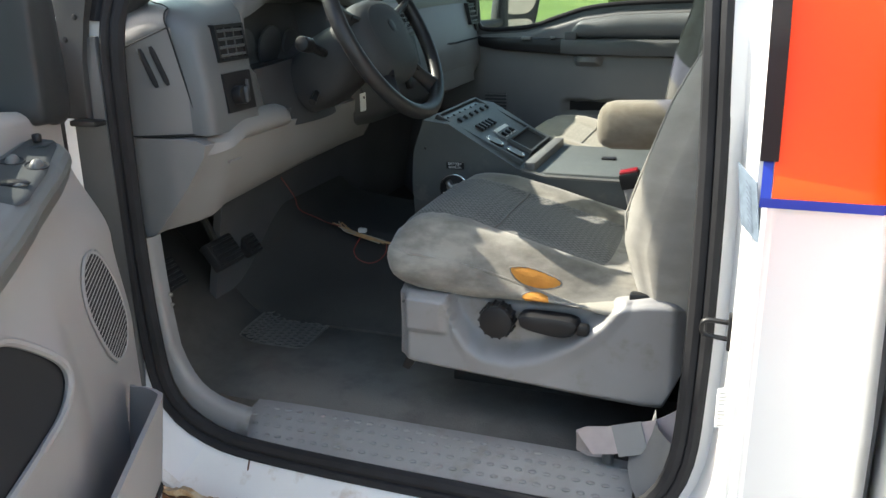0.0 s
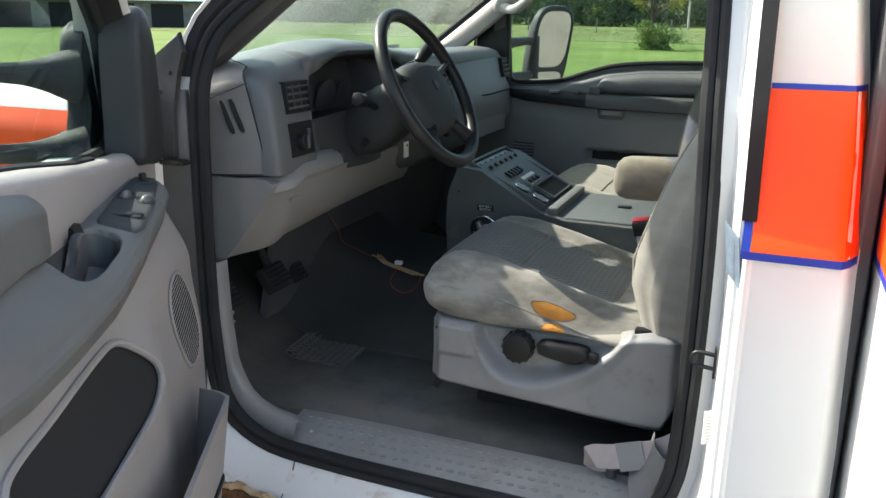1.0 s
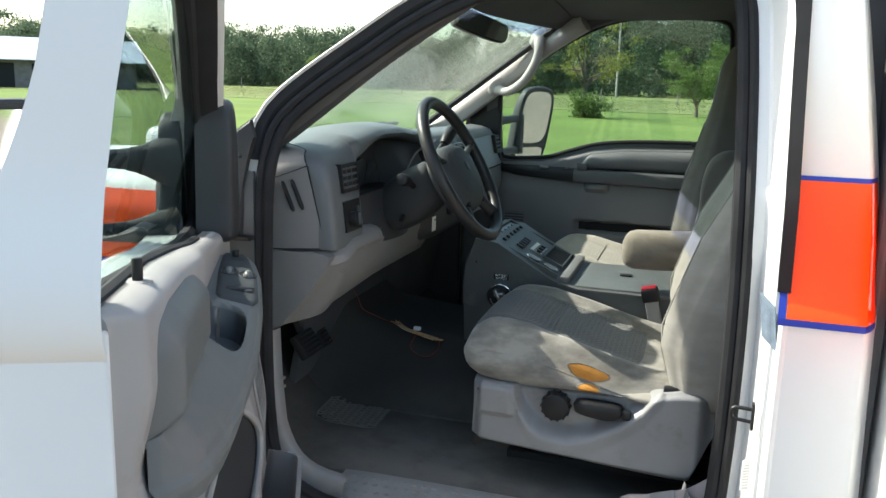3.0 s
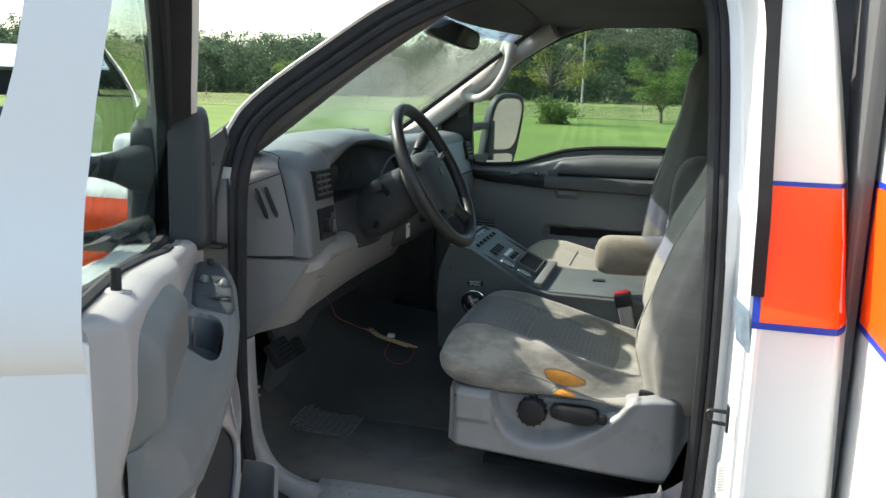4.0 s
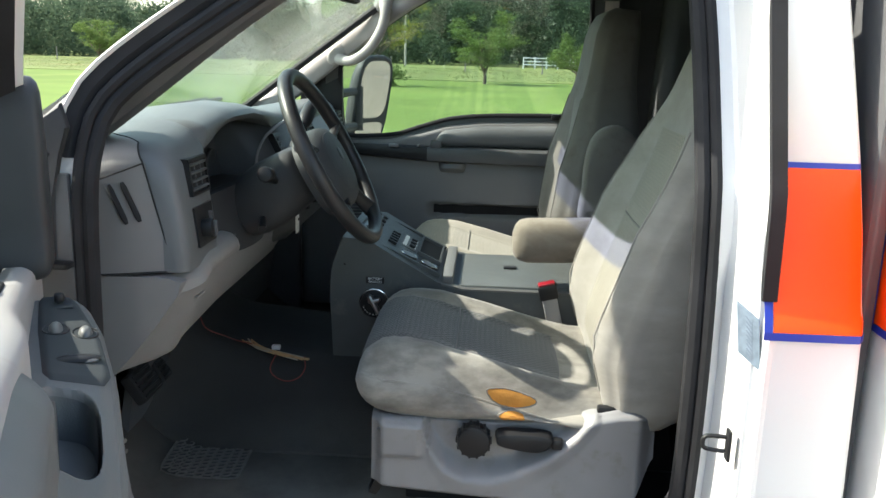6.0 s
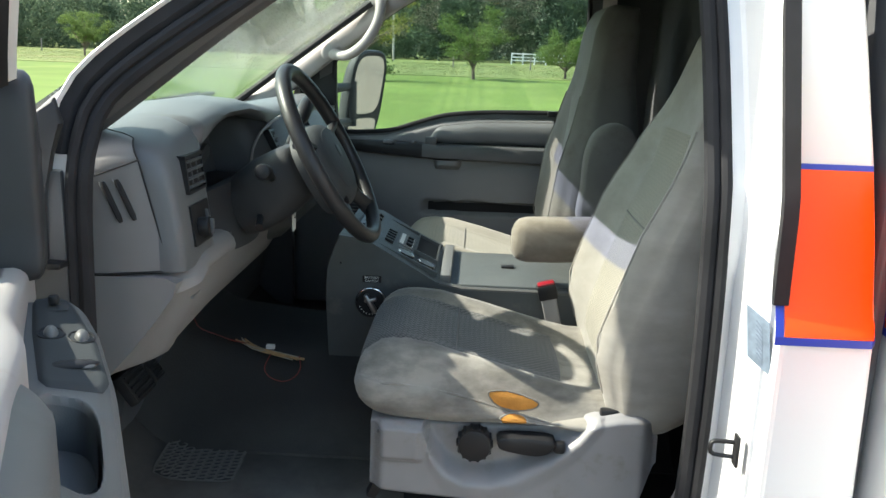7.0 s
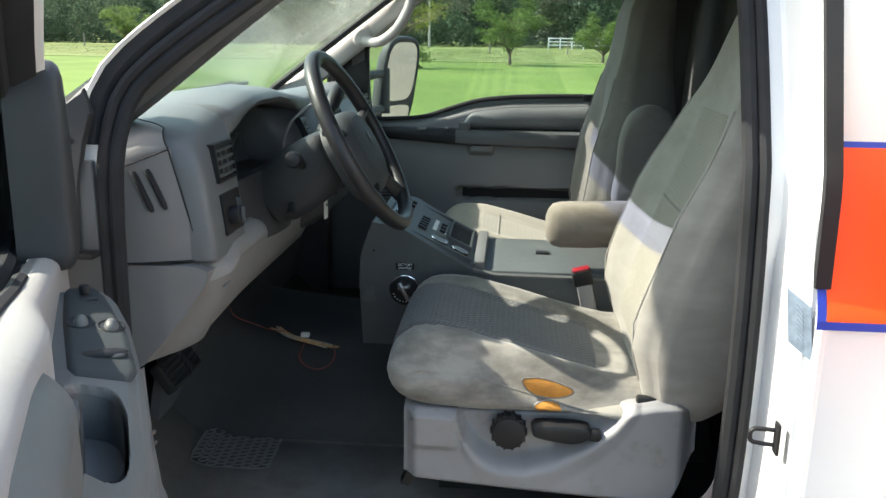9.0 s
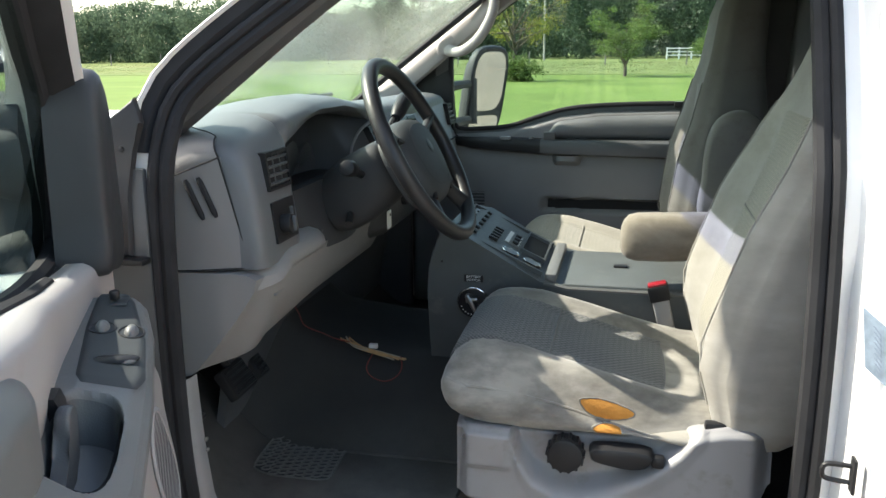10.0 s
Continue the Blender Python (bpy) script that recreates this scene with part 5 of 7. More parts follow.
def seat(name, label, y0, near, cloth, tilt):
    """A high-backed truck seat about the line y0; near is -1 where its outer side has the lower y, +1 where the higher."""
    global SB_WAY, SB_FRONT
    SB_WAY = Vector((tilt, 0, 1)).normalized()
    SB_FRONT = Vector((-SB_WAY.z, 0, SB_WAY.x))
    st = thing(name, label, "truck seat", (0.47, y0, 0.722), group="cab seats")
    xs = [0.208, 0.213, 0.222, 0.235, 0.252, 0.275, 0.30, 0.35, 0.40, 0.45, 0.50, 0.55, 0.60, 0.65, 0.69, 0.71]
    cu = part("seat_cushion", loft([[(x, y0 + y, z) for y, z in cushion_ring(x)] for x in xs]), cloth, st, "", sharp=1.3)

    def patch(s, t, lift=0.0022):
        x = lerp(0.214, 0.612, s)
        w = lerp(0.150, 0.138, s)
        y = lerp(-w, w, t)
        rim = min(step(0, 0.06, t), step(0, 0.06, 1 - t), step(0, 0.03, 1 - s))
        return Vector((x - 0.003 * step(0.2, 0, s), y0 + y, cushion_top(x, y) + lift * rim - 0.0022 * (1 - rim) + 0.003 * math.sin(math.pi * t)))

    part("seat_insert", sheet(patch, 48, 36), WEAVE if near < 0 else WEAVE_PALE, cu, "chevron-woven insert")
    part("insert_seam", tube([patch(0.46, k / 16, 0.0026) for k in range(17)], 0.0018, 5), material("seam_thread", (0.175, 0.168, 0.155), 0.9, vary=0.1) if "seam_thread" not in bpy.data.materials else bpy.data.materials["seam_thread"], cu)
    for sg in (-1, 1):
        part("piping", tube(smooth([(x, y0 + sg * 0.2515 * table([(0.208, 0.86), (0.25, 1.0), (0.7, 1.0)], x), cushion_top(x, 0.25) + 0.001) for x in (0.232, 0.26, 0.30, 0.40, 0.50, 0.60, 0.68)], 24), 0.0032, 6), cloth, cu)
    hs = [0.0, 0.012, 0.03, 0.06, 0.10, 0.16, 0.22, 0.28, 0.34, 0.40, 0.44, 0.48, 0.52, 0.56, 0.59, 0.62, 0.67, 0.72, 0.76, 0.785, 0.80]
    # the passenger backrest takes the velour with shade painted in
    bk = part("backrest", loft([back_ring(h, y0) for h in hs]), VELOUR_BACK if near < 0 else VELOUR_SHADED, st, "", sharp=1.3)

    def strip(s, t):
        h, u = lerp(0.06, 0.53, s), lerp(-0.50, 0.50, t)
        return SB0 + SB_WAY * h + SB_FRONT * (back_front(h, u) + 0.004 + 0.003 * math.sin(math.pi * t) - 0.004 * (step(0.05, 0, t) + step(0.95, 1, t))) + Vector((0, y0 + u * back_wide(h), 0))

    part("backrest_insert", sheet(strip, 24, 14), VELOUR_SHADED if near > 0 else woven("back_weave", (0.165, 0.155, 0.130), (0.265, 0.245, 0.200)) if "back_weave" not in bpy.data.materials else bpy.data.materials["back_weave"], bk, "chevron-woven insert")
    part("backrest_fold", tube([strip(0.58, k / 16) for k in range(17)], 0.0022, 5), bpy.data.materials["seam_thread"], bk)
    for u in (-0.88, 0.88):
        part("backrest_seam", tube([SB0 + SB_WAY * h + SB_FRONT * (back_front(h, u) + 0.001) + Vector((0, y0 + u * back_wide(h), 0)) for h in (0.04 + 0.05 * k for k in range(11))], 0.0020, 5), VELOUR_BACK if near < 0 else VELOUR_SHADED, bk)
    # frame under the cushion and the tracks
    part("seat_frame", box((0.26, y0 - 0.22, 0.825), (0.74, y0 + 0.22, 0.965), 0.01), DARK, st, "dark steel frame")
    for sg in (-1, 1):
        part("seat_track", box((0.30, y0 + sg * 0.09 - 0.018, 0.72), (0.80, y0 + sg * 0.09 + 0.018, 0.742), 0.004), MATTE, st)
        for x in (0.38, 0.70):
            part("track_post", box((x, y0 + sg * 0.09 - 0.012, 0.74), (x + 0.03, y0 + sg * 0.09 + 0.012, 0.83), 0.004), MATTE, st)
        part("track_foot", loft([[(x, y0 + sg * d + k, z) for x, k, z in ((0.238 - q, -0.012, 0.800), (0.252, -0.012, 0.796), (0.284, -0.010, 0.84), (0.258, -0.010, 0.845))] for d, q in ((0.195, 0.004), (0.222, 0.0))]), BLACK, st)

    # side shield, a moulded plate with a scooped hollow
    def top_of(x):
        return table([(0.24, 0.972), (0.35, 0.970), (0.50, 0.972), (0.60, 0.978), (0.65, 0.992), (0.70, 1.004), (0.735, 1.007), (0.76, 0.998), (0.774, 0.980), (0.782, 0.95)], x)

    def foot_of(x):
        return table([(0.24, 0.832), (0.30, 0.828), (0.50, 0.818), (0.70, 0.805), (0.735, 0.806), (0.778, 0.90)], x)

    def shield(s, t):
        x = lerp(0.245, 0.780, s)
        z = lerp(foot_of(x), top_of(x), t)
        rim = table([(0.335, 1.02), (0.345, 0.965), (0.360, 0.915), (0.385, 0.882), (0.42, 0.865), (0.47, 0.862), (0.52, 0.876), (0.58, 0.912), (0.63, 0.955), (0.67, 1.01)], x) if 0.335 < x < 0.67 else 1.2
        hollow = step(-0.010, 0.030, z - rim)
        lip = step(-0.045, -0.006, z - rim) * step(0.014, -0.006, z - rim)
        block = step(0.256, 0.268, x) * step(0.352, 0.332, x) * step(0.892, 0.908, z)
        out = 0.028 + 0.006 * math.sin(math.pi * s) - 0.034 * hollow + 0.005 * lip + 0.011 * block - 0.022 * step(0.05, 0.0, s) - 0.034 * step(0.93, 1.0, s) - 0.014 * step(0.07, 0.0, t) - 0.016 * step(0.93, 1.0, t) + 0.006 * step(0.5, 0.0, t)
        return Vector((x, y0 + near * (0.238 + out), z))

    sh = part("side_shield", sheet(shield, 110, 54, (0, -near * 0.03, 0)), SHIELD, st, "grey plastic side shield with a scooped hollow", sharp=1.0)
    if near < 0:
        kb = part("lumbar_knob", disc((0.440, y0 - 0.262, 0.937), (0, 1, 0), 0.031, 0.036, 30, 0.006), BLACK, sh, "black ribbed knob")
        for k in range(14):
            a = 2 * math.pi * k / 14
            part("knob_rib", tube([(0.440 + 0.031 * math.cos(a), y0 - 0.274, 0.937 + 0.031 * math.sin(a)), (0.440 + 0.031 * math.cos(a), y0 - 0.25, 0.937 + 0.031 * math.sin(a))], 0.0032, 6), BLACK, kb)
        part("recline_lever", loft([[(x, y0 - 0.262 - o, z) for x, z in smooth_pts] for o, smooth_pts in ((-0.012, lever_outline(0.0)), (0.010, lever_outline(0.0)), (0.016, lever_outline(0.003)), (0.018, lever_outline(0.007)))]), BLACK, sh, "black recline lever")
        part("lever_tip", box((0.584, y0 - 0.276, 0.928), (0.606, y0 - 0.256, 0.950), 0.006), BLACK, sh)
        part("shield_screw", disc((0.262, y0 - 0.2715, 0.955), (0, 1, 0), 0.003, 0.003, 8, 0), DARK, sh)
        tear(cu, y0)
        part("hinge_cover", box((0.668, y0 - 0.250, 0.990), (0.704, y0 - 0.230, 1.008), 0.005), BLACK, st, "black hinge cover")
    return st


def lever_outline(inset):
    return [(p.x, p.y) for p in smooth([(0.485 + inset, 0.957 - inset, 0), (0.53, 0.960 - inset, 0), (0.578 - inset, 0.957 - inset, 0), (0.588 - inset, 0.945, 0), (0.575 - inset, 0.926 + inset, 0), (0.545, 0.921 + inset, 0), (0.490 + inset, 0.930 + inset, 0), (0.481 + inset, 0.944, 0)], 28, closed=True)]


def tear(parent, y0):
    """Two open tears in the seat's flank that show the foam."""
    for outline, centre in (([(0.462, 1.034), (0.478, 1.039), (0.502, 1.038), (0.530, 1.030), (0.552, 1.018), (0.540, 1.007), (0.512, 1.003), (0.484, 1.009), (0.468, 1.021)], (0.505, 1.021)), ([(0.485, 0.988), (0.500, 0.996), (0.520, 0.995), (0.532, 0.986), (0.528, 0.976), (0.494, 0.975)], (0.508, 0.985))):
        loop = smooth([(x, z, 0) for x, z in outline], 36, closed=True)
        c = Vector((*centre, 0))

        def ring(k, out):
            res = []
            for i, p in enumerate(loop):
                q = c + (p - c) * (k + (0.05 * noise.noise((i * 0.7, centre[0] * 50, 0)) if k > 0.8 else 0))
                res.append((q.x, y0 - flank(q.x, q.y) - out, q.y))
            return res

        part("foam", loft([ring(1.0, -0.004), ring(1.0, 0.0015), ring(0.8, 0.003), ring(0.45, 0.0045), ring(0.1, 0.005)]), FOAM, parent, "yellow-orange foam showing through a tear")
        part("torn_edge", tube([Vector(v) for v in ring(1.04, 0.0008)], [0.0017 + 0.0012 * noise.noise((i * 0.9, 7, 0)) for i in range(36)], 6, closed=True), VELOUR, parent, "frayed cloth edge")


def flank(x, z):
    """How far from the middle line the seat's flank stands."""
    ring = cushion_ring(x)
    pts = [ring[24]] + ring[25:29]
    for (a, p), (b, q) in zip(pts, pts[1:]):
        if q <= z <= p:
            return lerp(a, b, (p - z) / max(p - q, 1e-6))
    return pts[-1][0] if z < pts[-1][1] else pts[0][0]


driver = seat("driver_seat", "worn grey-beige velour driver's seat with a torn flank", 0.545, -1, VELOUR, 0.303)
passenger = seat("passenger_seat", "grey-beige velour passenger seat with a high back", 1.405, 1, VELOUR_CLEAN, 0.10)


def armrest(parent, y, x0=0.515):
    ring = lambda x, k, dz: [(x, y + 0.046 * k * math.copysign(abs(math.cos(a)) ** 0.6, math.cos(a)), 1.200 + dz + 0.053 * k * math.copysign(abs(math.sin(a)) ** 0.6, math.sin(a))) for a in (2 * math.pi * i / 24 for i in range(24))]
    part("armrest", loft([ring(x0 + d, k, dz) for d, k, dz in ((0.0, 0.45, -0.004), (0.006, 0.72, -0.002), (0.016, 0.90, 0), (0.035, 1.0, 0.0), (0.10, 1.02, 0.002), (0.18, 1.0, 0.006), (0.25, 0.95, 0.008))]), ARM_CLOTH, parent, "padded folding armrest", sharp=1.3)


armrest(driver, 0.845)
# the passenger seat's inner armrest, folded up
slab = smooth([(0.712, 1.19, 0), (0.708, 1.30, 0), (0.712, 1.38, 0), (0.730, 1.435, 0), (0.765, 1.462, 0), (0.805, 1.463, 0), (0.838, 1.440, 0), (0.852, 1.39, 0), (0.858, 1.30, 0), (0.860, 1.19, 0)], 48, closed=True)
# same darkened velour, cab shade in its colour
part("folded_armrest", loft([[(0.785 + (p.x - 0.785) * k, y, 1.32 + (p.y - 1.32) * k) for p in slab] for k, y in ((0.86, 1.075), (0.96, 1.081), (1.0, 1.095), (1.0, 1.13), (0.96, 1.146))]), VELOUR_SHADED, passenger, "armrest folded up against the backrest", sharp=1.3)

# belt buckles and the belt on the floor
bk = thing("seat_belt_buckle", "seat belt buckle with a red button on a grey stalk", "buckle", (0.62, 0.79, 1.0))
b = box((-0.018, -0.011, -0.06), (0.018, 0.011, 0.036), 0.005)
b.transform(pose(0.612, 0.775, 1.055, 6, -14, 0))
part("stalk", b, SHIELD, bk)
b = box((-0.023, -0.014, 0.020), (0.023, 0.014, 0.058), 0.005)
b.transform(pose(0.612, 0.775, 1.055, 6, -14, 0))
part("buckle_head", b, BLACK, bk)
b = box((-0.020, -0.0115, 0.055), (0.020, 0.0115, 0.0625), 0.003)
b.transform(pose(0.612, 0.775, 1.055, 6, -14, 0))
part("release_button", b, RED, bk, "red release button")
part("anchor_strap", tube([(0.625, 0.782, 1.01), (0.65, 0.79, 0.92), (0.67, 0.795, 0.80)], 0.012, 8, squash=0.35), BLACK, bk)
belt = thing("seat_belt", "pinkish grey seat belt webbing with its anchor cover", "seat belt", (0.69, 0.2, 0.72))


def ribbon(points, wide, n=24, up=(0, 0, 1)):
    c = smooth(points, n)
    rows = []
    for i, q in enumerate(c):
        way = (c[min(i + 1, n - 1)] - c[max(i - 1, 0)]).normalized()
        nrm = (Vector(up) - way * Vector(up).dot(way)).normalized()
        sd = way.cross(nrm)
        rows.append([q + sd * wide * 0.5 * a + nrm * 0.002 * b for a, b in ((-1, -1), (1, -1), (1, 1), (-1, 1))])
    return loft(rows)


part("webbing", ribbon([(0.660, 0.240, 0.748), (0.630, 0.238, 0.745), (0.616, 0.229, 0.751), (0.622, 0.221, 0.760), (0.66, 0.217, 0.769), (0.70, 0.216, 0.783), (0.74, 0.216, 0.797), (0.775, 0.219, 0.820), (0.81, 0.226, 0.855), (0.84, 0.236, 0.93)], 0.047, 40, up=(-0.1, -0.95, 0.25)), WEBBING, belt)
part("belt_sleeve", ribbon([(0.668, 0.2125, 0.771), (0.690, 0.2115, 0.779), (0.716, 0.2115, 0.788)], 0.054, 8, up=(-0.1, -0.95, 0.25)), SHIELD, belt, "grey plastic belt sleeve")
part("anchor_bolt", disc((0.655, 0.228, 0.728), (0, 0, 1), 0.010, 0.02, 16), DARK, belt)

# ---- driver's door, swung open ----
OPEN_BY, BASE_Z = -64.3, 0.62
door = thing("driver_door", "white truck door standing wide open, grey plastic trim", "truck door", (-0.245, 0.03, BASE_Z), OPEN_BY)


def dpart(name, bm, mat, parent=None, label="", sharp=0.62):
    """A part of the door, in metres along it from the hinge, inwards, and up from the ground."""
    bm.transform(Matrix.Translation((0, 0, -BASE_Z)))
    return part(name, bm, mat, parent or door, label, local=True, sharp=sharp)


def dlean(z):
    return table([(1.30, 0.0), (1.42, 0.0), (1.53, 0.005), (1.62, 0.018), (1.70, 0.033), (1.90, 0.074)], z)


def sash(u):
    """Height of the trim's top along the glass."""
    return table([(0.05, 1.345), (0.20, 1.352), (0.38, 1.367), (0.56, 1.394), (0.74, 1.416), (0.96, 1.424)], u)


dpart("shell", prism([(0.06, 0.66), (0.14, 0.64), (0.86, 0.64), (0.95, 0.67), (0.985, 0.75), (1.0, 0.95), (1.0, 1.20), (1.0, 1.41), (0.97, 1.405), (0.9, 1.385), (0.5, 1.352), (0.15, 1.332), (0.05, 1.33), (0.03, 1.28), (0.028, 0.9)], "y", -0.105, 0.013, 0.005, 3), WHITE, label="white painted steel door shell")
outer = smooth([(0.05, 1.34, 0), (0.065, 1.45, 0), (0.10, 1.545, 0), (0.20, 1.64, 0), (0.33, 1.735, 0), (0.48, 1.82, 0), (0.64, 1.865, 0), (0.80, 1.88, 0), (0.92, 1.872, 0), (0.975, 1.83, 0), (0.993, 1.72, 0), (0.999, 1.56, 0), (1.0, 1.38, 0), (0.80, 1.36, 0), (0.50, 1.33, 0), (0.25, 1.32, 0)], 96, closed=True)
inner = smooth([(0.100, 1.365, 0), (0.108, 1.47, 0), (0.138, 1.552, 0), (0.232, 1.628, 0), (0.36, 1.718, 0), (0.505, 1.79, 0), (0.66, 1.812, 0), (0.78, 1.822, 0), (0.865, 1.812, 0), (0.905, 1.77, 0), (0.922, 1.70, 0), (0.930, 1.56, 0), (0.934, 1.415, 0), (0.78, 1.392, 0), (0.50, 1.366, 0), (0.27, 1.345, 0)], 96, closed=True)
dpart("window_frame", loft([[(p.x, v + dlean(p.y) - (0.053 * step(1.66, 1.40, p.y) if v < -0.05 else 0), p.y) for p in line] for line, v in ((inner, -0.060), (inner, -0.026), (outer, 0.0125), (outer, -0.056))], loop=True), WHITE, label="white window frame", sharp=0.8)
dpart("glass_channel", tube([(p.x, -0.040 + dlean(p.y), p.y) for p in inner], 0.015, 8, closed=True), RUBBER, label="black rubber channel")
belt_line = [p.lerp(q, 0.58) for p, q in zip(inner, outer)]
dpart("front_channel", loft([[(p.x, v + dlean(p.y), p.y) for p in line] for line, v in ((inner, -0.034), (inner, -0.020), (belt_line, 0.004), (belt_line, -0.010))], loop=True), RUBBER, label="black rubber run channel", sharp=0.8)
b = bmesh.new()
b.faces.new([b.verts.new((p.x, -0.048 + 0.155 * (p.y - 1.40), p.y)) for p in inner])
bmesh.ops.solidify(b, geom=list(b.faces), thickness=0.004)
wp = dpart("window_pane", b, GLASS, label="tinted window pane")
wp.visible_shadow = False
dpart("belt_seal", tube([(u, -0.010, sash(u) - 0.004) for u in (lerp(0.30, 0.955, k / 16) for k in range(17))], 0.0105, 8), RUBBER)
sail = smooth([(0.034, 1.325, 0), (0.035, 1.46, 0), (0.048, 1.545, 0), (0.078, 1.590, 0), (0.112, 1.594, 0), (0.140, 1.560, 0), (0.152, 1.48, 0), (0.158, 1.40, 0), (0.160, 1.335, 0), (0.10, 1.322, 0)], 72, closed=True)
mid = Vector((0.10, 1.45, 0))
dpart("sail_cover", loft([[(mid.x + 0.012 + (p.x - mid.x) * k, v, mid.y + (p.y - mid.y) * k) for p in sail] for k, v in ((0.98, -0.026), (1.0, -0.016), (1.0, 0.022), (0.985, 0.033), (0.94, 0.039), (0.86, 0.042), (0.5, 0.044), (0.05, 0.045))]), SATIN, label="black plastic mirror cover", sharp=0.9)


# trim panel
def swell(u, z):
    """How far in the trim stands, along the door and up."""
    v = 0.022 + 0.083 * step(1.25, 1.03, z)
    return v + (0.022 + 0.052 * step(1.27, 1.12, z) + 0.014 * step(1.12, 0.96, z) - v) * step(0.42, 0.30, u)


def panel(s, t):
    u = lerp(0.036, 0.992, s)
    z = lerp(0.672, sash(u), min(1.0, t / 0.985))
    v = swell(u, z) + 0.020 * step(0.40, 0.60, u) * step(1.22, 1.34, z)
    v -= (v - 0.013) * (0.7 * step(0.016, 0.0, s) + step(0.955, 1.0, s) ** 1.5)
    v -= (v + 0.004) * step(0.955, 1.0, t) ** 2.2
    return Vector((u, v, z))


POCKET = smooth([(0.52, 0.998, 0), (0.445, 1.004, 0), (0.404, 1.030, 0), (0.412, 1.062, 0), (0.455, 1.104, 0), (0.497, 1.130, 0), (0.56, 1.135, 0), (0.72, 1.131, 0), (0.86, 1.126, 0), (0.886, 1.095, 0), (0.886, 1.03, 0), (0.86, 1.0, 0), (0.70, 0.998, 0)], 90, closed=True)


def in_pocket(u, z):
    """Whether a place of the panel lies in the map pocket's mouth."""
    odd = False
    for p, q in zip(POCKET, POCKET[1:] + POCKET[:1]):
        if (p.y > z) != (q.y > z) and u < p.x + (z - p.y) / (q.y - p.y) * (q.x - p.x):
            odd = not odd
    return odd


b = sheet(panel, 190, 150, (0, -0.010, 0))
bmesh.ops.delete(b, geom=[f for f in b.faces if in_pocket(f.calc_center_median().x, f.calc_center_median().z)], context="FACES")
trim = dpart("trim_panel", b, PALE, label="pale grey moulded trim panel", sharp=1.1)
dpart("pocket_rim", tube([(p.x, swell(p.x, p.y) - 0.001, p.y) for p in POCKET], 0.0062, 8, closed=True), PALE, trim)
# liner coloured near-black: the shade inside the pocket is painted
dpart("pocket_liner", loft([[(0.65 + (p.x - 0.65) * k, max(0.0145, swell(p.x, p.y) * f), 1.065 + (p.y - 1.065) * k) for p in POCKET] for k, f in ((1.012, 0.93), (1.012, 0.5), (1.0, 0.0), (0.5, 0.0), (0.02, 0.0))]), MATTE, trim, "map pocket, its inner shade in the black liner")


def bin_wall(s, t):
    u = lerp(0.155, 0.93, s)
    out = 0.108 + 0.062 * step(0.0, 0.09, s) * step(1.0, 0.95, s)
    return Vector((u, out - 0.03 * (1 - t), lerp(0.672, 0.908 - 0.012 * step(0.05, 0.0, s), t)))


dpart("storage_bin", sheet(bin_wall, 50, 10, (0, -0.008, 0)), PALE, label="grey storage bin wall", sharp=0.9)
# bin floor near-black too, its shade put into the colour
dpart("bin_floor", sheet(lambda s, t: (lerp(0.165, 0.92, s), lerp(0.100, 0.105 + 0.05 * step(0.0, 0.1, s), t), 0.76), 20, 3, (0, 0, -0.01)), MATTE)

# armrest with switches and pull cup
AT = [(0.172, 1.290), (0.185, 1.304), (0.21, 1.311), (0.30, 1.304), (0.42, 1.290), (0.51, 1.270), (0.60, 1.256), (0.70, 1.247), (0.80, 1.241), (0.88, 1.236), (0.94, 1.226)]
AO = [(0.172, 0.058), (0.185, 0.074), (0.22, 0.088), (0.30, 0.102), (0.44, 0.114), (0.60, 0.117), (0.75, 0.108), (0.83, 0.100), (0.88, 0.088), (0.91, 0.070), (0.928, 0.050), (0.935, 0.036)]


AI = [(0.172, 1.292), (0.21, 1.313), (0.30, 1.308), (0.44, 1.297), (0.60, 1.295), (0.72, 1.310), (0.85, 1.300), (0.935, 1.270)]


def arm_top(u, v):
    """Height of the armrest, which slopes from the pad down to its rim."""
    rim = table(AO, u)
    return lerp(table(AI, u), table(AT, u) - 0.004, max(0.0, min(1.0, (v - 0.045) / max(0.01, rim - 0.045))))


def arm_at(s, t):
    u = lerp(0.172, 0.935, s)
    out = table(AO, u)
    top = table(AT, u)
    if t < 0.62:
        v = lerp(0.012, out - 0.006, t / 0.62)
        z = arm_top(u, v) - 0.006 * step(0.5, 0.62, t) ** 2
        far = (abs(u - 0.562) / 0.083) ** 3.2 + (abs(v - 0.063) / 0.031) ** 3.2
        z -= 0.066 * step(1.22, 0.62, far)
    else:
        k = (t - 0.62) / 0.38
        v = table([(0.0, out - 0.006), (0.18, out - 0.001), (0.36, out), (0.60, out - 0.008), (0.8, out - 0.035), (1.0, 0.020)], k)
        z = table([(0.0, top - 0.010), (0.18, top - 0.017), (0.36, top - 0.026), (0.60, top - 0.050), (0.8, top - 0.058), (1.0, top - 0.060)], k)
    return Vector((u, v, z))


arm = dpart("armrest", sheet(arm_at, 260, 130), SLATE, label="slate grey armrest with a pull cup", sharp=1.1)
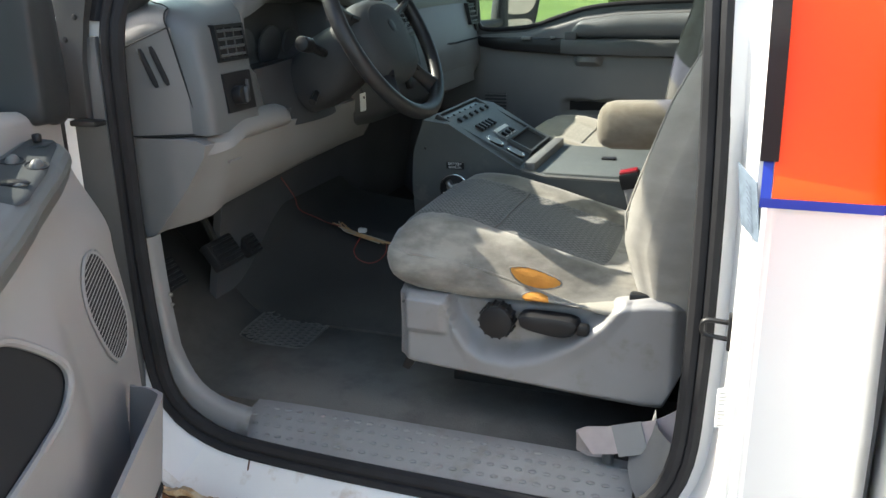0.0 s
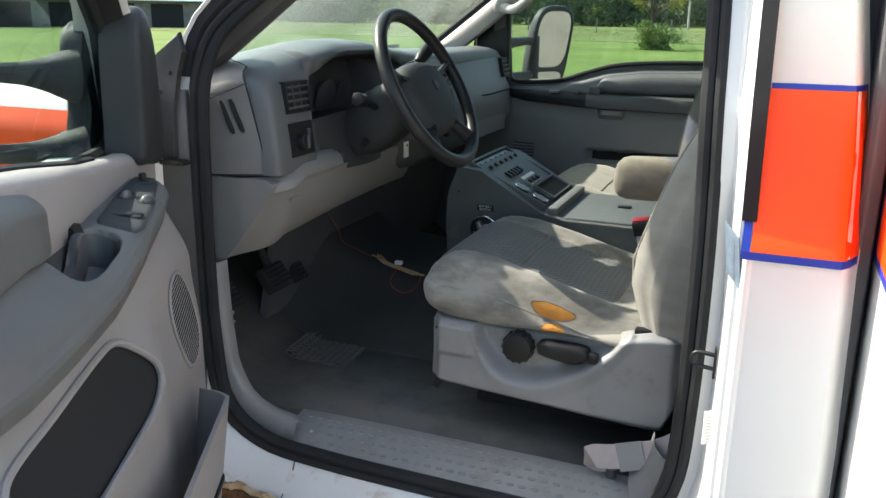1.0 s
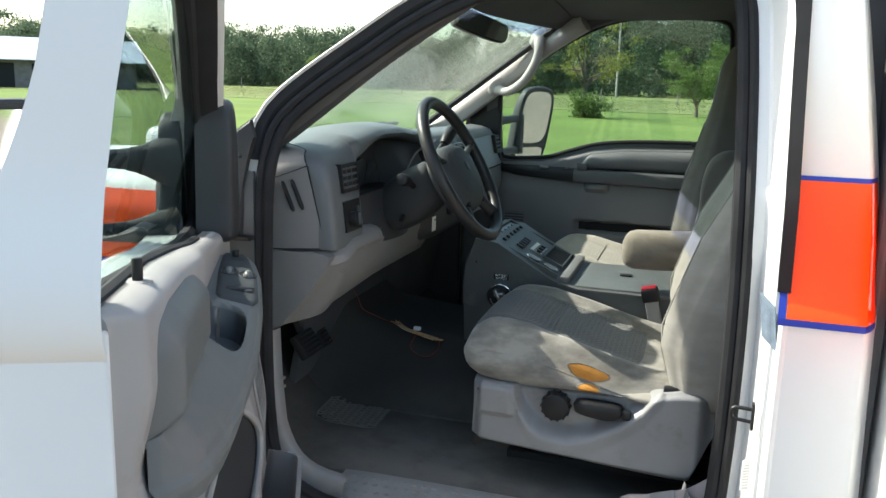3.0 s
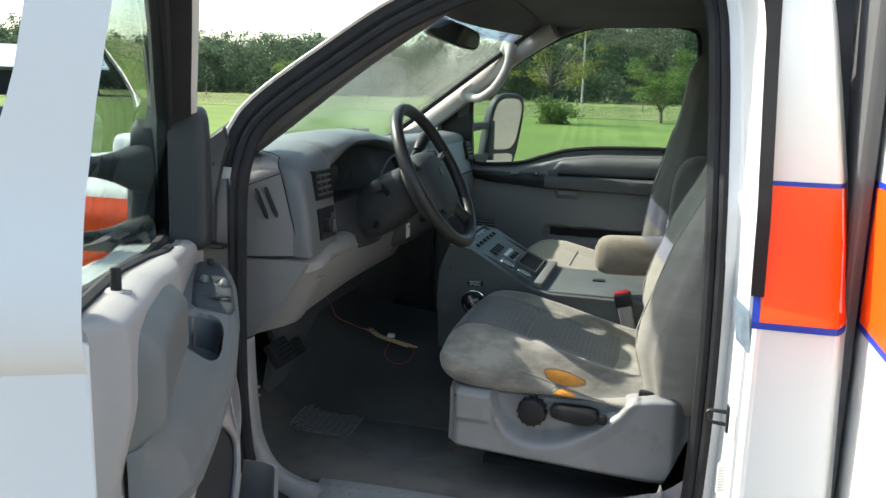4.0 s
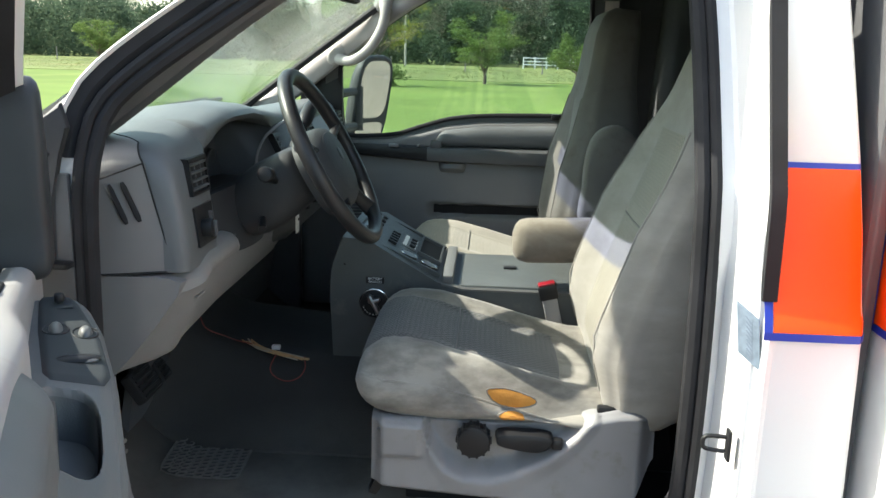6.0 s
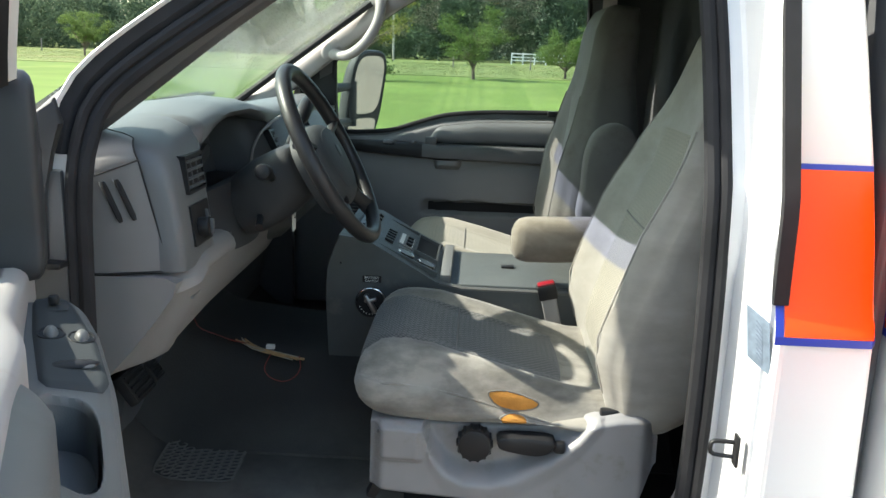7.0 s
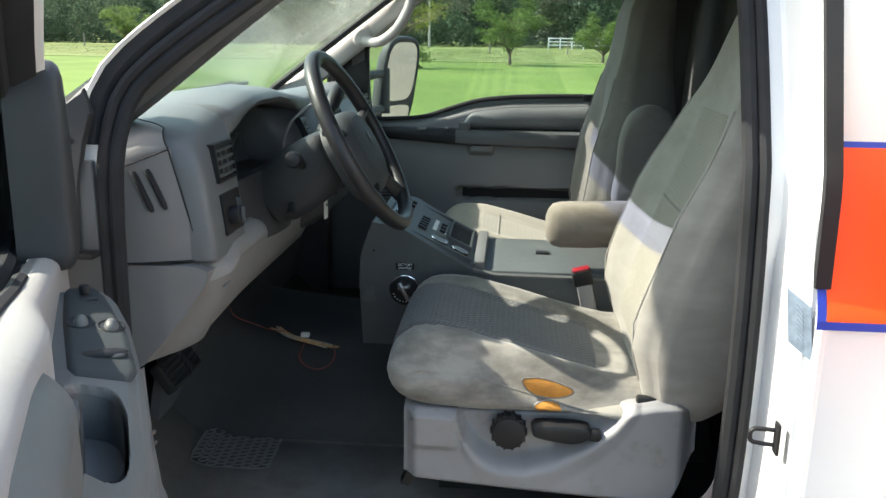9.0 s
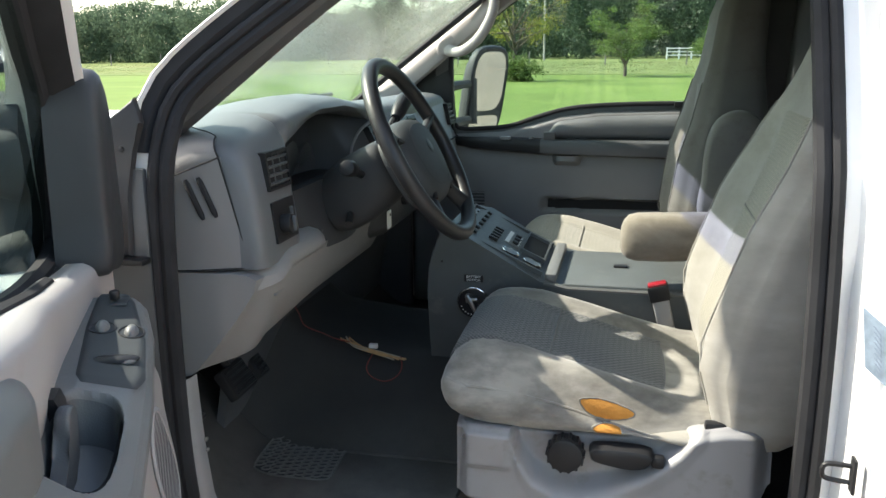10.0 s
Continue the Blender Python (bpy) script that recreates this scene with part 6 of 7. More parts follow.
def cup_ring(k, drop):
    """An oval round the pull cup, k times its mouth and drop metres below it."""
    ring = []
    for i in range(40):
        a = 2 * math.pi * i / 40
        u = 0.562 + 0.079 * k * math.copysign(abs(math.cos(a)) ** 0.62, math.cos(a))
        v = 0.063 + 0.0285 * k * math.copysign(abs(math.sin(a)) ** 0.62, math.sin(a))
        ring.append((u, v, arm_top(u, v) - drop))
    return ring


cup = dpart("pull_cup", loft([cup_ring(1.0, 0.006), cup_ring(0.96, 0.020), cup_ring(0.93, 0.052)], caps=False), DARK, arm, "dark lining of the pull cup", sharp=1.0)
dpart("cup_floor", loft([cup_ring(0.94, 0.052), cup_ring(0.4, 0.054), cup_ring(0.02, 0.054)]), SLATE, cup, sharp=1.0)
lever = dpart("door_handle", prism([(p.x, p.y) for p in smooth([(0.524, 1.296, 0), (0.540, 1.304, 0), (0.556, 1.298, 0), (0.566, 1.274, 0), (0.596, 1.254, 0), (0.604, 1.243, 0), (0.580, 1.238, 0), (0.545, 1.240, 0), (0.530, 1.262, 0)], 36, closed=True)], "y", 0.042, 0.056, 0.004, 3), DARK, label="dark grey inner door handle", sharp=0.8)
dpart("handle_pivot", loft([[(u, v, z) for v, z in ((0.026, 1.308), (0.038, 1.307), (0.042, 1.296), (0.042, 1.262), (0.026, 1.258))] for u in (0.498, 0.503, 0.522, 0.527)]), BLACK, lever, sharp=0.7)


def on_arm(u, v, up=0.0):
    return Vector((u, v, arm_top(u, v) + up))


def plate_at(s, t):
    u = lerp(0.190, 0.458, s)
    lo = table([(0.190, 0.040), (0.198, 0.030), (0.22, 0.027), (0.315, 0.030), (0.44, 0.040), (0.458, 0.048)], u)
    hi = table([(0.190, 0.052), (0.198, 0.062), (0.23, 0.074), (0.30, 0.088), (0.345, 0.098), (0.44, 0.107), (0.458, 0.100)], u)
    v = lerp(lo, hi, t)
    edge = min(step(0, 0.08, t), step(1, 0.92, t), step(0, 0.03, s), step(1, 0.97, s))
    return on_arm(u, v, 0.0035 * edge + 0.0002)


sp = dpart("switch_plate", sheet(plate_at, 40, 20), SWITCHES, label="dark grey switch plate", sharp=0.9)
dpart("mirror_switch_base", box(tuple(on_arm(0.222, 0.036, 0.0)), tuple(on_arm(0.256, 0.068, 0.007)), 0.003), SWITCHES, sp)
dpart("mirror_switch", disc(on_arm(0.238, 0.052, 0.012), (0, 0, 1), 0.0065, 0.012, 16, 0.0025), BLACK, sp)
for u, v in ((0.326, 0.050), (0.334, 0.082)):
    b = bmesh.new()
    bmesh.ops.create_uvsphere(b, u_segments=20, v_segments=12, radius=0.0105)
    b.transform(Matrix.Translation(on_arm(u, v, 0.002)) @ Matrix.Diagonal((1.30, 0.78, 1.0, 1)))
    dpart("window_switch", b, SLATE, sp, "grey domed window switch")
    dpart("switch_well", tube([on_arm(u + 0.017 * math.cos(a), v + 0.014 * math.sin(a), 0.0036) for a in (2 * math.pi * k / 24 for k in range(24))], 0.0013, 5, closed=True), BLACK, sp)
b = bmesh.new()
bmesh.ops.create_uvsphere(b, u_segments=24, v_segments=10, radius=0.03)
b.transform(Matrix.Translation(on_arm(0.408, 0.070, 0.0028)) @ Matrix.Diagonal((0.36, 1.0, 0.17, 1)))
dpart("lock_switch", b, BLACK, sp, "black lock rocker switch")
b = bmesh.new()
bmesh.ops.create_uvsphere(b, u_segments=16, v_segments=8, radius=0.011)
b.transform(Matrix.Translation(on_arm(0.409, 0.086, 0.0045)) @ Matrix.Diagonal((0.85, 1.0, 0.42, 1)))
dpart("lock_rocker", b, SLATE, sp)


# padded upper bolster
def pad_top(u):
    return table([(0.522, 1.298), (0.530, 1.318), (0.545, 1.337), (0.57, 1.358), (0.60, 1.377), (0.66, 1.397), (0.74, 1.410), (0.857, 1.414), (0.91, 1.405), (0.93, 1.392), (0.938, 1.372)], u)


def bolster(s, t):
    u = lerp(0.522, 0.938, s)
    low = table(AI, u) - 0.012
    z = lerp(low, pad_top(u), t)
    rise = 0.044 * step(1.0, 0.62, t) ** 0.55 * step(-0.02, 0.16, t) ** 0.6 * step(0.06, 0.46, s) ** 0.7 * step(1.0, 0.90, s) ** 0.5
    return Vector((u, 0.022 + rise, z))


dpart("door_pad", sheet(bolster, 70, 30, (0, -0.015, 0)), SLATE, label="slate grey padded bolster", sharp=1.2)
dpart("pad_seam", tube([(u, bolster((u - 0.522) / 0.416, 0.06).y + 0.0005, table(AI, u) + 0.003) for u in (lerp(0.56, 0.92, k / 20) for k in range(21))], 0.0022, 6), DARK)
dpart("lock_rod", disc((0.848, 0.010, 1.431), (0, 0, 1), 0.0060, 0.030, 14, 0.002), BLACK, label="black lock knob")
dpart("lock_ring", disc((0.848, 0.010, 1.418), (0, 0, 1), 0.016, 0.006, 18, 0.002), PALE)
# loudspeaker grille
def grille_at(p, q, up=0.0):
    """A point of the grille, p and q from -1 to 1."""
    u, z = 0.160 + 0.022 * q + 0.070 * p, 1.037 + 0.096 * q
    return Vector((u, swell(u, z) + up, z))


grille = dpart("speaker_grille", sheet(lambda s, t: grille_at((2 * s - 1) * math.sqrt(max(0.0, 1 - (2 * t - 1) ** 2)), 2 * t - 1, 0.004), 10, 24, (0, -0.003, 0)), MATTE, label="speaker grille with slanted slats")
for k in range(24):
    w = -1 + 2 * (k + 0.5) / 24
    hw = math.sqrt(max(0.0, 1 - w * w))
    dpart("slat", tube([grille_at(hw * (j - 3) / 3, w - 0.16 * hw * (j - 3) / 3, 0.0030) for j in range(7)], 0.0017, 6), PALE, grille)
dpart("grille_rim", tube([grille_at(math.cos(a), math.sin(a), 0.003) for a in (2 * math.pi * k / 48 for k in range(48))], 0.0028, 6, closed=True), PALE, grille)



def tow_mirror(parent, put, glass_turn, reach, tip, high=0.142, deep=1.0):
    """A trailer mirror on two arms: put(a, b, z) gives a point a back along the cab and b out from its side."""
    hull = [(0.118 * math.copysign(abs(math.cos(a)) ** 0.55, math.cos(a)), high * math.copysign(abs(math.sin(a)) ** 0.55, math.sin(a))) for a in (2 * math.pi * k / 36 for k in range(36))]
    c = (0.030, reach, 1.452)
    ca, sa = math.cos(radians(glass_turn)), math.sin(radians(glass_turn))
    local = parent is door

    def face(p, q, d):
        return put(c[0] + d * ca + p * sa + q * tip, c[1] + p * ca - d * sa, c[2] + q)

    head = part("side_mirror", loft([[face(p * k, q * k, d) for p, q in hull] for k, d in ((0.55, -0.085 * deep), (0.82, -0.070 * deep), (0.97, -0.035 * deep), (1.0, 0.0), (0.985, 0.010), (0.94, 0.014), (0.90, 0.010))]), SATIN, parent, "black trailer mirror on two arms", local=local)
    part("mirror_glass", loft([[face(p * 0.80, 0.24 * high + q * 0.63, d) for p, q in hull] for d in (0.0095, 0.0125)]), MIRROR, head, local=local)
    part("small_mirror", loft([[face(p * 0.76, -0.68 * high + q * 0.19, d) for p, q in hull] for d in (0.0095, 0.0125)]), MIRROR, head, local=local)
    part("glass_divider", loft([[face(p * 0.86, -0.44 * high + q * 0.035, d) for p, q in hull] for d in (0.008, 0.015)]), SATIN, head, local=local)
    for z in (1.358, 1.492):
        part("mirror_arm", tube([Vector(put(lerp(-0.105, -0.01, k / 8), lerp(0.0, reach - 0.075, k / 8), z - 0.012 * (1 - k / 8))) for k in range(9)], [0.050, 0.042, 0.032, 0.025, 0.020, 0.018, 0.0165, 0.016, 0.016], 10), SATIN, head, local=local)
        part("arm_collar", tube([Vector(put(-0.012, reach - 0.098, z)), Vector(put(-0.010, reach - 0.078, z))], 0.0195, 10), SATIN, head, local=local)
    part("arm_post", tube([Vector(put(-0.005, reach - 0.085, 1.34)), Vector(put(-0.005, reach - 0.085, 1.51))], 0.018, 10), SATIN, head, local=local)
    base = smooth([(-0.17, 1.335, 0), (-0.17, 1.48, 0), (-0.145, 1.565, 0), (-0.105, 1.555, 0), (-0.088, 1.50, 0), (-0.108, 1.44, 0), (-0.105, 1.41, 0), (-0.085, 1.37, 0), (-0.08, 1.335, 0)], 48, closed=True)
    part("mount_plate", loft([[put(-0.13 + (p.x + 0.13) * k, b, 1.44 + (p.y - 1.44) * k) for p in base] for k, b in ((1.0, -0.02), (1.0, 0.008), (0.93, 0.018), (0.7, 0.022), (0.1, 0.023))]), SATIN, head, local=local)


tow_mirror(door, lambda a, b, z: Vector((a + 0.245, -0.075 - b, z - BASE_Z)), 18, 0.215, 0.0)

# ---- passenger door, shut ----
far = thing("passenger_door", "closed passenger door with grey trim and its window", "truck door", (0.3, 1.82, 0.70))
BELT = [(-0.22, 1.338), (-0.02, 1.338), (0.10, 1.346), (0.20, 1.372), (0.30, 1.402), (0.42, 1.418), (0.60, 1.424), (0.80, 1.430)]


def far_panel(s, t):
    x = lerp(-0.22, 0.80, s)
    top = table(BELT, x)
    z = lerp(0.73, top, t)
    out = 0.02 - 0.018 * step(0.965, 1.0, t) ** 1.4 + 0.012 * step(1.30, 1.22, z) - 0.012 * step(0.02, 0, s)
    slot = step(0.235, 0.26, x) * step(1.072, 1.080, z) * step(1.122, 1.112, z) * step(0.795, 0.78, x)
    return Vector((x, 1.80 - out + 0.03 * slot, z))


part("trim_panel", sheet(far_panel, 80, 90, (0, 0.012, 0)), GREY, far, "grey moulded trim panel", sharp=1.1)
# black sheet paints the shade inside the slot
part("pocket_slot", sheet(lambda s, t: (lerp(0.25, 0.785, s), 1.795, lerp(1.080, 1.113, t)), 4, 2, (0, 0.002, 0)), MATTE, far, "map pocket slot, its inner shade in the black colour")


def far_pad(s, t):
    x = lerp(0.235, 0.765, s)
    low = 1.322
    high = table(BELT, x) - 0.022 - 0.05 * step(0.10, 0.0, s) - 0.02 * step(0.96, 1.0, s)
    z = lerp(low, high, t)
    return Vector((x, 1.778 - 0.026 * math.sin(math.pi * t) ** 0.5 * step(0, 0.08, s) * step(1.0, 0.95, s), z))


part("door_pad", sheet(far_pad, 40, 12, (0, 0.012, 0)), DASH, far, "dark grey padded bolster", sharp=1.0)


def far_arm(x):
    out = table([(-0.10, 0.0), (-0.06, 0.020), (0.05, 0.040), (0.22, 0.050), (0.45, 0.056), (0.80, 0.056)], x)
    top = table([(-0.10, 1.325), (0.10, 1.325), (0.30, 1.320), (0.80, 1.322)], x)
    low = table([(-0.10, 1.305), (0.0, 1.285), (0.24, 1.270), (0.80, 1.262)], x)
    return [(x, 1.785, top), (x, 1.785 - out * 0.8, top), (x, 1.785 - out, top - 0.008), (x, 1.785 - out - 0.003, (top + low) / 2), (x, 1.785 - out, low + 0.006), (x, 1.785 - out * 0.7, low), (x, 1.785, low - 0.004)]


part("armrest", loft([far_arm(0.235 + 0.04 * k) for k in range(15)]), DARK, far, "dark armrest", sharp=0.8)
fsp = part("switch_plate", loft([far_arm(x) for x in (-0.095, -0.06, 0.0, 0.05, 0.1, 0.15, 0.2, 0.235)]), BLACK, far, "black switch plate", sharp=0.8)
part("window_switch", box((0.10, 1.733, 1.318), (0.135, 1.752, 1.330), 0.004, 3), GREY, fsp)
part("lock_switch", disc((0.205, 1.741, 1.326), (0, 0, 1), 0.008, 0.008, 14), GREY, fsp)
part("latch_handle", box((0.245, 1.742, 1.318), (0.285, 1.772, 1.345), 0.004), DARK, far)
part("pull_cup", loft([[(x, 1.785 - d, z) for d, z in ((0.0, 1.268), (o, 1.266), (o + 0.004, 1.250), (o * 0.7, 1.236 - 0.0), (0.0, 1.226))] for x, o in ((0.275, 0.01), (0.285, 0.032), (0.30, 0.040), (0.345, 0.040), (0.36, 0.032), (0.372, 0.01))]), GREY, far, "moulded pull cup", sharp=0.8)
fg = part("speaker_grille", sheet(lambda s, t: (lerp(-0.036, 0.042, s), 1.7665, lerp(1.036, 1.136, t)), 4, 4, (0, 0.004, 0)), DARK, far, "dark speaker grille")
for k in range(9):
    part("slat", tube([(-0.036, 1.7655, 1.040 + 0.0115 * k), (0.042, 1.7655, 1.040 + 0.0115 * k)], 0.0026, 5), GREY, fg)
WIN = [(-0.055, 1.352), (0.05, 1.352), (0.13, 1.362), (0.22, 1.392), (0.32, 1.420), (0.45, 1.433), (0.60, 1.438), (0.762, 1.443), (0.776, 1.47), (0.776, 1.62), (0.770, 1.80), (0.745, 1.868), (0.60, 1.886), (0.45, 1.882), (0.32, 1.855), (0.16, 1.775), (0.02, 1.675), (-0.06, 1.605), (-0.075, 1.55), (-0.072, 1.40)]
win = smooth([(x, z, 0) for x, z in WIN], 100, closed=True)
wide = []
for i, p in enumerate(win):
    way = (win[(i + 1) % 100] - win[i - 1]).normalized()
    out = Vector((way.y, -way.x, 0))
    wide.append(p + (out if out.dot(p - Vector((0.35, 1.62, 0))) > 0 else -out) * 0.05)
part("window_frame", loft([[(p.x, lean_far(p.y) + d, p.y) for p in line] for line, d in ((win, 0.03), (win, -0.004), (wide, -0.012), (wide, 0.05))], loop=True), DARK, far, "dark window frame", sharp=0.8)
part("window_seal", tube([(p.x, lean_far(p.y) - 0.004, p.y) for p in win], 0.008, 8, closed=True), RUBBER, far)
part("seal_clip", box((0.664, 1.772, 1.426), (0.690, 1.79, 1.446), 0.002), BLACK, far)
b = bmesh.new()
b.faces.new([b.verts.new((p.x, 1.808 - 0.28 * (p.y - 1.45), p.y)) for p in win])
bmesh.ops.solidify(b, geom=list(b.faces), thickness=0.004)
wp = part("window_pane", b, GLASS, far, "side window pane")
wp.visible_shadow = False
part("sail_cover", prism([(-0.10, 1.345), (-0.19, 1.40), (-0.20, 1.50), (-0.115, 1.60), (-0.070, 1.60), (-0.066, 1.345)], "y", 1.765, 1.80, 0.008, 3), BLACK, far, "black mirror cover")
tow_mirror(far, lambda a, b, z: Vector((a - 0.058, 1.845 + b, z)), 28, 0.34, 0.15, 0.178, 0.6)
strap = thing("far_seat_belt", "grey seat belt hanging on the far pillar", "seat belt", (0.85, 1.70, 1.2))
part("webbing", ribbon([(0.83, 1.66, 1.84), (0.835, 1.70, 1.7), (0.84, 1.735, 1.5), (0.85, 1.75, 1.25)], 0.045, up=(-0.3, -1, 0)), WEBBING, strap)
part("guide", box((0.80, 1.63, 1.82), (0.86, 1.68, 1.88), 0.01), DARK, strap)

# ---- ambulance box behind the cab ----
bx = thing("ambulance_box", "white ambulance body with an orange stripe edged in blue", "ambulance body", (2.7, 0.96, 0.40))
part("body", box((1.038, -0.23, 0.45), (4.6, 2.14, 2.78), 0.035, 4), WHITE, bx)
part("orange_stripe", box((1.0345, -0.19, 1.262), (1.0375, 0.075, 1.500), 0.0005, 1), ORANGE, bx, "orange vinyl stripe")
for a, b_ in (((1.034, -0.19, 1.250), (1.0372, 0.075, 1.262)), ((1.034, -0.19, 1.500), (1.0372, 0.087, 1.510)), ((1.034, 0.075, 1.250), (1.0372, 0.087, 1.500))):
    part("blue_edging", box(a, b_, 0.0005, 1), BLUE, bx, "blue vinyl edging")
part("yellow_mark", box((1.0342, -0.13, 1.55), (1.0372, -0.03, 1.66), 0.0005, 1), YELLOW, bx, "yellow printed mark")
part("gap_boot", box((1.02, 0.12, 0.5), (1.042, 1.80, 1.95), 0.01), RUBBER, bx, "black rubber boot between cab and body")
for name, x in (("rear_wheel", 3.4), ("front_wheel", -1.05)):
    for y in (0.14, 1.78):
        w = part(name, tube([(x + 0.30 * math.cos(a), y, 0.385 + 0.30 * math.sin(a)) for a in (2 * math.pi * k / 32 for k in range(32))], 0.085, 10, closed=True, squash=1.2), RUBBER, cab, "black truck tyre")
        part("rim", disc((x, y, 0.385), (0, 1, 0), 0.215, 0.12), METAL, w)
solid("chassis", box((-1.6, 0.5, 0.40), (4.4, 1.45, 0.58), 0.02), MATTE, "dark steel truck frame", "chassis")

# ---- outside: trees, woods, pole, fence, barn ----
def leaves(name, centres, size, per, spread, mat, seed, parent=None, kind="", label="", category=""):
    """Many small leaves in clumps round the given centres, as one mesh."""
    r = np.random.default_rng(seed)
    c = np.repeat(np.array(centres, float), per, axis=0)
    n = len(c)
    p = c + r.normal(0, 1, (n, 3)) * np.array(spread)
    p[:, 2] = np.maximum(p[:, 2], 0.05)
    a, b = r.normal(0, 1, (n, 3)), r.normal(0, 1, (n, 3))
    a /= np.linalg.norm(a, axis=1)[:, None]
    b -= a * (a * b).sum(1)[:, None]
    b /= np.linalg.norm(b, axis=1)[:, None]
    s = size * r.uniform(0.6, 1.35, (n, 1))
    quads = np.stack([p - a * s, p - b * s * 0.55, p + a * s, p + b * s * 0.55], 1).reshape(-1, 3)
    me = bpy.data.meshes.new(name)
    if parent is not None:
        quads = quads - np.array(WORLD[parent].translation)
    me.from_pydata(quads.tolist(), [], np.arange(4 * n).reshape(-1, 4).tolist())
    me.materials.append(mat)
    ob = new(name, me)
    if parent is not None:
        ob.parent = parent
        WORLD[ob] = WORLD[parent]
    return tagged(ob, label, category, "", kind)


def tree(name, label, at, tall, reach, seed, mat, fork=0.15, leaf=0.055, clumps=150, per=75, flat=0.8):
    r = random.Random(seed)
    x, y = at
    tr = thing(name, label, "tree", (x, y, 0))
    base = tall * fork
    pieces = [tube(smooth([(x, y, -0.05), (x + 0.03, y, base * 0.5), (x, y + 0.02, base), (x + r.uniform(-0.2, 0.2), y, tall * 0.7)], 12), [lerp(0.035, 0.008, k / 11) * tall * 0.8 for k in range(12)], 8)]
    tips = []
    for k in range(15):
        a = 2.4 * k + r.uniform(-0.4, 0.4)
        rise = r.uniform(0.0, 1.0)
        h = tall * lerp(0.38, 0.97, rise)
        d = reach * r.uniform(0.70, 1.05) * math.sqrt(max(0.10, 1 - ((rise - 0.30) / 0.78) ** 2))
        start = (x, y, base * r.uniform(0.75, 1.7))
        end = (x + d * math.cos(a), y + d * math.sin(a), h)
        mid = (x + d * 0.42 * math.cos(a), y + d * 0.42 * math.sin(a), lerp(start[2], h, 0.55))
        pieces.append(tube(smooth([start, mid, end], 8), [lerp(0.016, 0.003, j / 7) * tall * 0.7 for j in range(8)], 6))
        tips.append((start, mid, end))
    part("trunk", join(*pieces), BARK, tr)
    centres = []
    for k in range(clumps):
        s, m, e = r.choice(tips)
        t = r.uniform(0.42, 1.10)
        q = [lerp(m[i], e[i], (t - 0.5) * 2) if t > 0.5 else lerp(s[i], m[i], t * 2) for i in range(3)]
        centres.append([q[0] + r.gauss(0, reach * 0.07), q[1] + r.gauss(0, reach * 0.07), q[2] + r.gauss(0, tall * 0.035)])
    leaves("crown", centres, leaf, per, (reach * 0.085, reach * 0.085, tall * 0.030 * flat), mat, seed, tr)
    return tr


tree("garden_tree", "small spreading green tree on the lawn", (0.15, 49.0), 3.85, 2.35, 11, LEAF)
tree("garden_tree", "small round green tree on the lawn", (6.3, 56.0), 3.4, 2.25, 12, LEAF)
tree("garden_tree", "small leafy tree at the edge of the lawn", (-34.0, 72.0), 4.0, 2.2, 15, LEAF)
tree("airy_tree", "thin tree with yellowing leaves and bare twigs", (-5.4, 42.5), 5.2, 2.6, 13, LEAF_YELLOW, fork=0.3, leaf=0.06, clumps=60, per=42)
leaves("bush", [(-5.0 + random.Random(k).gauss(0, 0.42), 41.3 + random.Random(k + 90).gauss(0, 0.3), abs(random.Random(k + 50).gauss(0.55, 0.35))) for k in range(36)], 0.06, 90, (0.16, 0.16, 0.13), LEAF, 21, label="dense dark green bush on the lawn", category="bush")


def woods():
    """Clump centres of the far wood's crowns, tree by tree, in four ranks round the field."""
    r = random.Random(8)
    clumps = []
    for rank, (dist, count) in enumerate(((135, 95), (150, 110), (172, 105), (190, 100))):
        for k in range(count):
            az = radians(lerp(-78, 48, (k + r.uniform(0, 1)) / count))
            d = dist + r.uniform(-7, 7)
            right = step(-18, -4, math.degrees(az))
            swell_of = 1 + 0.22 * noise.noise((math.degrees(az) * 0.22, rank * 3.1, 0))
            tall = r.uniform(8.0, 13.0) * swell_of * lerp(0.74, 1.32, right) * (1 + 0.10 * rank)
            wide = r.uniform(2.4, 4.4)
            for _ in range(int(44 * lerp(1.0, 1.35, right))):
                u = r.uniform(0.03, 0.97)
                w = wide * math.sqrt(max(0.03, 1 - ((u - 0.40) / 0.60) ** 2))
                a = r.uniform(0, 2 * math.pi)
                q = w * math.sqrt(r.uniform(0.35, 1))
                clumps.append((d * math.sin(az) + q * math.cos(a), d * math.cos(az) + q * math.sin(a), tall * u))
    return clumps


leaves("far_woods", woods(), 0.22, 46, (0.62, 0.62, 0.48), LEAF_FAR, 31, kind="stuff", label="distant mixed wood behind the field", category="woods")
rt = random.Random(17)
leaves("tall_grass", [(rt.uniform(-70, 45), rt.uniform(54, 100), 0.02) for _ in range(9000)], 0.035, 7, (0.3, 0.3, 0.03), leaf_material("grass_blades", (0.135, 0.165, 0.060), (0.175, 0.185, 0.080)), 33, kind="stuff", label="tall yellow-green grass of the field", category="grass")

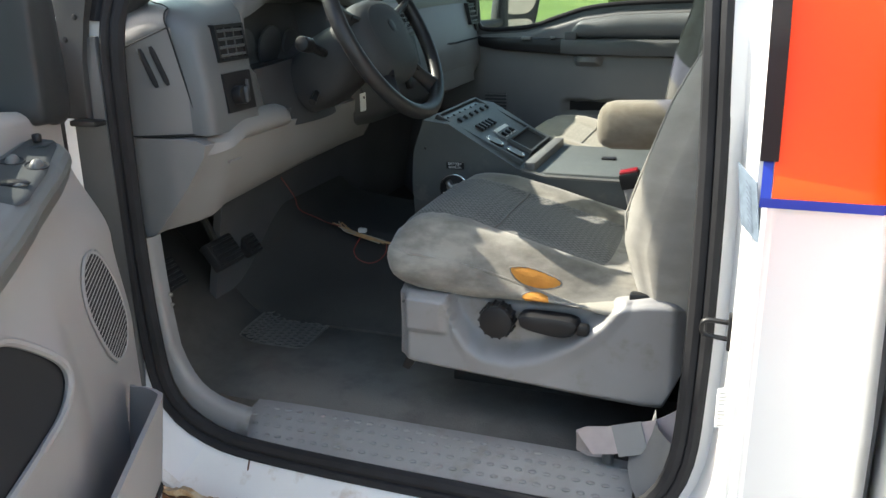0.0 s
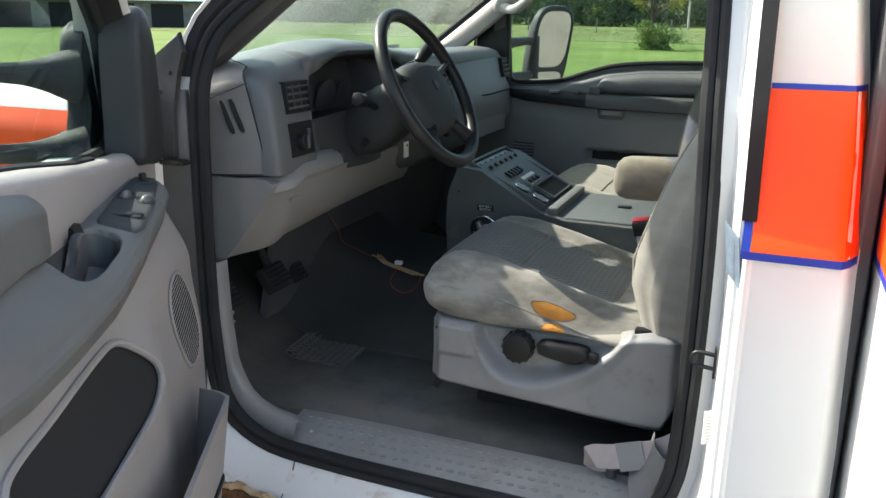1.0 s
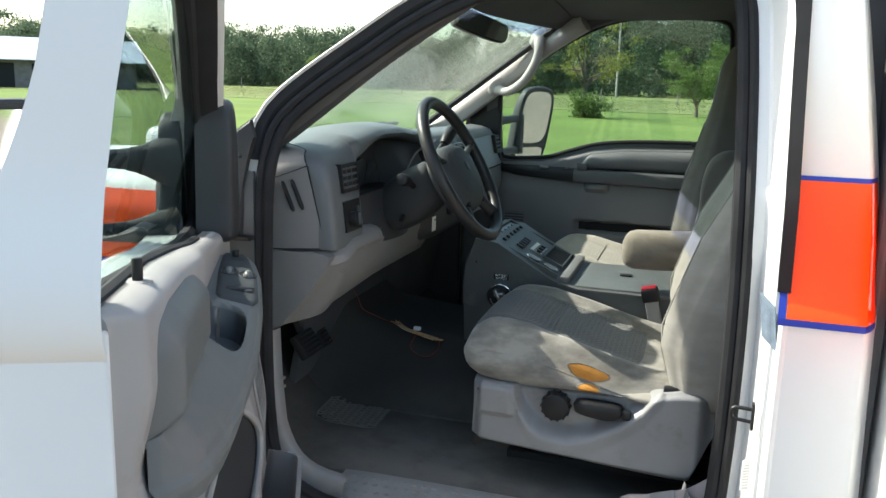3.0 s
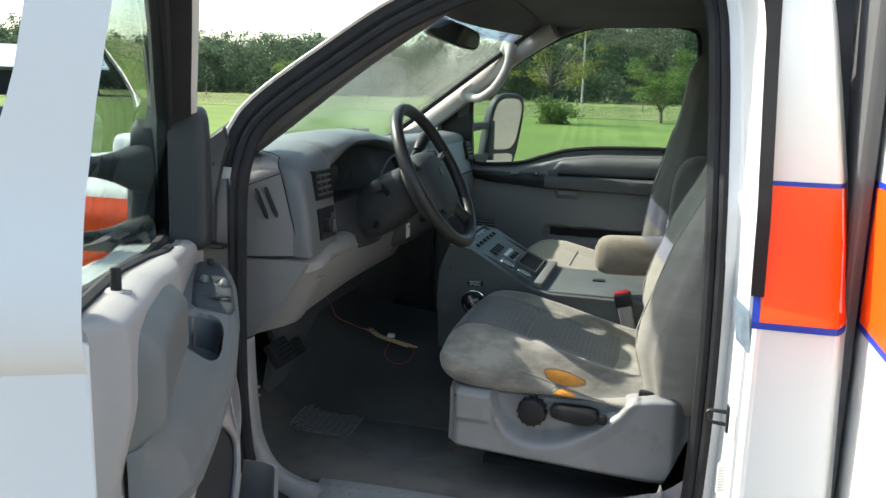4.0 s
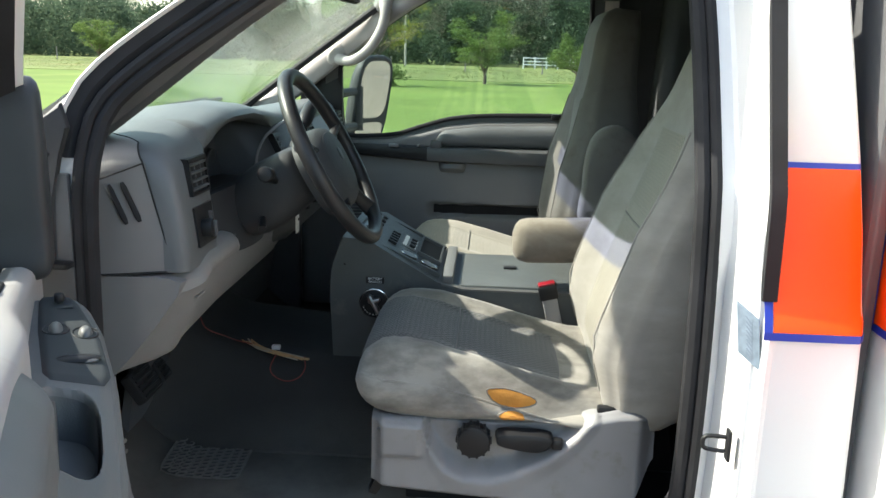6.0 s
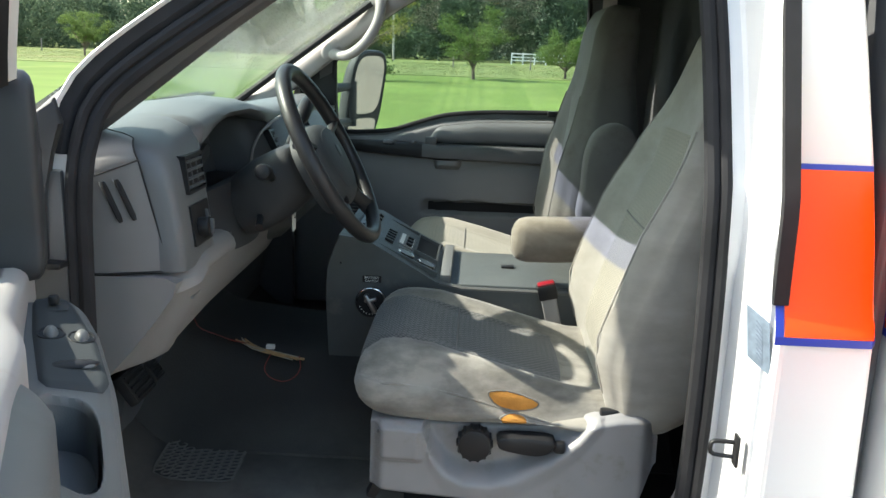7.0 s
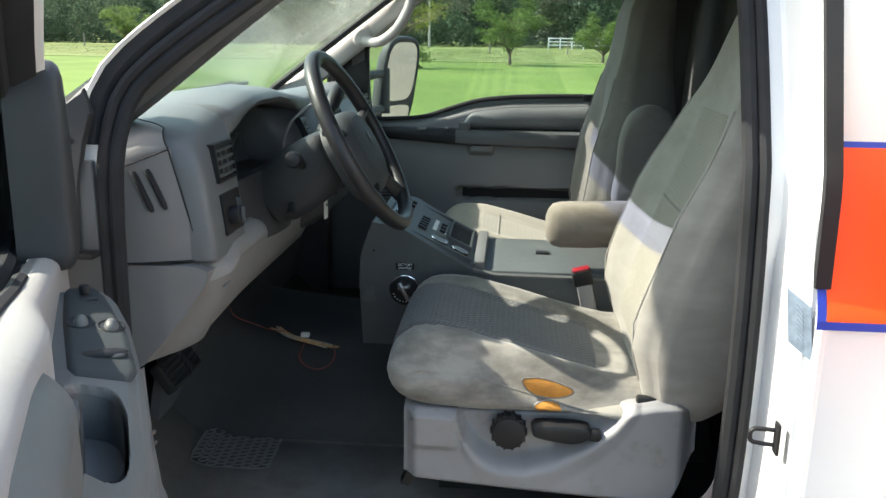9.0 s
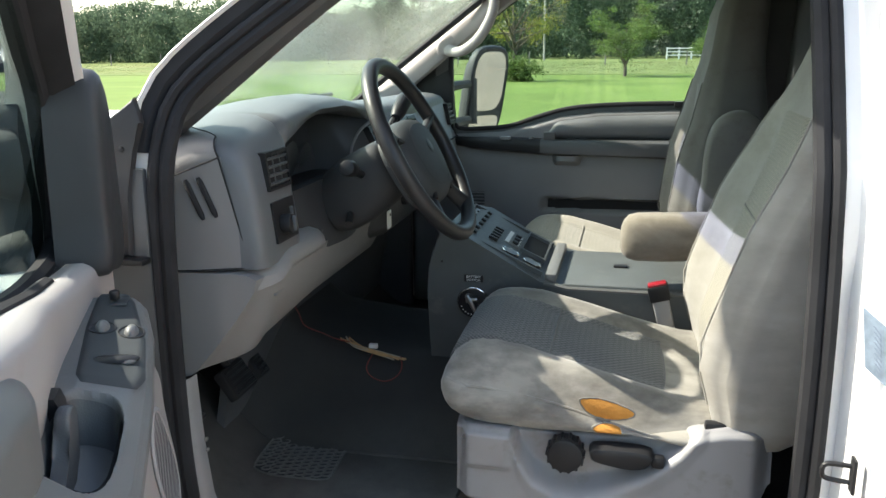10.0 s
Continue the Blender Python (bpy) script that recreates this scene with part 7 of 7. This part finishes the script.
pole = thing("utility_pole", "thin grey wooden utility pole across the field", "utility pole", (-10.9, 112.0, 0))
part("mast", tube([(-10.9, 112, -0.2), (-10.9, 112, 11.5)], [0.15, 0.11], 10), material("weathered_pole", (0.34, 0.31, 0.28), 0.9, grain=30, bump=0.2, vary=0.15), pole)
part("cross_arm", box((-11.9, 111.9, 10.6), (-9.9, 112.1, 10.75), 0.01), BOARD, pole)
line = thing("power_line", "three thin power lines over the field", "power line", (20, 112, 8))
for dz in (0.0, -0.7, -1.3):
    part("cable", tube([(-10.9 + 6 * k, 112, 10.4 + dz - 1.0 * math.sin(math.pi * k / 12)) for k in range(13)], 0.025, 5), RUBBER, line)
fence = thing("fence", "white board fence at the far side of the field", "fence", (8, 118, 0))
for k in range(7):
    part("post", box((5.0 + 1.6 * k, 117.9, 0), (5.2 + 1.6 * k, 118.1, 1.6), 0.02, 1), FENCE, fence)
for z in (0.5, 0.95, 1.4):
    part("rail", box((5.0, 117.86, z), (14.8, 117.92, z + 0.16), 0.01, 1), FENCE, fence)
for k in range(16):
    x, y = -62 + 7.5 * k, 92 - 1.2 * k
    fp = thing("field_post", "grey wooden fence post in the field", "post", (x, y, 0), group="field fence posts")
    part("post", tube([(x, y, -0.1), (x + 0.02, y, 1.35)], [0.07, 0.055], 8), BOARD, fp)
barn = thing("barn", "low barn with a pale tin roof and dark openings", "barn", (-56, 58, 0), 45)


def barn_part(name, bm, mat, parent=None, label=""):
    return part(name, bm, mat, parent or barn, label, local=True)


w = barn_part("wall", box((-9, 0, 0), (9, 0.2, 2.6), 0.02, 1), BOARD)
barn_part("wall", box((-9, 9.8, 0), (9, 10, 2.6), 0.02, 1), BOARD)
for x in (-9, 8.8):
    barn_part("gable", prism([(0, 0), (10, 0), (10, 2.6), (5, 4.3), (0, 2.6)], "x", x, x + 0.2), BOARD)
for k in range(4):
    barn_part("opening", box((-8 + 4.2 * k, -0.06, 0), (-5.2 + 4.2 * k, 0.05, 2.1), 0.02, 1), MATTE, w, "dark open bay")
for sg, y0, y1 in ((1, -0.9, 5.05), (-1, 10.9, 4.95)):
    barn_part("roof", loft([[(x, y0, 2.35), (x, y1, 4.42), (x, y1, 4.5), (x, y0, 2.43)] for x in (-9.8, 9.8)]), TIN, label="pale tin roof")
